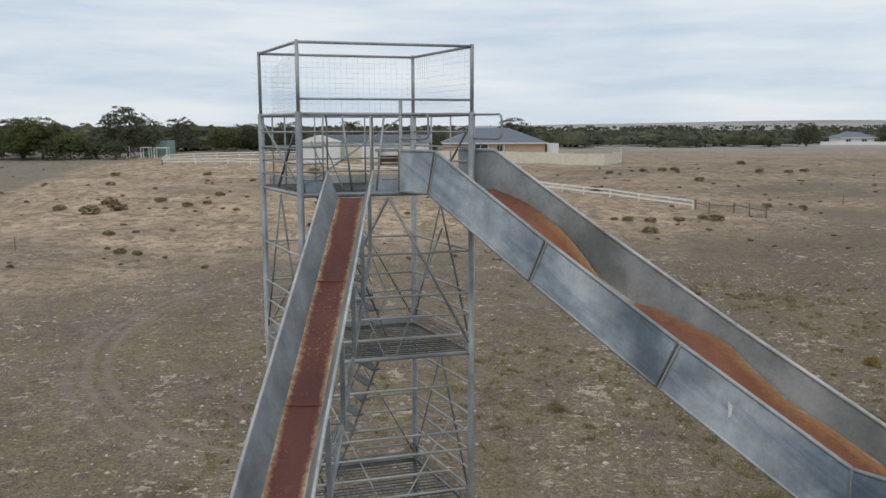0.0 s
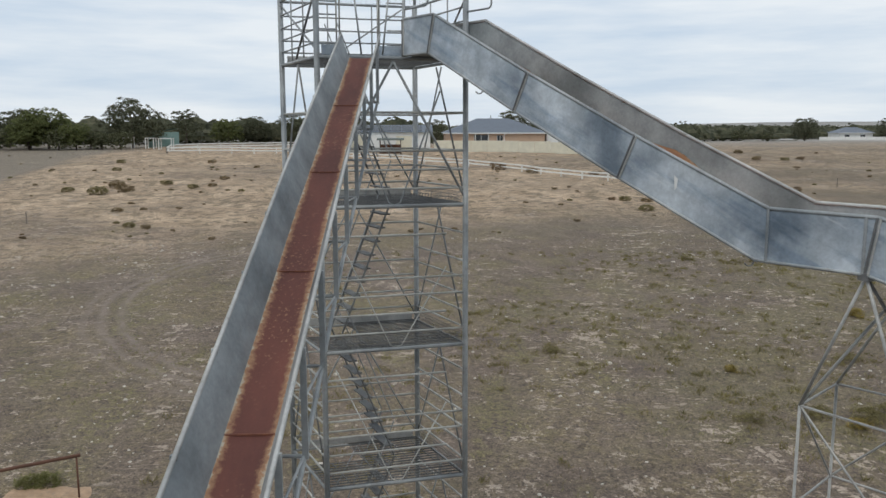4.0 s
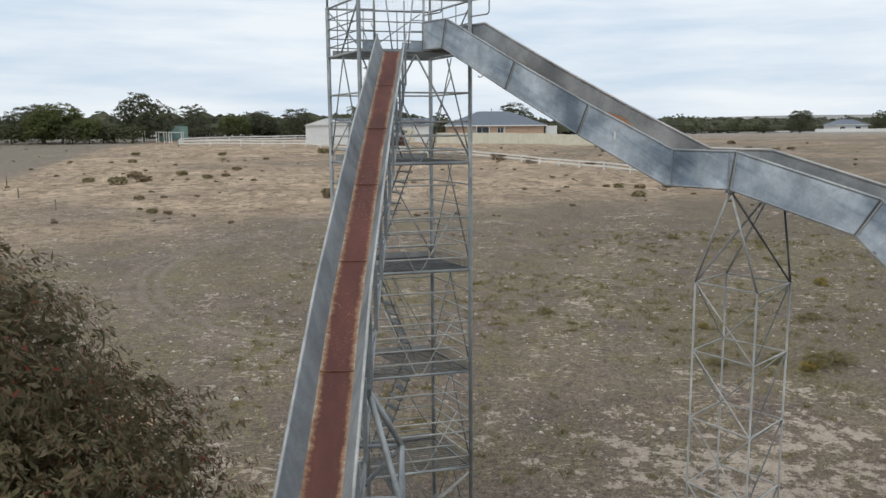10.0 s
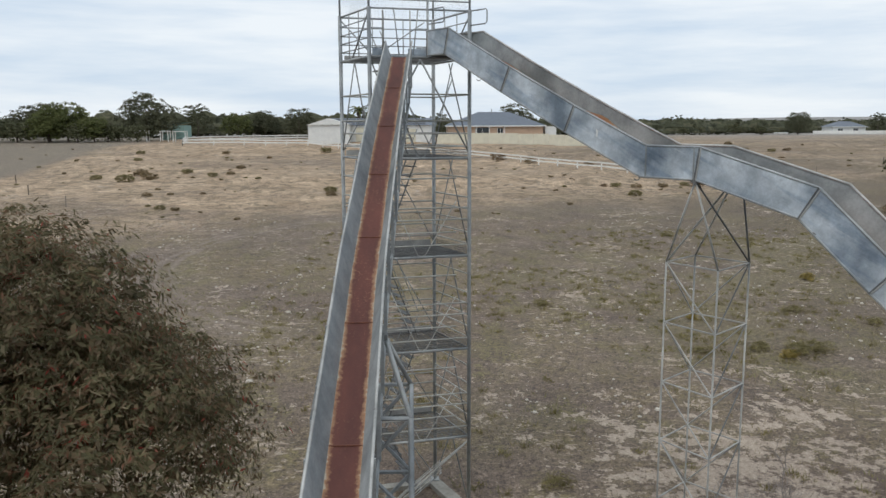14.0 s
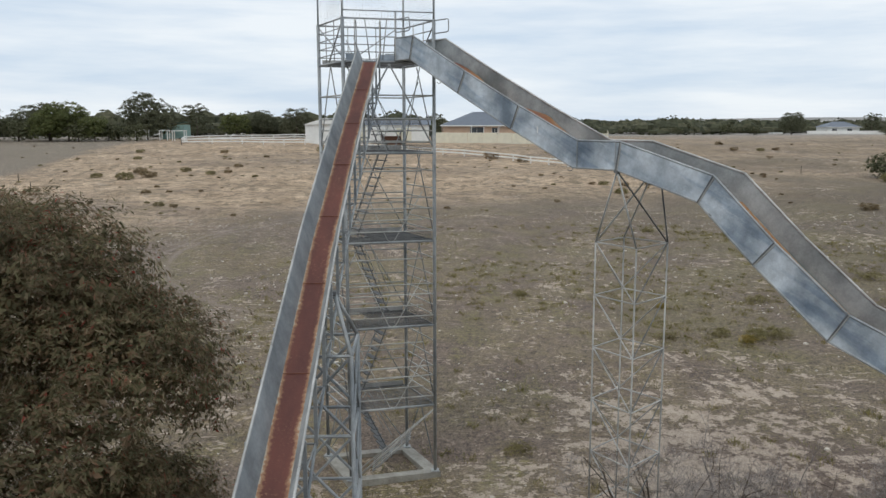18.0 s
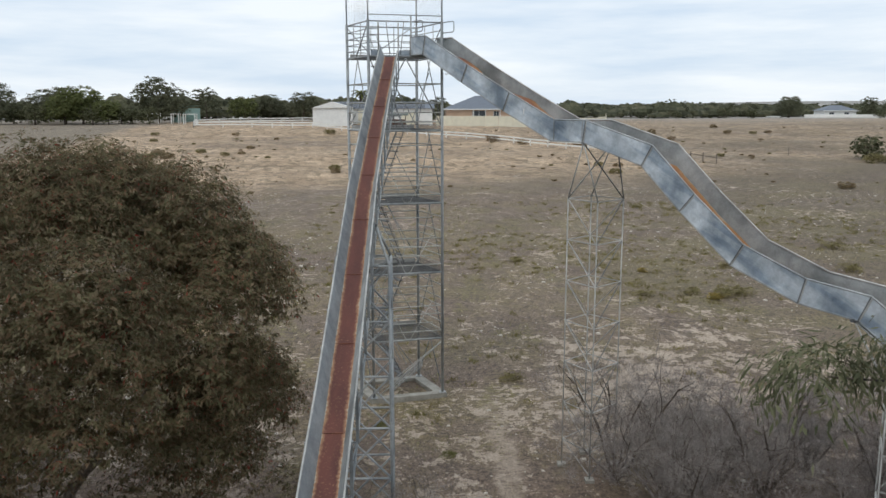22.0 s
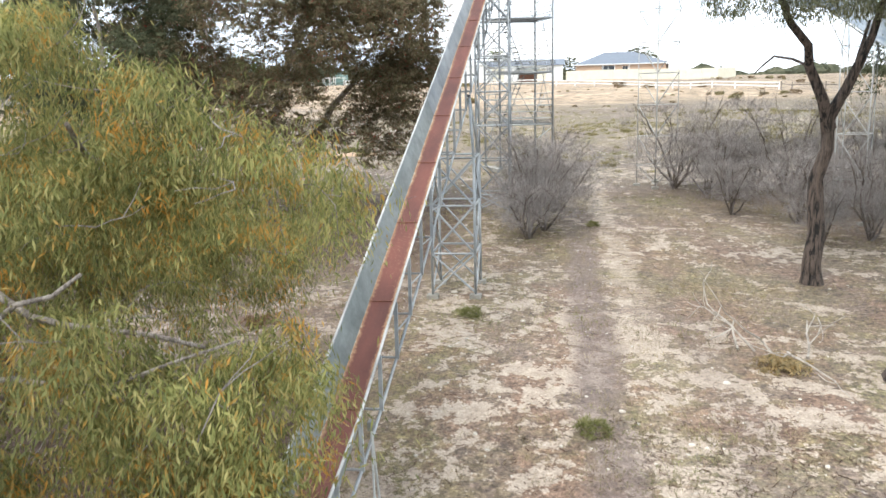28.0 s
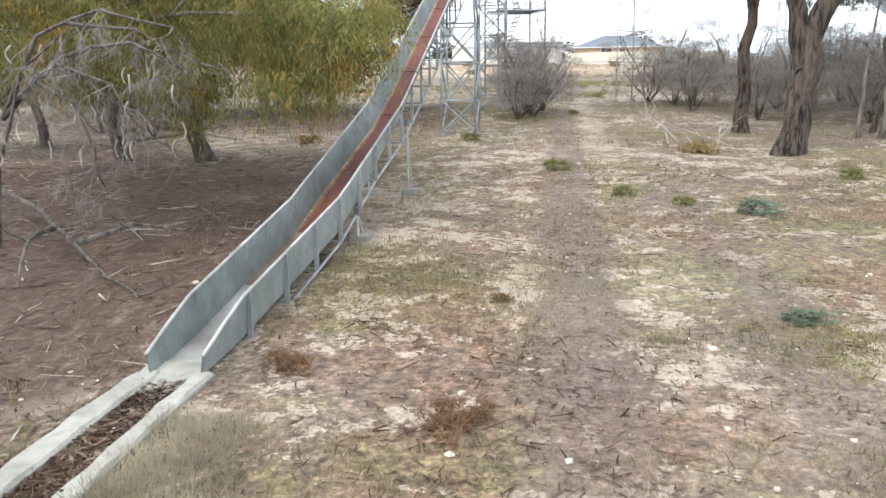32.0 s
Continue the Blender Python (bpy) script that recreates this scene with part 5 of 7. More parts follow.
near_tree("wattle_tree", "olive wattle further back in the grove", (-11.0, -24.0), lobes_round((-11.0, -24.2, 0.5), (3.0, 2.6, 1.6), 12, 0.8, 33), 40000, 0.15, 0.022, LEAF_OLIVE, BARK_MID,
          [(stem((-11.0, -24.0), (-11.2, -24.1, 0.0), (-10.6, -24.3, 1.4)), 0.13, 0.04)], 2.0, 33, 0.32, 0.5)
# ironbarks on the other side of the track
A, B = (7.12, -19.6), (6.85, -25.3)
near_tree("ironbark_tree", "tall dark-trunked tree with sparse olive foliage", A, [(4.5, -21.6, 5.2, 0.6, 0.8, 0.5), (5.15, -21.5, 5.7, 0.85, 0.9, 0.55), (5.1, -21.4, 4.85, 0.75, 0.8, 0.45), (6.1, -21.0, 5.6, 0.95, 1.0, 0.6), (6.5, -21.0, 4.7, 0.75, 0.8, 0.45), (7.6, -20.6, 5.4, 1.1, 1.2, 0.75), (8.6, -19.8, 5.0, 1.1, 1.2, 0.8)], 30000, 0.11, 0.022, LEAF_OLIVE, BARK_DARK,
          [(stem(A, (7.12, -19.5, 1.2), (7.35, -19.6, 2.6), (7.9, -19.8, 4.2), (8.2, -19.8, 5.3)), 0.21, 0.05),
           ([(7.3, -19.6, 2.3), (6.8, -19.9, 3.6), (6.0, -20.6, 4.9), (4.9, -21.4, 5.4)], 0.12, 0.03),
           ([(7.25, -19.55, 2.0), (7.9, -19.0, 3.3), (8.3, -18.7, 4.6)], 0.09, 0.03),
           ([(6.8, -19.8, 3.6), (6.2, -19.4, 3.9), (5.8, -19.2, 3.5)], 0.035, 0.012)], 1.6, 41, 0.3, 0.6)
near_tree("ironbark_tree", "thick forked dark-barked tree with pale olive leaves", B, [(9.4, -24.6, 5.9, 2.0, 1.8, 1.2), (9.4, -23.2, 6.0, 1.4, 1.4, 0.9), (4.5, -21.4, 7.65, 0.38, 0.4, 0.3), (10.6, -23.6, 4.4, 1.6, 1.5, 1.1), (7.0, -24.6, 7.0, 1.1, 1.0, 0.6), (3.85, -21.3, 7.45, 0.4, 0.4, 0.38), (9.6, -25.6, 2.6, 1.0, 0.9, 0.9)], 34000, 0.12, 0.024, LEAF_OLIVE, BARK_DARK,
          [(stem(B, (7.05, -25.3, 0.0), (7.2, -25.3, 1.0), (7.75, -25.3, 2.6), (8.6, -25.3, 4.8), (9.2, -25.2, 6.2)), 0.30, 0.07),
           ([(7.12, -25.3, 0.5), (6.9, -25.3, 1.6), (6.45, -25.3, 3.2), (6.2, -25.3, 5.2), (5.4, -25.3, 6.9)], 0.2, 0.03),
           ([(7.7, -25.3, 2.4), (9.0, -25.0, 2.9), (9.7, -25.4, 3.0)], 0.08, 0.02),
           ([(6.15, -25.3, 5.4), (5.7, -23.6, 6.9), (4.8, -22.1, 7.8), (3.9, -21.4, 7.6)], 0.028, 0.008)], 1.6, 42, 0.3, 0.6)
near_tree("gum_tree", "olive tree mass at the track's far edge", (12.5, -20.0), lobes_round((12.6, -20.0, 3.6), (3.2, 3.0, 3.2), 14, 1.2, 44), 50000, 0.17, 0.03, LEAF_OLIVE, BARK_MID,
          [(stem((12.5, -20.0), (12.3, -20.0, 1.4), (12.6, -20.0, 5.0)), 0.16, 0.04), (stem((10.3, -20.4), (10.9, -20.3, 0.8), (11.8, -20.1, 2.8)), 0.09, 0.04)], 1.4, 44)
near_tree("gum_tree", "dark olive tree beside the wide slide's foot", (13.2, -14.0), lobes_round((13.0, -13.6, 3.9), (2.6, 2.8, 2.5), 12, 1.1, 46), 40000, 0.14, 0.026, LEAF_GREEN, BARK_MID,
          [(stem((13.2, -14.0), (13.0, -13.9, 1.6), (13.0, -13.7, 5.2)), 0.15, 0.04)], 1.2, 46)


# bleached dead tree
def dead_tree(name, label, base, stems, mat, depth=3, seed=3, cat="dead tree", tw=0.5, fine=None, rise=0.6):
    th = thing(name, (*base, gz(*base)), label, cat)
    rr = random.Random(seed)
    for k, (pts, r0, r1) in enumerate(stems):
        g = Geo()
        path = limb(g, pts, r0, r1, 6, 0.06, seed + k)
        part("trunk" if k == 0 else "limb", g, mat, th, smooth=True)
        g = Geo()
        for p in path[len(path) // 3:] * (2 if depth > 3 else 1):
            twigs(g, p, (rr.gauss(0, 1), rr.gauss(0, 1), rise), tw * rr.uniform(0.6, 1.4), max(0.008, min(0.011, r1 * 0.5)), depth, rr, 0.6, 0.25 * rise)
        tagged(part("twig_mass", g, fine or mat, th), kind="stuff")
    return th


D = (-10.7, -15.7)
dead_tree("dead_tree", "bleached dead tree with forked bare limbs", D, [(stem(D, (-10.8, -15.7, 1.0), (-11.1, -15.8, 2.6)), 0.14, 0.08),
          ([(-11.1, -15.8, 2.6), (-11.8, -15.9, 4.0), (-12.3, -16.0, 5.6)], 0.07, 0.02), ([(-11.1, -15.8, 2.5), (-10.7, -15.7, 3.4), (-10.6, -15.6, 4.0)], 0.06, 0.02), ([(-10.8, -15.7, 1.2), (-9.9, -15.9, 2.2), (-9.2, -16.2, 2.6)], 0.04, 0.012)], BARK_PALE, 2, 3)
D = (-5.4, -33.6)
dead_tree("dead_shrub", "grey leafless shrub with hanging curled bark", D, [(stem(D, (-5.2, -33.7, -0.9), (-4.6, -33.9, 0.3), (-3.9, -34.1, 0.7)), 0.03, 0.014), ([(-5.2, -33.7, -0.9), (-5.6, -34.3, 0.3), (-5.3, -34.6, 0.9)], 0.03, 0.01), ([(-4.8, -33.8, -0.1), (-3.9, -34.3, 0.35), (-3.1, -34.5, 0.1), (-2.8, -34.5, -0.4)], 0.03, 0.01), ([(-5.3, -33.7, -0.6), (-6.2, -33.9, 0.5), (-6.6, -34.0, 0.9)], 0.04, 0.012), ([(-5.0, -33.8, -0.3), (-4.0, -34.0, 0.45), (-3.0, -34.1, 0.6), (-2.4, -34.1, 0.25)], 0.035, 0.012), ([(-4.5, -33.9, 0.2), (-3.8, -34.2, -0.1), (-3.5, -34.3, -0.7), (-3.4, -34.3, -1.1)], 0.025, 0.01), ([(-5.0, -33.8, -0.3), (-4.5, -33.7, 0.75), (-3.5, -34.0, 0.98), (-2.5, -34.1, 0.74)], 0.035, 0.012), ([(-4.0, -33.9, 0.85), (-3.1, -33.8, 0.75), (-2.5, -33.9, 0.45)], 0.025, 0.01)], BARK_GREY, 4, 9, "dead shrub", 0.31, TWIG_GREY, -0.8)
D = (-8.2, -30.6)
dead_tree("dead_shrub", "pale leafless shrub under the wattle", D, [(stem(D, (-8.0, -30.9, -0.6), (-7.4, -31.2, 0.4)), 0.05, 0.02), ([(-8.1, -30.8, -0.9), (-8.8, -31.2, 0.2)], 0.04, 0.015)], TWIG_WHITE, 3, 12, "dead shrub", 0.5)
D = (-11.6, -19.0)
dead_tree("dead_shrub", "tangled grey dead shrub in the leaf litter", D, [(stem(D, (-11.4, -19.1, 0.4), (-11.0, -19.3, 1.2)), 0.04, 0.015), ([(-11.5, -19.0, -0.2), (-12.3, -19.2, 0.9)], 0.04, 0.012)], TWIG_GREY, 3, 14, "dead shrub", 0.55)
D = (9.7, -22.6)
dead_tree("sapling", "leaning pale-trunked sapling behind the ironbarks", D, [(stem(D, (9.9, -22.6, 0.6), (10.6, -22.5, 2.4), (11.2, -22.4, 3.8)), 0.09, 0.03), (stem((9.3, -22.3), (9.4, -22.3, 0.8), (9.5, -22.3, 2.6)), 0.06, 0.02)], BARK_PALE, 1, 15, "sapling")


# grey twiggy shrubs in the hollow
def shrub_model(seed, height):
    rr = random.Random(seed)
    th = thing("grey_shrub", (0, 0, 0), "leafless grey twiggy shrub in the hollow", "shrub", "grey shrubs in the hollow")
    lob = []
    for k in range(7):
        a = k * 0.9 + rr.uniform(-0.4, 0.4)
        w = rr.uniform(0.3, 1.5)
        top = Vector((math.cos(a) * w, math.sin(a) * w, height * rr.uniform(0.45, 1.0)))
        g = Geo()
        limb(g, [(0, 0, -0.05), top * 0.45 + Vector((rr.gauss(0, 0.15), rr.gauss(0, 0.15), 0.05)), top], 0.05, 0.015, 5, 0.09, seed + k)
        for f in (0.5, 0.7, 0.9):
            twigs(g, top * f, top + Vector((rr.gauss(0, 0.8), rr.gauss(0, 0.8), 0)), 0.8, 0.014, 2, rr, 0.6, 0.1, 3, 2)
        part("stem", g, TWIG_GREY if k % 3 == 1 else BARK_MID, th)
        u = rr.uniform(0.55, 1.0)
        lob.append((top.x * 1.05, top.y * 1.05, top.z * 0.92, u, u, u * 0.7))
        lob.append((top.x * 0.75, top.y * 0.75, top.z * 0.5, 0.75, 0.75, 0.55))
    haze = crown("fine_twig_mass", lob, 9500, 0.25, 0.0075, TWIG_FINE, -0.7, 0.34, 30, seed)
    part("fine_twig_mass", haze, TWIG_FINE, th, "mass of fine grey twigs")
    return th


models = [shrub_model(50 + k, 2.7) for k in range(3)]
spots = [(5.95, -7.1, 1.45), (8.0, -6.2, 1.3), (7.4, -9.6, 1.15), (9.6, -8.3, 1.45), (11.4, -6.8, 1.3), (11.8, -9.8, 1.3), (13.4, -8.4, 1.4), (0.75, -11.4, 0.85), (0.95, -13.2, 1.1), (15.2, -11.0, 1.4), (10.2, -11.6, 1.1), (15.6, -6.4, 1.3), (14.0, -12.8, 1.2), (0.75, -15.6, 1.0), (8.6, -13.4, 1.0), (9.8, -15.6, 1.05), (11.4, -17.2, 0.95), (7.0, -12.0, 0.85), (6.9, -8.3, 1.1), (8.7, -7.4, 1.2), (13.2, -10.6, 1.2), (1.5, -11.8, 0.9), (1.2, -14.6, 0.95), (8.4, -16.2, 0.8), (10.8, -13.2, 1.0), (12.2, -15.0, 1.1), (16.8, -8.8, 1.3), (-10.6, -18.2, 1.0), (-10.0, -20.2, 1.0), (-12.2, -19.4, 1.2)]
for k, (x, y, s) in enumerate(spots):
    m = pose(x, y, gz(x, y), 0, 0, k * 77.0) @ Matrix.Scale(s * (0.72 if x < -5 else 0.88 if x < 2 else 0.74), 4)
    if k < 3:
        models[k].matrix_basis = m
        for ch in models[k].children:
            ch.matrix_parent_inverse = Matrix.Identity(4)
    else:
        c = copy_thing(models[k % 3], m)
        c.matrix_basis = m


# low clumps of scrub
def clump_mesh(name, seed, r, h, n, length, width, mat):
    rr = np.random.default_rng(seed)
    lobes = [(rr.normal() * r * 0.35, rr.normal() * r * 0.35, h * 0.35, r * 0.6, r * 0.6, h * 0.6) for _ in range(5)]
    return crown(name, lobes, n, length, width, mat, -0.6, r * 0.25, 12, seed)


def clump_at(name, me, x, y, s, label, cat, group, turn=0.0):
    ob = new(name, me)
    ob.matrix_basis = pose(x, y, gz(x, y) - 0.03, 0, 0, turn) @ Matrix.Diagonal((s, s, s * (0.78 if cat == "bush" else 0.9), 1))
    return tagged(ob, label, cat, group)


def dome_mesh(name, seed, n, mat):
    """A rounded, slightly ragged bush about two metres across."""
    r = random.Random(seed)
    lob = [(0, 0, 0.3, 0.8, 0.75, 0.6)]
    for k in range(7):
        t, u = k * 0.9 + r.uniform(-0.3, 0.3), r.uniform(0.25, 0.42)
        lob.append((math.cos(t) * 0.6, math.sin(t) * 0.6, r.uniform(0.15, 0.6), u, u, u))
    return crown(name, lob, n, 0.17, 0.05, mat, -0.5, 0.1, 10, seed)


LEAF_DRY = leaf_mat("dry_scrub_leaves", [(0.19, 0.125, 0.075), (0.27, 0.185, 0.11), (0.24, 0.19, 0.10)])
scrub = [dome_mesh("scrub_bush", 60 + k, 1900, (LEAF_SCRUB, LEAF_SALT, LEAF_DRY)[k]) for k in range(3)]
rr = random.Random(5)
left = [(-32.3, 76.0, 1.07), (-31.9, 69.4, 1.18), (-29.8, 71.4, 1.07), (-27.3, 77.4, 0.8), (-21.7, 81.4, 0.68), (-37.2, 89.7, 0.69), (-28.4, 102.6, 0.75), (-36.4, 73.0, 0.79), (-25.7, 57.6, 0.58), (-22.4, 50.9, 0.58), (-20.9, 50.4, 0.47), (-23.3, 73.4, 0.69), (-21.5, 74.8, 0.57), (-17.3, 69.6, 0.42), (-20.9, 96.9, 0.55), (-40.1, 99.6, 0.76), (-23.8, 58.8, 0.37), (-8.6, 62.5, 0.8), (-8.2, 59.6, 0.7), (-13.5, 104.0, 1.1)]
right = [(23.1, 85.7, 0.85), (28.1, 99.2, 0.65), (21.5, 64.4, 0.68), (20.3, 64.7, 0.45), (26.7, 64.8, 0.63), (29.2, 65.4, 0.59), (30.3, 64.7, 0.82), (23.7, 64.3, 0.68), (22.1, 59.0, 0.85), (39.8, 96.1, 0.81), (39.5, 105.8, 0.79), (37.3, 104.6, 0.78), (33.7, 102.1, 0.67), (53.0, 114.2, 0.87), (38.1, 70.9, 0.58), (41.6, 70.1, 0.52), (51.3, 103.4, 0.8), (55.3, 102.7, 0.72), (58.6, 104.6, 0.74), (41.1, 46.9, 0.9), (54.9, 66.3, 1.6), (12.0, 94.0, 1.3), (16.0, 90.0, 0.9)]
named = [(x, y, s, k % 2) for k, (x, y, s) in enumerate(left)] + [(x, y, s, (2, 0, 1)[k % 3]) for k, (x, y, s) in enumerate(right)]
for k in range(190):
    y = 46 + 66 * rr.random() ** 0.9
    x = rr.uniform(-0.62, 0.75) * (y + 18)
    named.append((x, y, rr.uniform(0.16, 0.36), rr.randrange(3)))
for k, (x, y, s, v) in enumerate(named):
    clump_at("scrub_bush", scrub[v], x, y, s, ("low brown scrub bush on the sandy rise", "grey-green rounded bush on the sandy rise", "low brown scrub bush on the sandy rise")[v], "bush", "scrub bushes on the rise", k * 47.0)
gold = clump_mesh("golden_bush", 71, 0.7, 0.8, 900, 0.28, 0.03, LEAF_GOLD)
gold2 = clump_mesh("golden_bush", 72, 0.9, 0.7, 900, 0.26, 0.03, LEAF_SALT)
for k, (x, y, s, g) in enumerate([(14.5, 11.8, 0.62, gold2), (16.0, 11.4, 0.8, gold2), (16.9, 11.7, 0.75, gold2), (15.3, 10.8, 0.6, gold), (11.9, 11.4, 0.55, gold2), (4.0, 0.6, 0.5, gold2), (21.4, 15.2, 0.6, gold2), (25.0, 16.0, 0.8, gold2), (27, 22, 0.8, gold2), (6.5, 19, 0.5, gold2), (18.6, 17.5, 0.6, gold2), (22.5, 24.0, 0.7, gold), (13.2, 16.4, 0.45, gold)]):
    clump_at("golden_bush", g, x, y, s, "round golden-green bush on the paddock" if g is gold else "low green bush on the paddock", "bush", "bushes on the paddock", k * 31.0)
LITTER_TUFT = leaf_mat("dry_tuft_blades", [(0.16, 0.085, 0.05), (0.26, 0.155, 0.09), (0.36, 0.25, 0.15)])
blue = clump_mesh("saltbush", 73, 0.34, 0.34, 1600, 0.07, 0.018, LEAF_BLUE)
tuf = clump_mesh("green_tuft", 74, 0.26, 0.2, 900, 0.09, 0.008, GRASS_GREEN)
for k, (x, y, s) in enumerate([(4.97, -31.15, 0.95), (4.21, -35.9, 0.6), (7.6, -31.5, 0.8)]):
    clump_at("saltbush", blue, x, y, s, "small blue-green saltbush on bare ground", "bush", "small saltbushes", k * 60.0)
for k, (x, y, s) in enumerate([(3.95, -30.45, 0.85), (3.1, -29.8, 1.0), (7.2, -28.2, 1.1), (1.98, -27.4, 1.2), (-0.2, -22.6, 1.2), (2.6, -14.0, 1.0), (1.5, -5.5, 1.0), (-0.6, -3.4, 1.0), (-9.0, 6.1, 1.9), (-9.9, 7.8, 2.0), (-10.4, 7.7, 1.8)]):
    clump_at("green_tuft", tuf, x, y, s, "small yellow-green tuft on pale ground", "tuft", "small tufts", k * 60.0)
dry_tuft = clump_mesh("dry_tuft", 76, 0.22, 0.2, 800, 0.11, 0.008, LITTER_TUFT)
for k, (x, y, s) in enumerate([(1.20, -38.29, 1.0), (-0.18, -37.40, 0.9), (-4.20, -23.54, 1.3), (1.49, -38.08, 0.6), (1.46, -35.50, 0.5)]):
    clump_at("dry_tuft", dry_tuft, x, y, s, "dry reddish-brown tuft on bare ground", "tuft", "dry tufts", k * 50.0)
dead_gold = clump_mesh("dry_branch_heap", 75, 0.5, 0.4, 1500, 0.15, 0.022, leaf_mat("dry_golden_leaves", [(0.36, 0.25, 0.11), (0.48, 0.36, 0.18), (0.26, 0.23, 0.14)]))
clump_at("leafy_branch", dead_gold, 5.0, -25.1, 0.75, "fallen branch with dry golden leaves", "branch", "")
rrb = random.Random(8)
heap = thing("fallen_branch", (5.0, -24.7, gz(5, -24.7)), "bleached fallen branch lying on dry ground", "branch")
for k in range(5):
    g = Geo()
    twigs(g, (4.5 + 0.25 * k, -24.5 - 0.1 * k, gz(5, -24.5) + 0.1), (rrb.gauss(-0.6, 0.5), rrb.gauss(0, 0.5), 0.5), 0.9, 0.025, 2, rrb, 0.5, 0.0, 4, 2)
    tagged(part("bough", g, TWIG_WHITE, heap), kind="stuff")
for k, pts in enumerate([[(-6.8, -31.6, 0.45), (-5.0, -33.1, 0.32), (-4.0, -34.2, 0.22), (-3.0, -35.1, 0.06), (-2.3, -35.7, 0.02)], [(-4.6, -33.6, 0.26), (-4.0, -35.0, 0.4), (-3.8, -35.5, 0.03)], [(-3.9, -34.2, 0.2), (-3.3, -33.9, 0.35), (-2.6, -33.9, 0.3)], [(-9.2, -22.8, 0.1), (-7.6, -22.4, 0.25), (-6.2, -22.9, 0.08)], [(-9.0, -25.0, 0.9), (-7.8, -25.6, 0.6), (-6.6, -25.8, 0.15)]]):
    g = Geo()
    limb(g, [(x, y, gz(x, y) + h) for x, y, h in pts], 0.045, 0.012, 6, 0.04, 90 + k)
    for x, y, h in pts[1:]:
        twigs(g, (x, y, gz(x, y) + h), (rrb.gauss(0, 0.6), rrb.gauss(-0.4, 0.6), 0.2), 0.5, 0.012, 2, rrb, 0.5, 0.0, 3, 2)
    solo("fallen_limb", g, BARK_GREY, "fallen dead limb lying in leaf litter", "branch", group="fallen limbs")
# curled bark strips that hang in the dead shrub
strips = Geo()
for k in range(30):
    x, y, z = rrb.uniform(-4.9, -2.4), -34.2 + rrb.uniform(-0.4, 0.4), rrb.uniform(-0.75, 0.6)
    ph, up_ = rrb.uniform(0, 6), rrb.uniform(0.03, 0.07)
    pts = [(x + up_ * math.cos(ph) * math.sin(0.5 * t), y + up_ * math.sin(ph) * math.sin(0.5 * t), z - 0.034 * t) for t in range(7)]
    strips.tube(pts, 0.012, 5, 0.008)
solo("bark_strips", strips, TWIG_WHITE, "pale curled bark strips hanging from dead twigs", "bark", kind="stuff")

# ---- ground cover ----
def scatter(n, box, seed, keep):
    r = np.random.default_rng(seed)
    p = np.stack([r.uniform(box[0], box[1], n), r.uniform(box[2], box[3], n)], 1)
    return p[keep(p[:, 0], p[:, 1], r)]


def blades(p, h, w, per, seed, mat, name, label):
    global rng
    rng = np.random.default_rng(seed)
    n = len(p) * per
    base = np.repeat(p, per, 0) + rng.normal(size=(n, 2)) * 0.045
    z = ground_z(base[:, 0], base[:, 1])
    b = np.column_stack([base, z - 0.01])
    d = unit(np.column_stack([rng.normal(size=(n, 2)) * 0.55, np.ones(n)]))
    s = unit(np.cross(d, rng.normal(size=(n, 3)))) * w * 0.5
    hh = (h * rng.uniform(0.4, 1.3, n))[:, None]
    tip = b + d * hh
    q = np.stack([b - s, b + s, tip + s * 0.3, tip - s * 0.3], 1)
    me = quick_mesh(name, q, 4, material=mat)
    return tagged(new(name, me), label, "grass", kind="stuff")


low = scatter(34000, (-3.0, 14.0, -44.0, -4.0), 1, lambda x, y, r: (vnoise(x, y, 1.7) + 0.6 * r.normal(size=len(x)) > 0.35))
blades(low, 0.11, 0.007, 5, 2, GRASS_DRY, "dry_grass", "thin dry grass on the low ground")
low = scatter(30000, (-3.0, 14.0, -44.0, -4.0), 3, lambda x, y, r: (vnoise(x + 50, y, 2.3) + 0.35 * r.normal(size=len(x)) > 0.55))
blades(low, 0.065, 0.009, 6, 4, GRASS_GREEN, "green_grass", "patches of short green grass")
near = scatter(26000, (-0.6, 9.0, -43.5, -29.0), 31, lambda x, y, r: (vnoise(x + 3, y, 1.5) + 0.5 * vnoise(x, y, 0.6) + 0.3 * r.normal(size=len(x)) > 0.35))
blades(near, 0.055, 0.006, 5, 32, GRASS_DRY, "short_grass", "short straw-coloured grass near the slide's foot")
near = scatter(40000, (-0.6, 9.0, -43.5, -29.0), 33, lambda x, y, r: (vnoise(x + 30, y + 8, 1.9) + 0.4 * vnoise(x, y + 5, 0.7) + 0.15 * r.normal(size=len(x)) > 0.5))
blades(near, 0.05, 0.007, 6, 34, GRASS_GREEN, "short_green_grass", "short green grass patches near the slide's foot")
padd = scatter(26000, (-40.0, 50.0, -4.0, 46.0), 5, lambda x, y, r: (vnoise(x, y + 9, 4.0) + 0.6 * vnoise(x, y, 1.3) + 0.3 * r.normal(size=len(x)) > 0.35))
blades(padd, 0.13, 0.016, 4, 6, GRASS_DRY, "paddock_grass", "thin dry paddock grass")
padd = scatter(16000, (-30.0, 50.0, -4.0, 40.0), 7, lambda x, y, r: (vnoise(x + 20, y, 5.0) + 0.6 * vnoise(x + 7, y, 1.6) + 0.2 * r.normal(size=len(x)) > 0.62))
blades(padd, 0.12, 0.02, 4, 8, GRASS_GREEN, "paddock_tufts", "low yellow-green paddock tufts")

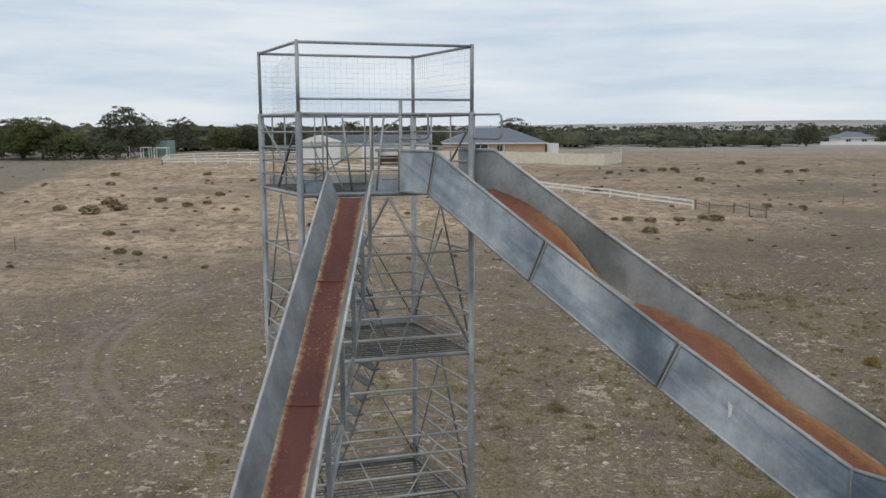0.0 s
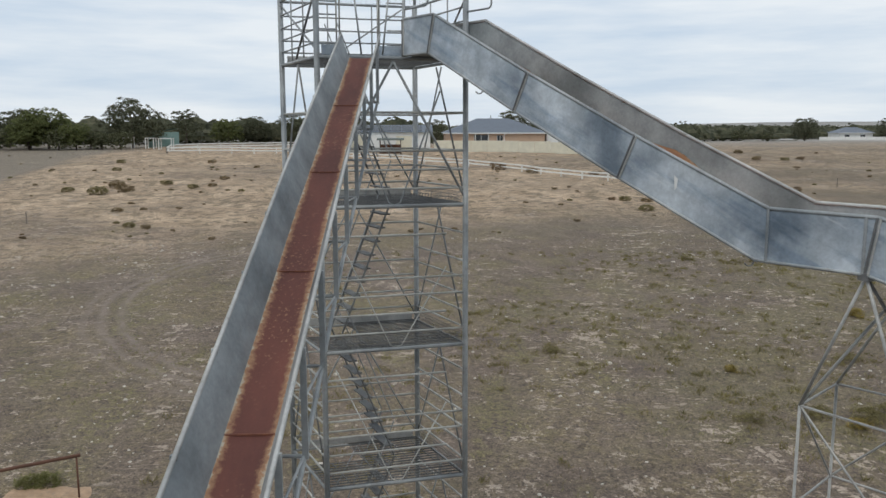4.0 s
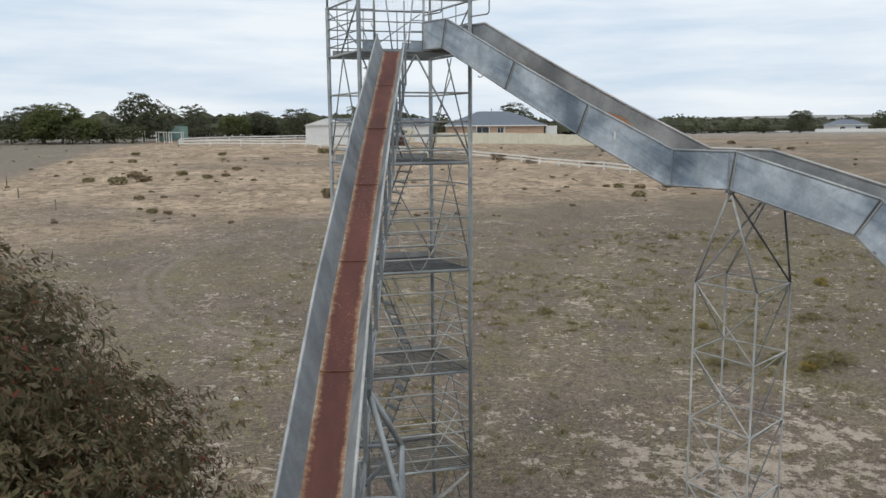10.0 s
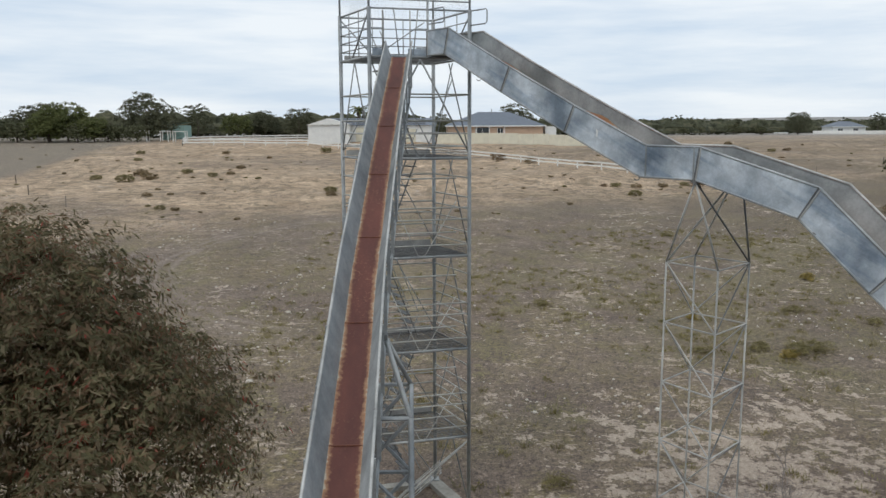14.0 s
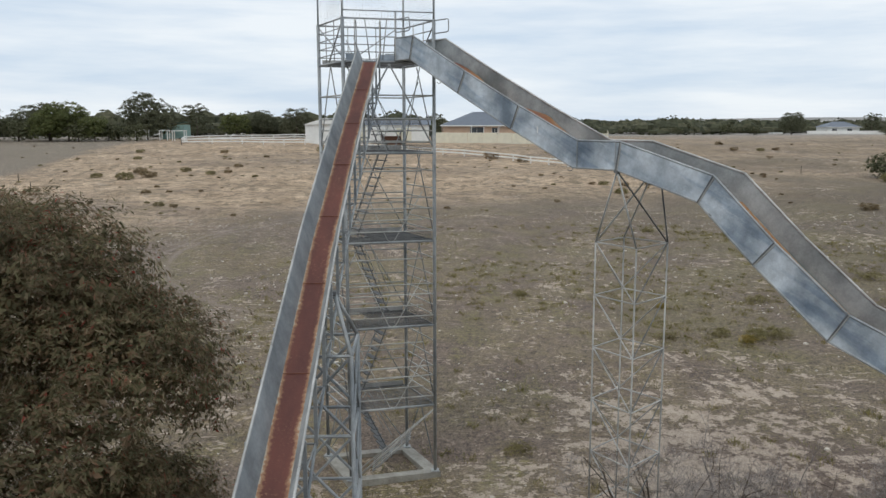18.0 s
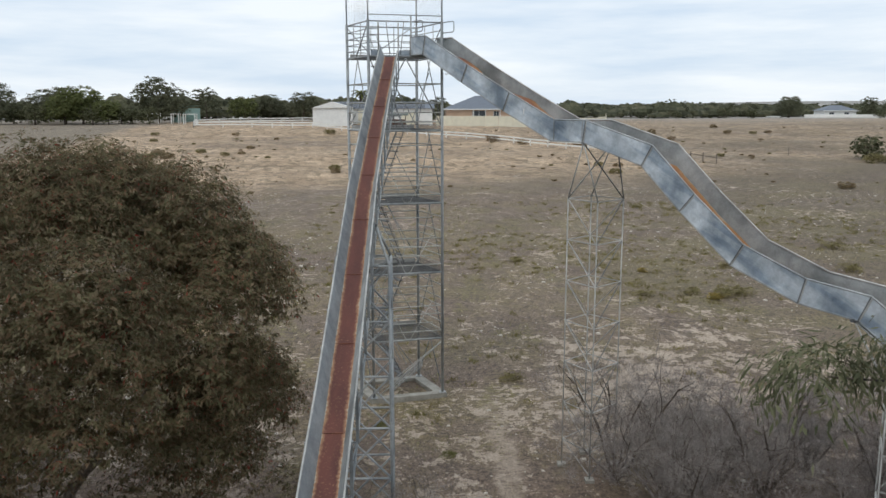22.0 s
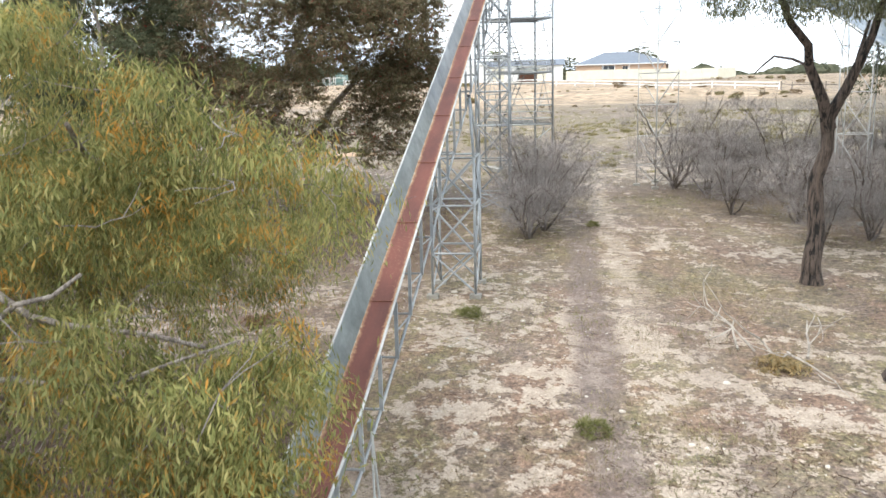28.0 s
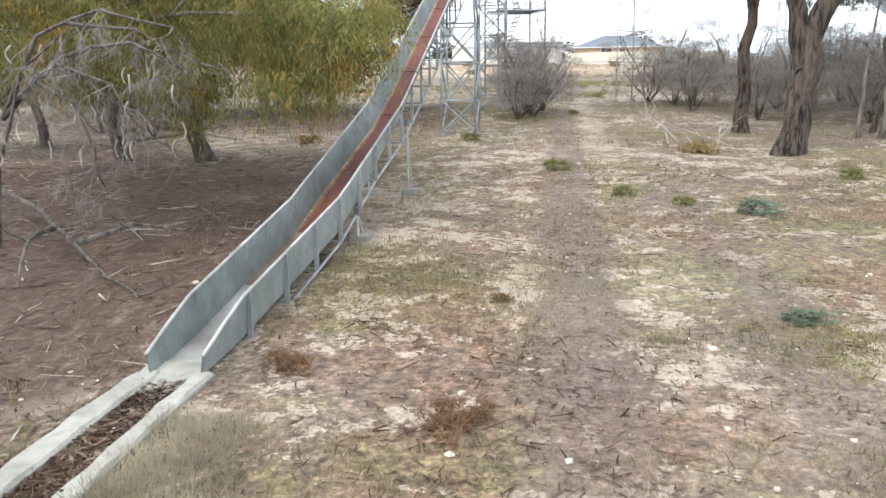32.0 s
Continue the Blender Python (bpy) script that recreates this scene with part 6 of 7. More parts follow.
spots = scatter(3000, (-8.0, 44.0, -3.0, 40.0), 41, lambda x, y, r: (vnoise(x + 5, y, 6.0) + 0.5 * r.normal(size=len(x)) > 0.15))
tuft = np.repeat(spots, 14, 0) + np.random.default_rng(42).normal(size=(len(spots) * 14, 2)) * 0.14
blades(tuft, 0.17, 0.018, 3, 43, leaf_mat("golden_tufts", [(0.15, 0.14, 0.045), (0.23, 0.20, 0.07), (0.30, 0.24, 0.10)]), "golden_tufts", "scattered golden-green grass tufts on the paddock")


bank = scatter(1500, (-0.68, 0.5, -40.6, -38.3), 51, lambda x, y, r: x < -0.35 + 0.5 * r.random(len(x)))
blades(bank, 0.15, 0.006, 6, 52, leaf_mat("bleached_grass", [(0.28, 0.24, 0.17), (0.40, 0.35, 0.26), (0.34, 0.31, 0.22)]), "bleached_grass", "bleached dry grass beside the run-out kerb")


def flakes(p, size, seed, mat, name, label, flat=0.35):
    """Small irregular stones lying on the ground."""
    r = np.random.default_rng(seed)
    n = len(p)
    z = ground_z(p[:, 0], p[:, 1])
    s = size * r.lognormal(0, 0.5, n)
    a = r.uniform(0, 6.28, n)
    corners = []
    for k in range(5):
        t = a + k * 1.2566
        rad = s * r.uniform(0.6, 1.1, n)
        corners.append(np.column_stack([p[:, 0] + np.cos(t) * rad, p[:, 1] + np.sin(t) * rad, z - 0.004]))
    top = [np.column_stack([c[:, 0] * 0.75 + p[:, 0] * 0.25, c[:, 1] * 0.75 + p[:, 1] * 0.25, z + s * flat]) for c in corners]
    quads = []
    for k in range(5):
        quads.append(np.stack([corners[k], corners[(k + 1) % 5], top[(k + 1) % 5], top[k]], 1))
    mid = np.column_stack([p, z + s * flat])
    for k in range(5):
        quads.append(np.stack([top[k], top[(k + 1) % 5], mid, mid], 1))
    q = np.stack(quads, 1).reshape(-1, 4, 3)
    me = quick_mesh(name, q, 4, material=mat)
    return tagged(new(name, me), label, "stones", kind="stuff")


LIME = concrete("limestone", (0.42, 0.37, 0.30), (0.66, 0.60, 0.51))
st = scatter(9000, (-25, 45, -10, 46), 11, lambda x, y, r: vnoise(x, y, 6.0) + 0.5 * vnoise(x, y, 2.0) + 0.4 * r.normal(size=len(x)) > 0.25)
flakes(st, 0.045, 12, LIME, "limestone_flakes", "pale limestone flakes on the paddock")
st = scatter(4200, (-2, 14, -44, -6), 13, lambda x, y, r: vnoise(x, y, 3.0) + 0.6 * r.normal(size=len(x)) > 0.2)
flakes(st, 0.02, 14, LIME, "limestone_chips", "pale limestone chips on the low ground")


def sticks(p, length, width, seed, mat, name, label):
    global rng
    rng = np.random.default_rng(seed)
    n = len(p)
    z = ground_z(p[:, 0], p[:, 1]) + rng.uniform(0.004, 0.035, n)
    c = np.column_stack([p, z])
    d = unit(np.column_stack([rng.normal(size=(n, 2)), rng.normal(size=n) * 0.10]))
    s = unit(np.cross(d, np.array([[0, 0, 1.0]]) + 0.4 * rng.normal(size=(n, 3)))) * (width * rng.uniform(0.5, 1.5, n))[:, None] / 2
    h = d * (length * rng.lognormal(0, 0.5, n))[:, None] / 2
    q = np.stack([c - h - s * 0.5, c - h + s * 0.5, c + h + s, c + h - s], 1)
    return tagged(new(name, quick_mesh(name, q, 4, material=mat)), label, "leaf litter", kind="stuff")


LITTER = leaf_mat("litter_strips", [(0.055, 0.030, 0.02), (0.11, 0.062, 0.042), (0.16, 0.108, 0.078), (0.37, 0.285, 0.22)])
p = scatter(34000, (-20, -0.6, -44, -9), 21, lambda x, y, r: (x < -1.2 - 0.5 * r.random(len(x))) & (r.random(len(x)) < np.where((y > -25) & (y < -18.5), 0.35, 0.85)))
sticks(p, 0.13, 0.016, 22, LITTER, "leaf_litter", "brown bark and leaf litter under trees")
p = scatter(3500, (-20, -0.6, -44, -9), 23, lambda x, y, r: x < -1.2)
sticks(p, 0.42, 0.016, 24, TWIG_WHITE, "fallen_twigs", "pale fallen twigs in the litter")
p = scatter(3000, (-0.8, 14, -44, -9), 25, lambda x, y, r: r.random(len(x)) < 0.8)
sticks(p, 0.14, 0.012, 26, LITTER, "scattered_litter", "scattered bark strips on the low ground")
p = scatter(36000, (-0.8, 9, -44, -27), 35, lambda x, y, r: vnoise(x, y + 3, 1.8) + 0.6 * r.normal(size=len(x)) > 0.1)
sticks(p, 0.075, 0.011, 36, LITTER, "bark_crumbs", "reddish bark crumbs on the low ground")
p = scatter(2600, (-1.38, -0.72, -40.5, -37.7), 27, lambda x, y, r: r.random(len(x)) < 0.9)
sticks(p, 0.07, 0.02, 28, LITTER, "trough_litter", "dry leaves filling the run-out trough")

# ---- pit with a fallen pipe rail on the paddock ----
rz = gz(-8.65, 6.93)
solo_pipe = thing("pipe_rail", (-8.65, 6.93, rz), "rusty horizontal pipe rail over a sandy pit", "rail")
part("pipe", Geo().tube([(-12.4, 5.7, rz + 0.95), (-10.8, 6.25, rz + 1.05), (-8.55, 6.95, rz + 1.24)], 0.05, 8), OLD_STEEL, solo_pipe, smooth=True)
for px, py, ph in ((-8.65, 6.93, 1.22), (-10.8, 6.25, 1.04), (-12.2, 5.77, 0.95)):
    part("pipe_post", Geo().tube([(px, py, gz(px, py) - 0.1), (px, py, rz + ph)], 0.028, 6), OLD_STEEL, solo_pipe, smooth=True)
SANDY = concrete("bare_sand", (0.34, 0.215, 0.125), (0.52, 0.35, 0.22))
mound = Geo()
rows = []
for i in range(9):
    a = []
    for j in range(15):
        x, y = -10.9 + 2.6 * j / 14, 5.7 + 2.1 * i / 8
        e = max(0.0, 1 - ((j - 7) / 7.0) ** 2) * max(0.0, 1 - ((i - 4) / 4.0) ** 2)
        a.append((x, y, gz(x, y) - 0.05 + 0.2 * e ** 0.6 * (0.75 + 0.25 * math.sin(j * 1.7 + i))))
    rows.append(a)
mound.strip(rows)
solo("sand_mound", mound, SANDY, "orange sand heap beside the pit", "heap", smooth=True)

# ---- houses, sheds and fences beyond the rise ----
def wall_box(name, parent, x0, x1, y0, y1, z0, z1, mat, label=""):
    return part(name, Geo().box(((x0 + x1) / 2, (y0 + y1) / 2, (z0 + z1) / 2), (x1 - x0, y1 - y0, z1 - z0)), mat, parent, label)


def hip_roof(parent, x0, x1, y0, y1, ze, zr, inset, mat, over=0.5, label=""):
    g = Geo()
    a, b, c, d = (x0 - over, y0 - over, ze), (x1 + over, y0 - over, ze), (x1 + over, y1 + over, ze), (x0 - over, y1 + over, ze)
    ym = (y0 + y1) / 2
    r0, r1 = (x0 + inset, ym, zr), (x1 - inset, ym, zr)
    g.quad(a, b, r1, r0).quad(c, d, r0, r1).quad(b, c, r1).quad(d, a, r0).quad(d, c, b, a)
    rf = part("roof", g, mat, parent, label)
    part("fascia", Geo().box(((x0 + x1) / 2, y0 - over, ze - 0.08), (x1 - x0 + 2 * over, 0.06, 0.18)), WHITE_PAINT, rf)
    return rf


def window(parent, x, y, z, w, h):
    wn_ = part("window", Geo().box((x, y - 0.03, z), (w, 0.06, h)), DARK_GLASS, parent)
    for dx in (-w / 2, 0, w / 2):
        part("mullion", Geo().box((x + dx, y - 0.07, z), (0.06, 0.05, h)), WHITE_PAINT, wn_)


house = thing("house", (14.5, 126, 7.2), "low peach brick house with a grey hipped roof", "house")
wall_box("wall", house, 6.0, 22.8, 122, 131, 6.9, 10.0, PEACH_BRICK)
roof = hip_roof(house, 6.0, 22.8, 122, 131, 10.05, 12.5, 5.6, GREY_ROOF)
window(house, 12.0, 122, 9.0, 2.4, 1.4)
window(house, 15.2, 122, 9.0, 1.0, 1.2)
for x in (11.0, 13.2, 15.9):
    part("veranda_post", Geo().box((x, 121.6, 8.6), (0.12, 0.12, 2.9)), WHITE_PAINT, house)
part("side_porch", Geo().box((24.2, 124, 8.6), (2.0, 3.0, 2.6)), WHITE_CLAD, house)
part("flue", Geo().tube([(14, 126, 12.3), (14, 126, 13.0)], 0.08, 6), STEEL_TUBE, house)
# cream sheet fence round the house, panel by panel
fen = thing("sheet_fence", (20, 116, 6.9), "cream metal sheet fence round the house yard", "fence")
fp = [(4.0, 119.5), (10.0, 117.0), (22.7, 115.5), (30.5, 112.5), (34.4, 116.5), (36.0, 124.0)]
for (x0, y0), (x1, y1) in zip(fp, fp[1:]):
    n = max(1, int(math.hypot(x1 - x0, y1 - y0) / 2.4))
    for k in range(n):
        a, b = lerp((x0, y0, 0), (x1, y1, 0), k / n), lerp((x0, y0, 0), (x1, y1, 0), (k + 1) / n)
        d = (b - a).normalized()
        z = gz((a.x + b.x) / 2, (a.y + b.y) / 2)
        part("fence_panel", Geo().box((*((a + b) / 2).xy, z + 0.85), ((b - a).length - 0.03, 0.05, 1.9), Matrix(((d.x, -d.y, 0), (d.y, d.x, 0), (0, 0, 1)))), CREAM_WALL, fen)

shed = thing("long_shed", (-8, 121, 7.2), "long white shed with a shallow panelled roof", "shed")
# the gable end faces the paddock at a slant
wall_box("wall", shed, -18.0, -11.0, 118, 124, 6.8, 10.25, WHITE_CLAD)
wall_box("wall", shed, -11.0, 3.4, 121, 127, 6.8, 10.1, WHITE_CLAD)
part("roof", Geo().quad((-18.3, 117.7, 10.2), (-14.6, 117.7, 11.35), (-14.6, 124.2, 11.35), (-18.3, 124.2, 10.2)).quad((-14.6, 117.7, 11.35), (-10.8, 117.7, 10.3), (-10.8, 124.2, 10.3), (-14.6, 124.2, 11.35)).quad((-18.3, 117.7, 10.2), (-10.8, 117.7, 10.3), (-14.6, 117.7, 11.35)), WHITE_CLAD, shed)
part("roof", Geo().quad((-14.6, 120.6, 10.15), (3.8, 120.6, 10.15), (3.8, 124.0, 11.4), (-14.6, 124.0, 11.4)).quad((-14.6, 124.0, 11.4), (3.8, 124.0, 11.4), (3.8, 127.4, 10.15), (-14.6, 127.4, 10.15)), GREY_ROOF, shed)
for k in range(9):
    x0 = -13.6 + k * 1.75
    a, b = Vector((x0, 121.1, 10.39)), Vector((x0, 123.6, 11.31))
    w = Vector((1.6, 0, 0))
    part("roof_panel", Geo().quad(a, a + w, b + w, b).quad(b, b + w, a + w - Vector((0, 0, 0.04)), a - Vector((0, 0, 0.04))), SOLAR, shed)
part("roller_door", Geo().box((-8.6, 120.96, 8.3), (3.0, 0.08, 2.9)), CREAM_WALL, shed)
part("roller_door", Geo().box((-1.0, 120.96, 8.2), (2.6, 0.08, 2.7)), CREAM_WALL, shed)
part("lean_to", Geo().box((-6.0, 119.6, 8.4), (3.2, 2.4, 2.6)), WHITE_CLAD, shed)
tank = thing("stock_shelter", (-3.0, 112, 6.8), "small open stock shelter with rusty sides", "shelter")
for x, y in ((-4.6, 111), (-1.4, 111), (-4.6, 113), (-1.4, 113)):
    part("post", Geo().box((x, y, gz(x, y) + 1.1), (0.12, 0.12, 2.4)), BARK_MID, tank)
part("roof", Geo().box((-3.0, 112, gz(-3, 112) + 2.3), (4.2, 2.8, 0.12), Matrix.Rotation(0.08, 3, 'X')), GREEN_TANK, tank)
part("side_board", Geo().box((-3.0, 113, gz(-3, 112) + 0.75), (3.2, 0.06, 1.4)), OLD_STEEL, tank)


def rail_fence(name, pts, h, gap, label, rails=(1.0, 0.55)):
    th = thing(name, (*pts[0], gz(*pts[0])), label, "fence", "white rail fences")
    run = []
    for a, b in zip(pts, pts[1:]):
        n = max(1, int(math.hypot(b[0] - a[0], b[1] - a[1]) / gap))
        run += [(a[0] + (b[0] - a[0]) * k / n, a[1] + (b[1] - a[1]) * k / n) for k in range(n)]
    run.append(pts[-1])
    for x, y in run:
        z = gz(x, y)
        part("post", Geo().box((x, y, z + h / 2 - 0.1), (0.12, 0.12, h + 0.25)), WHITE_PAINT, th)
    for a, b in zip(run, run[1:]):
        for f in rails:
            p, q = Vector((*a, gz(*a) + h * f - 0.06)), Vector((*b, gz(*b) + h * f - 0.06))
            d = (q - p)
            m = d.to_track_quat('X', 'Z').to_matrix()
            part("rail", Geo().box((p + q) / 2 + Vector((0, -0.08, 0)), (d.length + 0.05, 0.05, 0.16), m), WHITE_PAINT, th)


rail_fence("rail_fence", [(-37.5, 112), (-28, 114), (-17.5, 113.5), (-12.0, 108), (-1.0, 102), (8.2, 97), (14.8, 91), (21, 82.5), (25.5, 75), (29.8, 70)], 0.95, 3.4, "weathered white two-rail timber fence on the rise")
rail_fence("rail_fence", [(-37.5, 112), (-40, 124), (-30, 132), (-10, 134)], 0.95, 4.0, "white two-rail yard fence behind the rise")
# yard gate and small structures on the left
yard = thing("green_shed", (-47, 142, 7.4), "small pale green shed among trees", "shed")
wall_box("wall", yard, -49.4, -45.0, 140, 145, 7.0, 10.3, GREEN_SHED)
part("roof", Geo().quad((-49.7, 139.7, 10.2), (-44.7, 139.7, 10.9), (-44.7, 145.3, 10.9), (-49.7, 145.3, 10.2)), GREEN_SHED, yard)
for k, (x, y, w) in enumerate([(-50.5, 132, 2.2), (-46.0, 131, 1.6), (-43.0, 130, 2.4)]):
    t = thing("yard_hutch", (x, y, gz(x, y)), "small white open-sided hutch", "hutch", "yard hutches")
    part("roof", Geo().box((x, y, gz(x, y) + 1.9), (w, 1.8, 0.1)), WHITE_PAINT, t)
    for dx in (-w / 2 + 0.1, w / 2 - 0.1):
        part("post", Geo().box((x + dx, y - 0.7, gz(x, y) + 0.9), (0.12, 0.12, 2.0)), WHITE_PAINT, t)
        part("post", Geo().box((x + dx, y + 0.7, gz(x, y) + 0.9), (0.12, 0.12, 2.0)), WHITE_PAINT, t)
g = thing("far_house", (136, 232, 7.4), "distant white house with a grey roof", "house")
wall_box("wall", g, 132.6, 143.2, 232, 239, 6.8, 9.6, WHITE_CLAD)
hip_roof(g, 132.6, 143.2, 232, 239, 9.6, 11.3, 3.4, GREY_ROOF)
window(g, 135, 232, 8.5, 1.6, 1.0)
window(g, 140, 232, 8.5, 1.6, 1.0)
g = thing("far_shed", (120, 240, 7.4), "distant small white shed among dark trees", "shed")
wall_box("wall", g, 118.6, 122.0, 240, 243, 6.8, 8.7, WHITE_CLAD)
part("roof", Geo().quad((118.3, 239.6, 8.7), (122.3, 239.6, 8.7), (122.3, 241.5, 9.4), (118.3, 241.5, 9.4)).quad((118.3, 241.5, 9.4), (122.3, 241.5, 9.4), (122.3, 243.4, 8.7), (118.3, 243.4, 8.7)), GREY_ROOF, g)
bf = thing("far_fence", (136, 226, 7.4), "distant long white boundary fence", "fence")
for k in range(30):
    x = 124 + k * 1.6
    part("fence_panel", Geo().box((x, 226, gz(x, 226) + 0.4), (1.55, 0.06, 1.1)), WHITE_PAINT, bf)
g = thing("site_van", (-84.5, 128, 7.4), "white and green caravan at the paddock's edge", "caravan")
wall_box("body", g, -88, -82, 128, 130.4, 8.0, 10.2, WHITE_CLAD)
wall_box("roof", g, -88.1, -81.9, 127.9, 130.5, 10.2, 10.45, GREEN_SHED)
window(g, -85, 128, 9.3, 1.4, 0.7)
for x in (-86.5, -83.5):
    part("wheel", Geo().tube([(x, 128.1, 7.9), (x, 128.4, 7.9)], 0.36, 12), DARK_GLASS, g)


# ---- far trees ----
def far_tree_model(name, seed, h, r, mat, n=1500, label="", trunk=0.22):
    th = thing(name, (0, 0, 0), label, "tree", "trees beyond the paddock")
    gm = Geo().tube([(0, 0, -0.3), (0.1, 0, h * 0.3), (-0.1, 0.1, h * 0.65)], trunk, 6, trunk * 0.4)
    part("trunk", gm, BARK_MID, th)
    lob = lobes_round((0, 0, h * 0.48), (r, r, h * 0.52), 16, r * 0.45, seed, low=-0.8)
    part("crown", crown("crown", lob, n * 3, 0.34, 0.16, mat, 0.5, r * 0.12, 16, seed), mat, th)
    for ch in th.children:
        ch.matrix_parent_inverse = Matrix.Identity(4)
    return th


far = [far_tree_model("far_tree", 80, 8.0, 4.6, LEAF_FAR, 4200, "dense dark tree beyond the paddock", 0.3),
       far_tree_model("far_tree", 81, 6.0, 3.8, LEAF_FAR_LIME, 3000, "rounded lime-green tree beyond the paddock"),
       far_tree_model("far_tree", 82, 6.5, 3.0, LEAF_FAR, 1500, "open dark tree beyond the paddock"),
       far_tree_model("far_tree", 83, 4.0, 2.6, LEAF_OLIVE, 1500, "low olive tree beyond the paddock")]
plan = [(0, -50.5, 135, 1.08), (1, -62.5, 128, 1.1), (1, -57.0, 126, 0.7), (0, -67.0, 131, 0.85), (1, -65.5, 127, 0.9), (3, -59.5, 125, 0.8), (3, -55.0, 127, 0.8), (3, -75.5, 128, 1.0), (2, -45.0, 150, 1.05), (3, -53.0, 127, 0.7), (3, -49.5, 126, 0.75), (0, -75.0, 140, 0.8), (3, -71, 127, 0.9), (0, -79, 128, 0.95),
        (0, 20.1, 142, 0.82), (2, -9.0, 135, 0.8), (0, -24, 150, 0.75), (2, 5.0, 140, 0.75), (0, 106, 200, 0.72), (2, 98, 205, 0.6), (3, 92, 192, 0.6), (3, 84, 190, 0.7), (0, 118, 225, 0.8), (0, 152, 222, 0.95), (2, 146, 230, 1.0), (3, 121, 180, 0.5), (3, 70, 188, 0.5),
        (1, -38, 156, 0.8), (0, -33, 160, 0.7), (0, -95, 140, 1.0), (2, -100, 150, 1.0), (3, 56, 70, 0.7)]
used = set()
for k, (v, x, y, s) in enumerate(plan):
    m = pose(x, y, gz(x, y), 0, 0, k * 53.0) @ Matrix.Scale(s, 4)
    if v not in used:
        used.add(v)
        far[v].matrix_basis = m
    else:
        copy_thing(far[v], m).matrix_basis = m
# palm beside the long shed
pz = gz(-10, 128)
palm = thing("palm_tree", (-10, 128, pz), "stout palm with a round head of fronds", "palm")
part("trunk", Geo().tube([(-10, 128, pz - 0.2), (-10, 128, pz + 5.3)], 0.42, 8, 0.34), BARK_MID, palm)
for k in range(26):
    a, e = k * 2.4, 0.9 - 1.5 * (k / 26)
    pts = []
    for t in range(6):
        f = t / 5
        pts.append(Vector((-10 + math.cos(a) * 2.1 * f * math.cos(e * 0.6), 128 + math.sin(a) * 2.1 * f * math.cos(e * 0.6), pz + 5.3 + 1.9 * f * math.sin(e) - 0.9 * f * f + 0.35)))
    g = Geo()
    s = Vector((-math.sin(a), math.cos(a), 0)) * 0.22
    g.strip([[p - s * (1 - abs(2 * i / 5 - 0.8) * 0.6) + Vector((0, 0, -0.12)), p, p + s * (1 - abs(2 * i / 5 - 0.8) * 0.6) + Vector((0, 0, -0.12))] for i, p in enumerate(pts)])
    part("frond", g, LEAF_FAR_LIME if k % 3 else LEAF_FAR, palm)

# continuous woods behind
rw = np.random.default_rng(9)
lob = []
for k in range(1300):
    x = rw.uniform(-260, 420)
    y = rw.uniform(158, 240) if x < 5 else rw.uniform(188, 300)
    if 108 < x < 175 and y < 250:
        y += 62
    h = rw.uniform(2.0, 4.2) * (1.15 if x < 0 else 0.95)
    z = gz(x, y)
    lob.append((x, y, z + h * 0.35, rw.uniform(3.5, 6.5), rw.uniform(3, 5), h * 0.95))


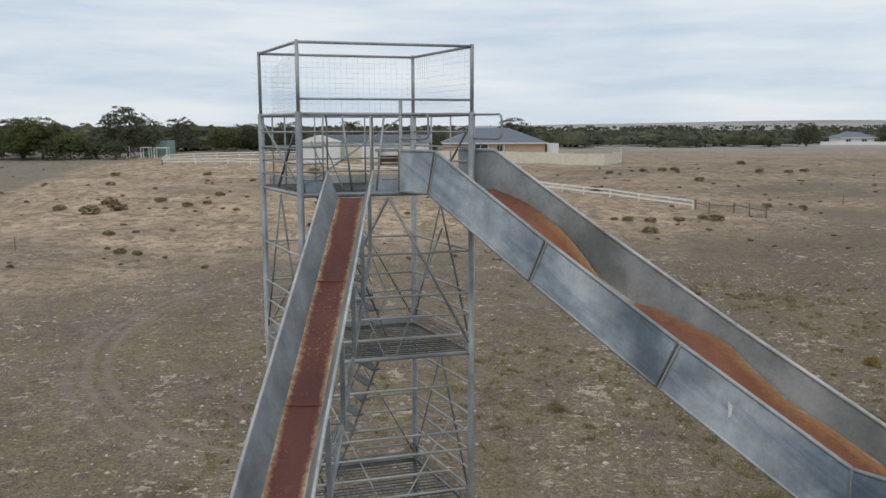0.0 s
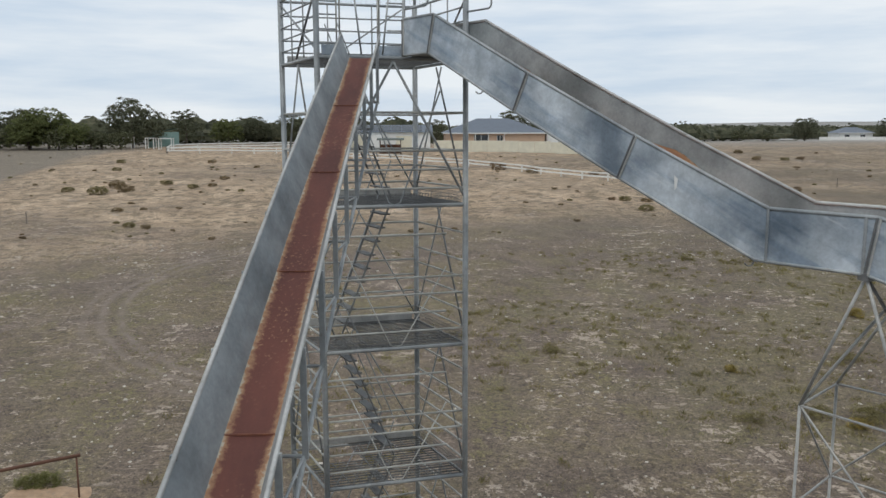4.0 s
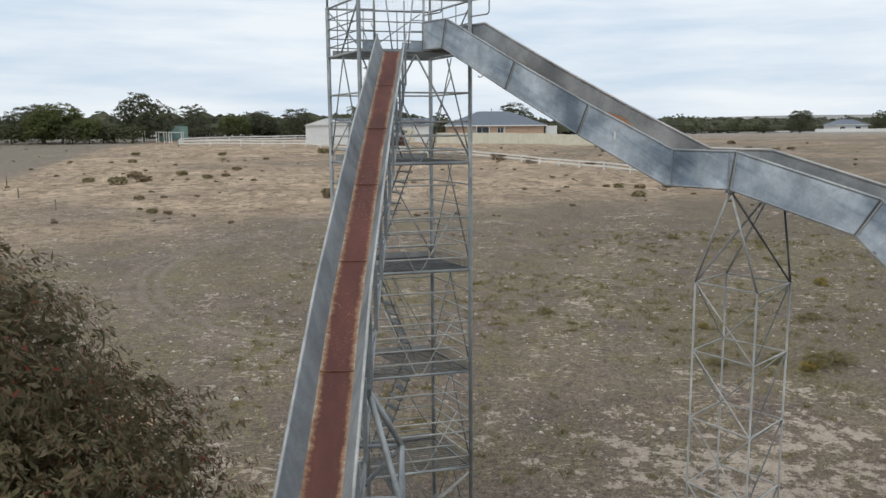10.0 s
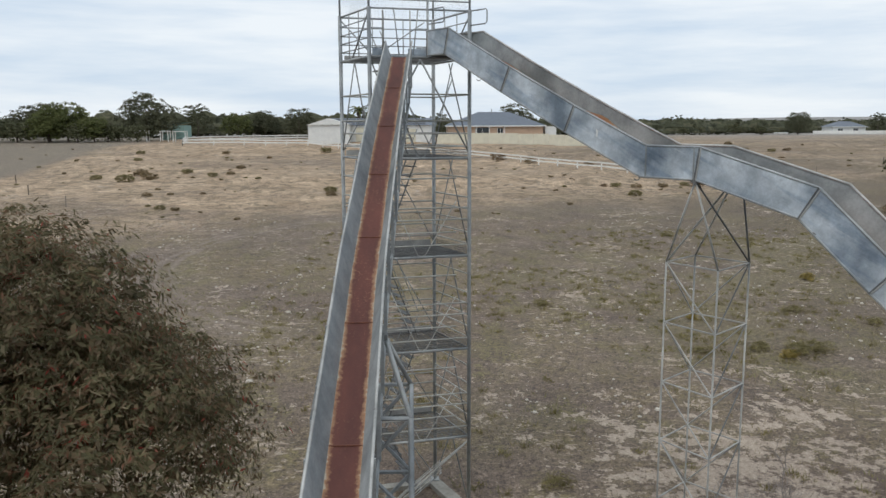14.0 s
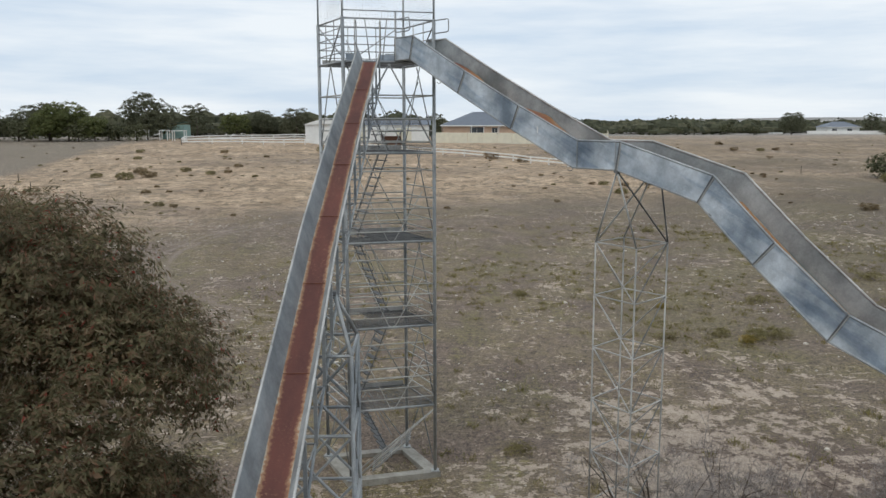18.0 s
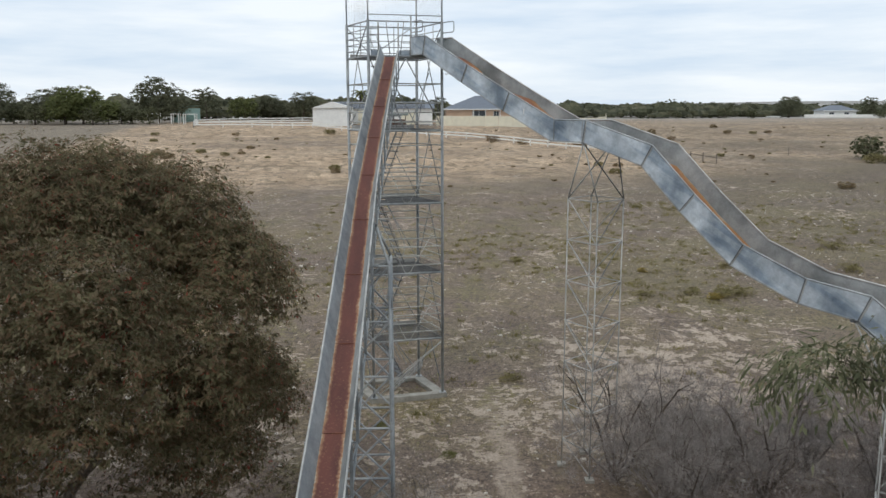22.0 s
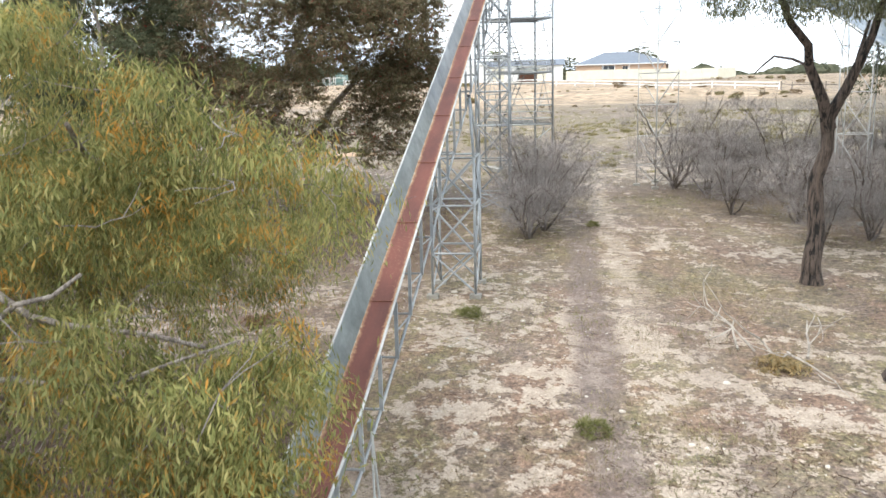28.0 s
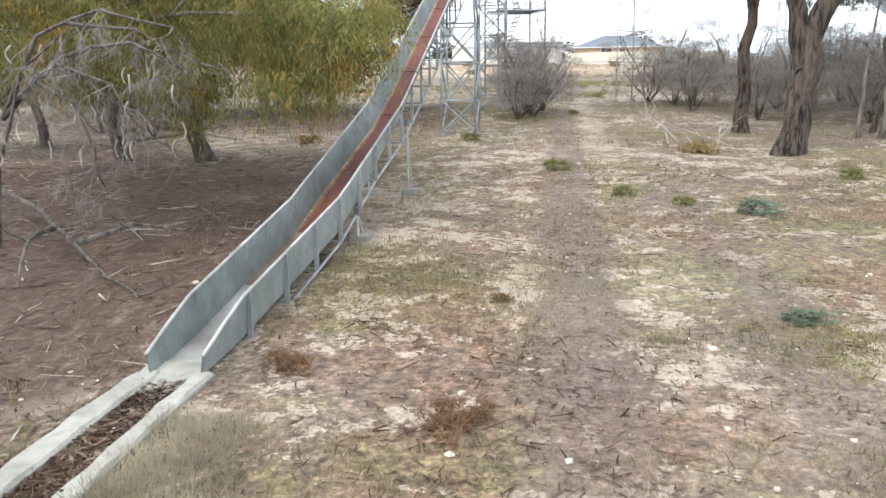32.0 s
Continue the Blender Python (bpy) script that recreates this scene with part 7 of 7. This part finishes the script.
def masses(lobes, seed):
    """Ragged rounded bodies of foliage, as corner arrays of quads."""
    r = np.random.default_rng(seed)
    out = []
    for x, y, z, a, b, c in lobes:
        wob = r.uniform(0.8, 1.12, (5, 9))
        wob[:, 8] = wob[:, 0]
        pts = np.array([[(x + a * 0.88 * wob[i, j] * math.cos(i * 0.39 - 0.1) * math.cos(j * 0.7854), y + b * 0.88 * wob[i, j] * math.cos(i * 0.39 - 0.1) * math.sin(j * 0.7854), z + c * 0.9 * wob[i, j] * math.sin(i * 0.39 - 0.1)) for j in range(9)] for i in range(5)])
        for i in range(4):
            for j in range(8):
                out.append((pts[i, j], pts[i, j + 1], pts[i + 1, j + 1], pts[i + 1, j]))
    return np.array(out)


leafy = crown("woods", lob, 110000, 0.8, 0.5, LEAF_FAR, 0.3, 0.45, 10, 90)
co = np.zeros(len(leafy.vertices) * 3, 'f')
leafy.vertices.foreach_get("co", co)
me = quick_mesh("woods", np.concatenate([co.reshape(-1, 4, 3), masses(lob, 92)]), 4, material=LEAF_FAR)
tagged(new("far_woods", me), "dark belt of low woods along the horizon", "woods", kind="stuff")
lob = []
for k in range(260):
    x = rw.uniform(-900, 1400)
    y = rw.uniform(500, 1100)
    lob.append((x, y, gz(x, y) + 1.5, rw.uniform(8, 26), rw.uniform(6, 12), rw.uniform(2.5, 4.5)))
me = crown("woods", lob, 40000, 2.6, 1.6, LEAF_FAR, 0.3, 2.2, 14, 91)
tagged(new("distant_woods", me), "hazy distant tree belts on low hills", "woods", kind="stuff")
# short marker posts and old stock yard on the right
yardp = thing("stock_yard", (32, 67, gz(32, 67)), "broken timber stock yard rails", "fence")
for k, (x, y) in enumerate([(29.9, 69.4), (30.8, 68.0), (33.2, 67.6), (34.2, 66.2), (35.2, 64.6)]):
    part("post", Geo().box((x, y, gz(x, y) + 0.5), (0.1, 0.1, 1.2)), BARK_GREY, yardp)
for a, b in (((29.9, 69.4), (30.8, 68.0)), ((30.8, 68.0), (33.2, 67.6)), ((33.2, 67.6), (35.2, 64.6))):
    part("rail", Geo().tube([(*a, gz(*a) + 0.8), (*b, gz(*b) + 0.7)], 0.05, 5), BARK_GREY, yardp)
for k, (x, y) in enumerate([(48, 74), (62, 84), (-31, 52), (-38, 60), (-44, 70)]):
    solo("marker_post", Geo().box((x, y, gz(x, y) + 0.45), (0.07, 0.07, 1.1)), BARK_GREY, "short weathered timber post", "post", group="marker posts")
